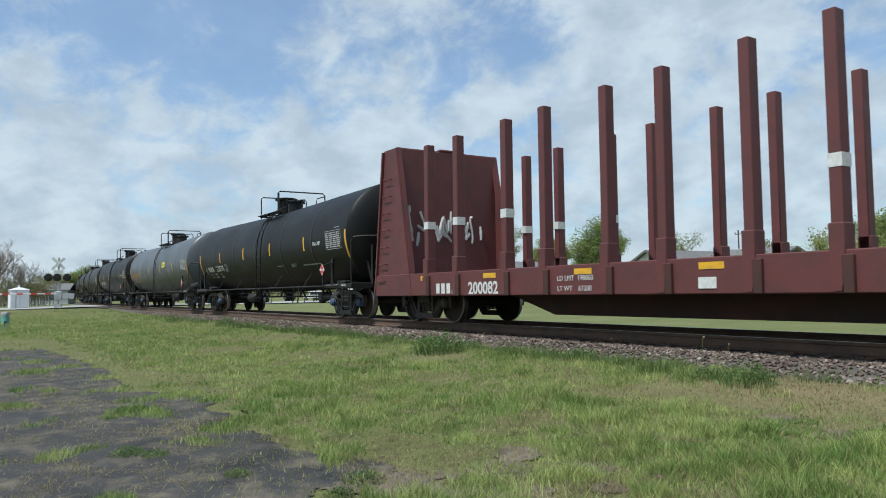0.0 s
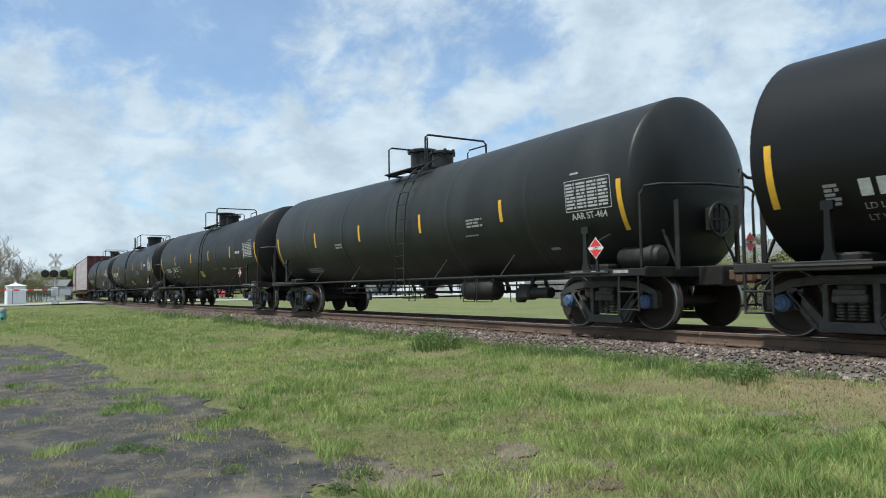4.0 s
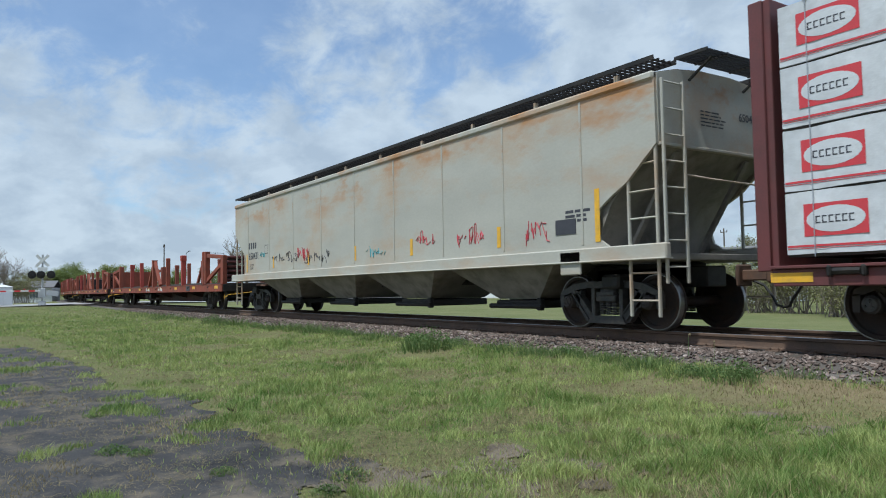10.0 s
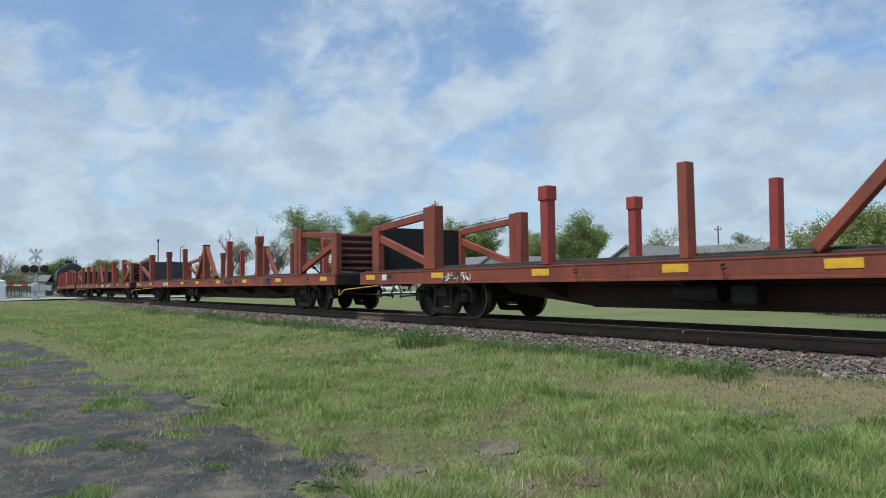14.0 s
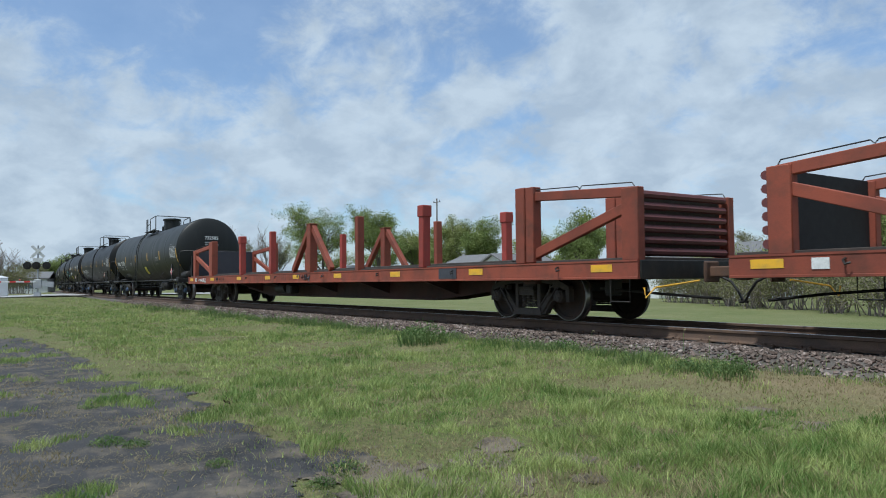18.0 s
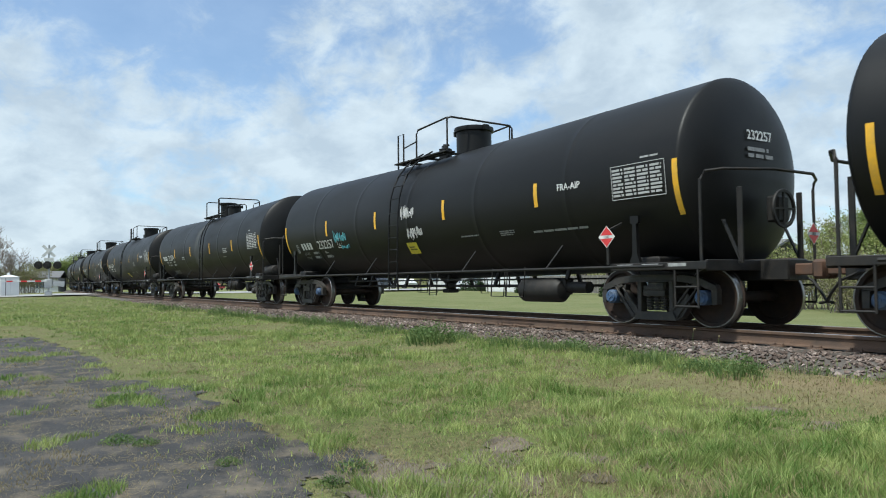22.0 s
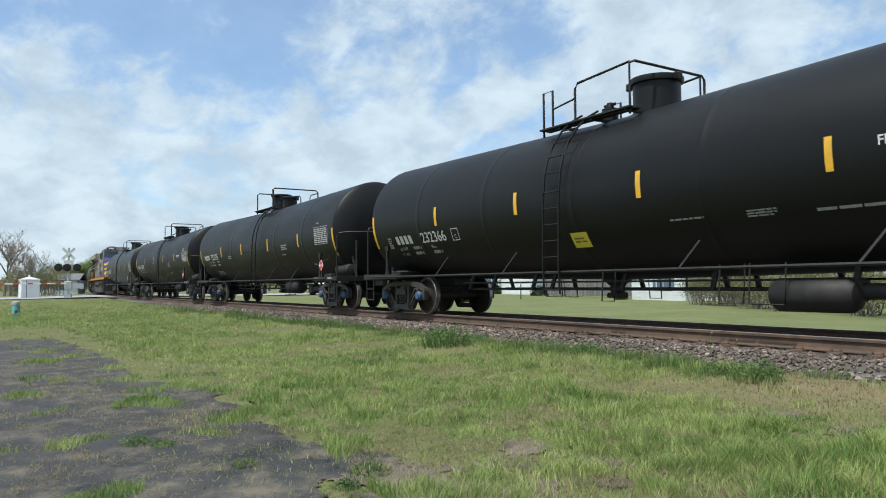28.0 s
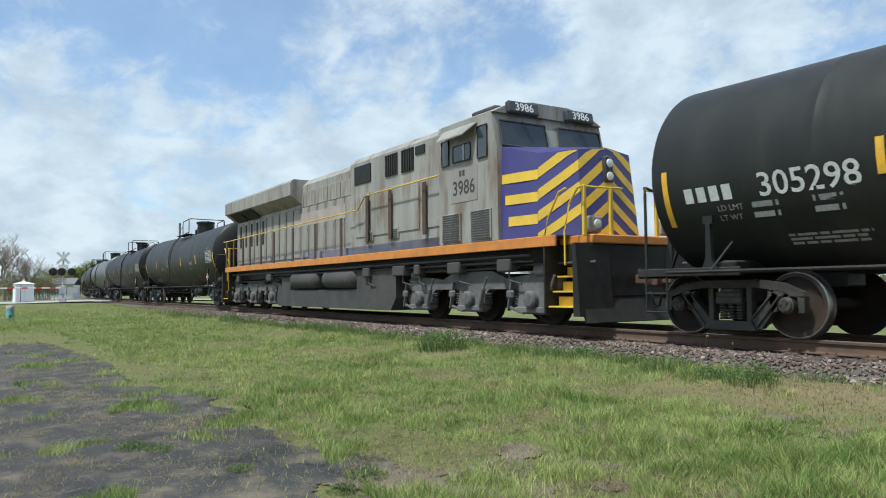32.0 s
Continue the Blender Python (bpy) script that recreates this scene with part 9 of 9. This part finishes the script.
crossing_signal(-66.0, -4.55, 80)
relay = thing("relay_cabinet", "white metal relay cabinet with a low peaked roof", "cabinet", m=at(-72.0, -7.05, ground_z(-72, -7.05), 0, 0, 6))
part("body", Shape().box((0, 0, 0.8), (1.35, 1.42, 1.6), 0.05).mesh("body", SIDING), relay)
part("roof", Shape().add([(-0.75, -0.78, 1.6), (0.75, -0.78, 1.6), (0.75, 0.78, 1.6), (-0.75, 0.78, 1.6), (-0.1, -0.1, 1.82), (0.1, -0.1, 1.82), (0.1, 0.1, 1.82), (-0.1, 0.1, 1.82)], [(0, 1, 5, 4), (1, 2, 6, 5), (2, 3, 7, 6), (3, 0, 4, 7), (4, 5, 6, 7), (3, 2, 1, 0)]).mesh("roof", SIDING), relay)
part("vent", Shape().lathe([(0, 0.09), (0.12, 0.09), (0.16, 0.03)], 10, at(0, 0, 1.82) @ pose(0, 0, 0, 0, -90)).mesh("vent", SIDING), relay)
for y in (-0.35, 0.36):
    part("door", Shape().box((0.69, y, 0.8), (0.03, 0.64, 1.4), 0.01).mesh("door", SIDING), relay, "white sheet-metal door")
part("door_gap", Shape().box((0.692, -0.3, 0.8), (0.03, 0.05, 1.45)).mesh("door_gap", INK), relay)

TEALPAINT = mat("faded_teal_plastic", (0.10, 0.30, 0.27), 0.55, other=(0.14, 0.33, 0.30), scale=5, amount=0.7)
ped = thing("utility_pedestal", "faded teal utility pedestal with a pale cap in the grass", "pedestal", m=at(-38.0, -9.03, ground_z(-38, -9.03)))
part("post", Shape().lathe([(-0.05, 0.17), (0.0, 0.17), (0.72, 0.16), (0.73, 0.155)], 18, pose(0, 0, 0, 0, -90)).mesh("post", TEALPAINT), ped)
part("cap", Shape().lathe([(0.70, 0.175), (0.80, 0.175), (0.85, 0.14), (0.87, 0.05)], 18, pose(0, 0, 0, 0, -90)).mesh("cap", DIM), ped, "pale domed cap")
part("label_plate", Shape().box((0.165, 0, 0.35), (0.02, 0.10, 0.22)).mesh("label_plate", INK), ped)
# a few poles and signs at the field's edge
for x, y, h in ((-75.5, 31.0, 1.6), (-46.0, 26.0, 1.2), (-60.5, 27.0, 1.5)):
    sp = thing("sign_post", "thin steel sign post at the lawn's edge", "post", m=at(x, y, ground_z(x, y)))
    part("post", shared("sign_post_%.1f" % h, STEEL, lambda s: s.box((0, 0, h / 2), (0.06, 0.06, h), 0.005)), sp)
# low woods along the skyline
def far_woods():
    g = np.random.default_rng(5)
    n = 26000
    a = np.radians(g.uniform(18, 92, n))
    d = g.uniform(250, 420, n)
    x, y = -d * np.sin(a), EYE[1] + d * np.cos(a)
    top = np.array([4.5 + 3.2 * noise.noise((q * 9, 0, 3)) + 1.6 * noise.noise((q * 31, 0, 7)) for q in a])
    z = -0.6 + top * g.uniform(0, 1, n) ** 0.7
    c = np.stack([x, y, z], 1)
    u, w = g.normal(0, 1, (n, 3)), g.normal(0, 1, (n, 3))
    u /= np.linalg.norm(u, axis=1)[:, None]
    w -= (w * u).sum(1)[:, None] * u
    w /= np.linalg.norm(w, axis=1)[:, None]
    s = g.uniform(0.4, 0.9, n)[:, None]
    v = np.stack([c - u * s, c + w * s * 0.6, c + u * s, c - w * s * 0.6], 1)
    t = np.array([(0, 1, 2), (0, 2, 3)])[None] + (np.arange(n) * 4)[:, None, None]
    return tri_mesh("far_woods", v.reshape(-1, 3), t.reshape(-1, 3), LEAF_C)


tagged(new("far_woods", far_woods()), "low hazy woods along the skyline", "woods", kind="stuff")


# ---- the train: cars in order from the front, with the places of their couplings along the track at the start ----
SPEED = 16.16


def build_train():
    cars = []

    def put(car, front, back, base):
        cars.append((car, (front + back) / 2, base))
    T = tank_car
    OLD = (7.85, 4.78, 1.62, -1.38, -4.55, -7.7)
    put(log_flat(), 5.0, -17.3, 8.85)
    put(T("230170", note="FRA-AIP", dome="low", stripes=OLD, seed=1), -17.3, -35.5, 6.95)
    put(T("303312", body=GREY, dome="low", ink=ORANGE_TXT, decal=(2.46, 2.43, 0.78, 0.27), truck=TRUCK_BROWN, seed=2, label="grey cylindrical railway tank car with orange lettering"), -35.57, -53.57, 6.95)
    put(T("230183", note="FRA-AIP", dome="low", stripes=OLD, seed=1), -53.5, -71.55, 6.95)
    put(T("", dome="low", body=OLIVE, note="AAR ST-464", seed=0), -71.55, -89.6, 6.95)
    put(T("230123", note="FRA-AIP", dome="low", stripes=OLD, decal=(0.0, 1.53, 0.45, 0.26), seed=1), -89.6, -107.65, 6.95)
    put(T("233399", note="SR 13450", decal=(0.02, 1.35, 0.42, 0.26), seed=3), -107.55, -125.85, 6.95)
    put(T("232427", note="FRA-AIP", dome="low", stripes=(7.85, 4.8, 1.7, -1.25, -4.4, -7.7), seed=2), -125.83, -144.13, 6.95)
    put(lumber_car(), -144.03, -167.68, 9.27)
    put(hopper_car(), -167.9, -189.65, 8.47)
    js = (-189.57, -216.58, -243.55, -270.52, -297.69, -324.67)
    for k in range(5):
        put(rail_flat(k), js[k], js[k + 1], 9.66)
    put(T("732585", decal=(0.56, 1.52, 0.45, 0.38), body=OLIVE, stripes=(7.7, 4.3, 1.5, -1.6, -4.45, -7.7), seed=2, band=-1.0), -324.75, -343.0, 6.95)
    put(T("230131", note="FRA-AIP", dome="low", stripes=OLD, seed=1), -343.0, -361.1, 6.95)
    put(T("232257", note="FRA-AIP", decal=(-0.03, 1.53, 0.45, 0.26), art=True, seed=2), -361.1, -379.4, 6.95)
    put(T("713274", dome="low", body=BLACK, cap=TRUCK, band=-0.4, seed=3), -379.2, -397.55, 6.95)
    put(T("233450", note="SR 13450", decal=(0.02, 1.35, 0.42, 0.26), seed=3), -397.67, -415.87, 6.95)
    put(T("233447", note="SR 13450", decal=(0.02, 1.35, 0.42, 0.26), seed=3), -415.95, -434.5, 6.95)
    put(T("233141", dome="tall", seed=4), -434.5, -453.1, 6.95)
    put(T("232366", note="FRA-AIP", decal=(0.0, 1.5, 0.42, 0.26), seed=2), -452.96, -471.16, 6.95)
    put(T("732378", dome="low", stripes=(7.9, 5.05, 2.0, -1.25, -4.2, -7.7), seed=2), -471.3, -489.5, 6.95)
    put(T("233249", note="SR 13450", dome="low", seed=3), -489.44, -507.84, 6.95)
    put(T("305298", dome="low", body=OLIVE, cap=TRUCK, band=-0.3, note="AAR ST-464", seed=0), -507.7, -525.95, 6.95)
    put(locomotive(), -526.15, -548.5, 8.0)
    for k in range(5):
        put(T("", body=(OLIVE, BLACK, GREY)[k % 3], dome=("tall", "low")[k % 2], seed=k), -548.5 - 18.2 * k, -566.7 - 18.2 * k, 6.95)
    return cars


TRAIN = build_train()


def car_pose(s, base):
    a, b = line(s + base)[0], line(s - base)[0]
    d = a - b
    mid = (a + b) / 2
    return pose(mid.x, mid.y, 0, 0, 0, math.degrees(math.atan2(d.y, d.x)))


def motions():
    for car, s0, base in TRAIN:
        walk(car, [(t, car_pose(s0 + SPEED * t, base)) for t in range(33)])
        # the wheels roll while the car is near
        t0, t1 = max((-52 - s0) / SPEED, 0.0), min((14 - s0) / SPEED, 32.0)
        if t1 - t0 < 0.1:
            continue
        n = max(int((t1 - t0) / 0.035), 1)
        times = sorted({0.0, *(round(t0 + (t1 - t0) * i / n, 4) for i in range(n + 1)), 32.0})
        for wheelset, x, r in ROLLING[car.name]:
            walk(wheelset, [(t, pose(x, 0, r, 0, math.degrees(SPEED * (min(max(t, t0), t1) - t0) / r))) for t in times])


motions()
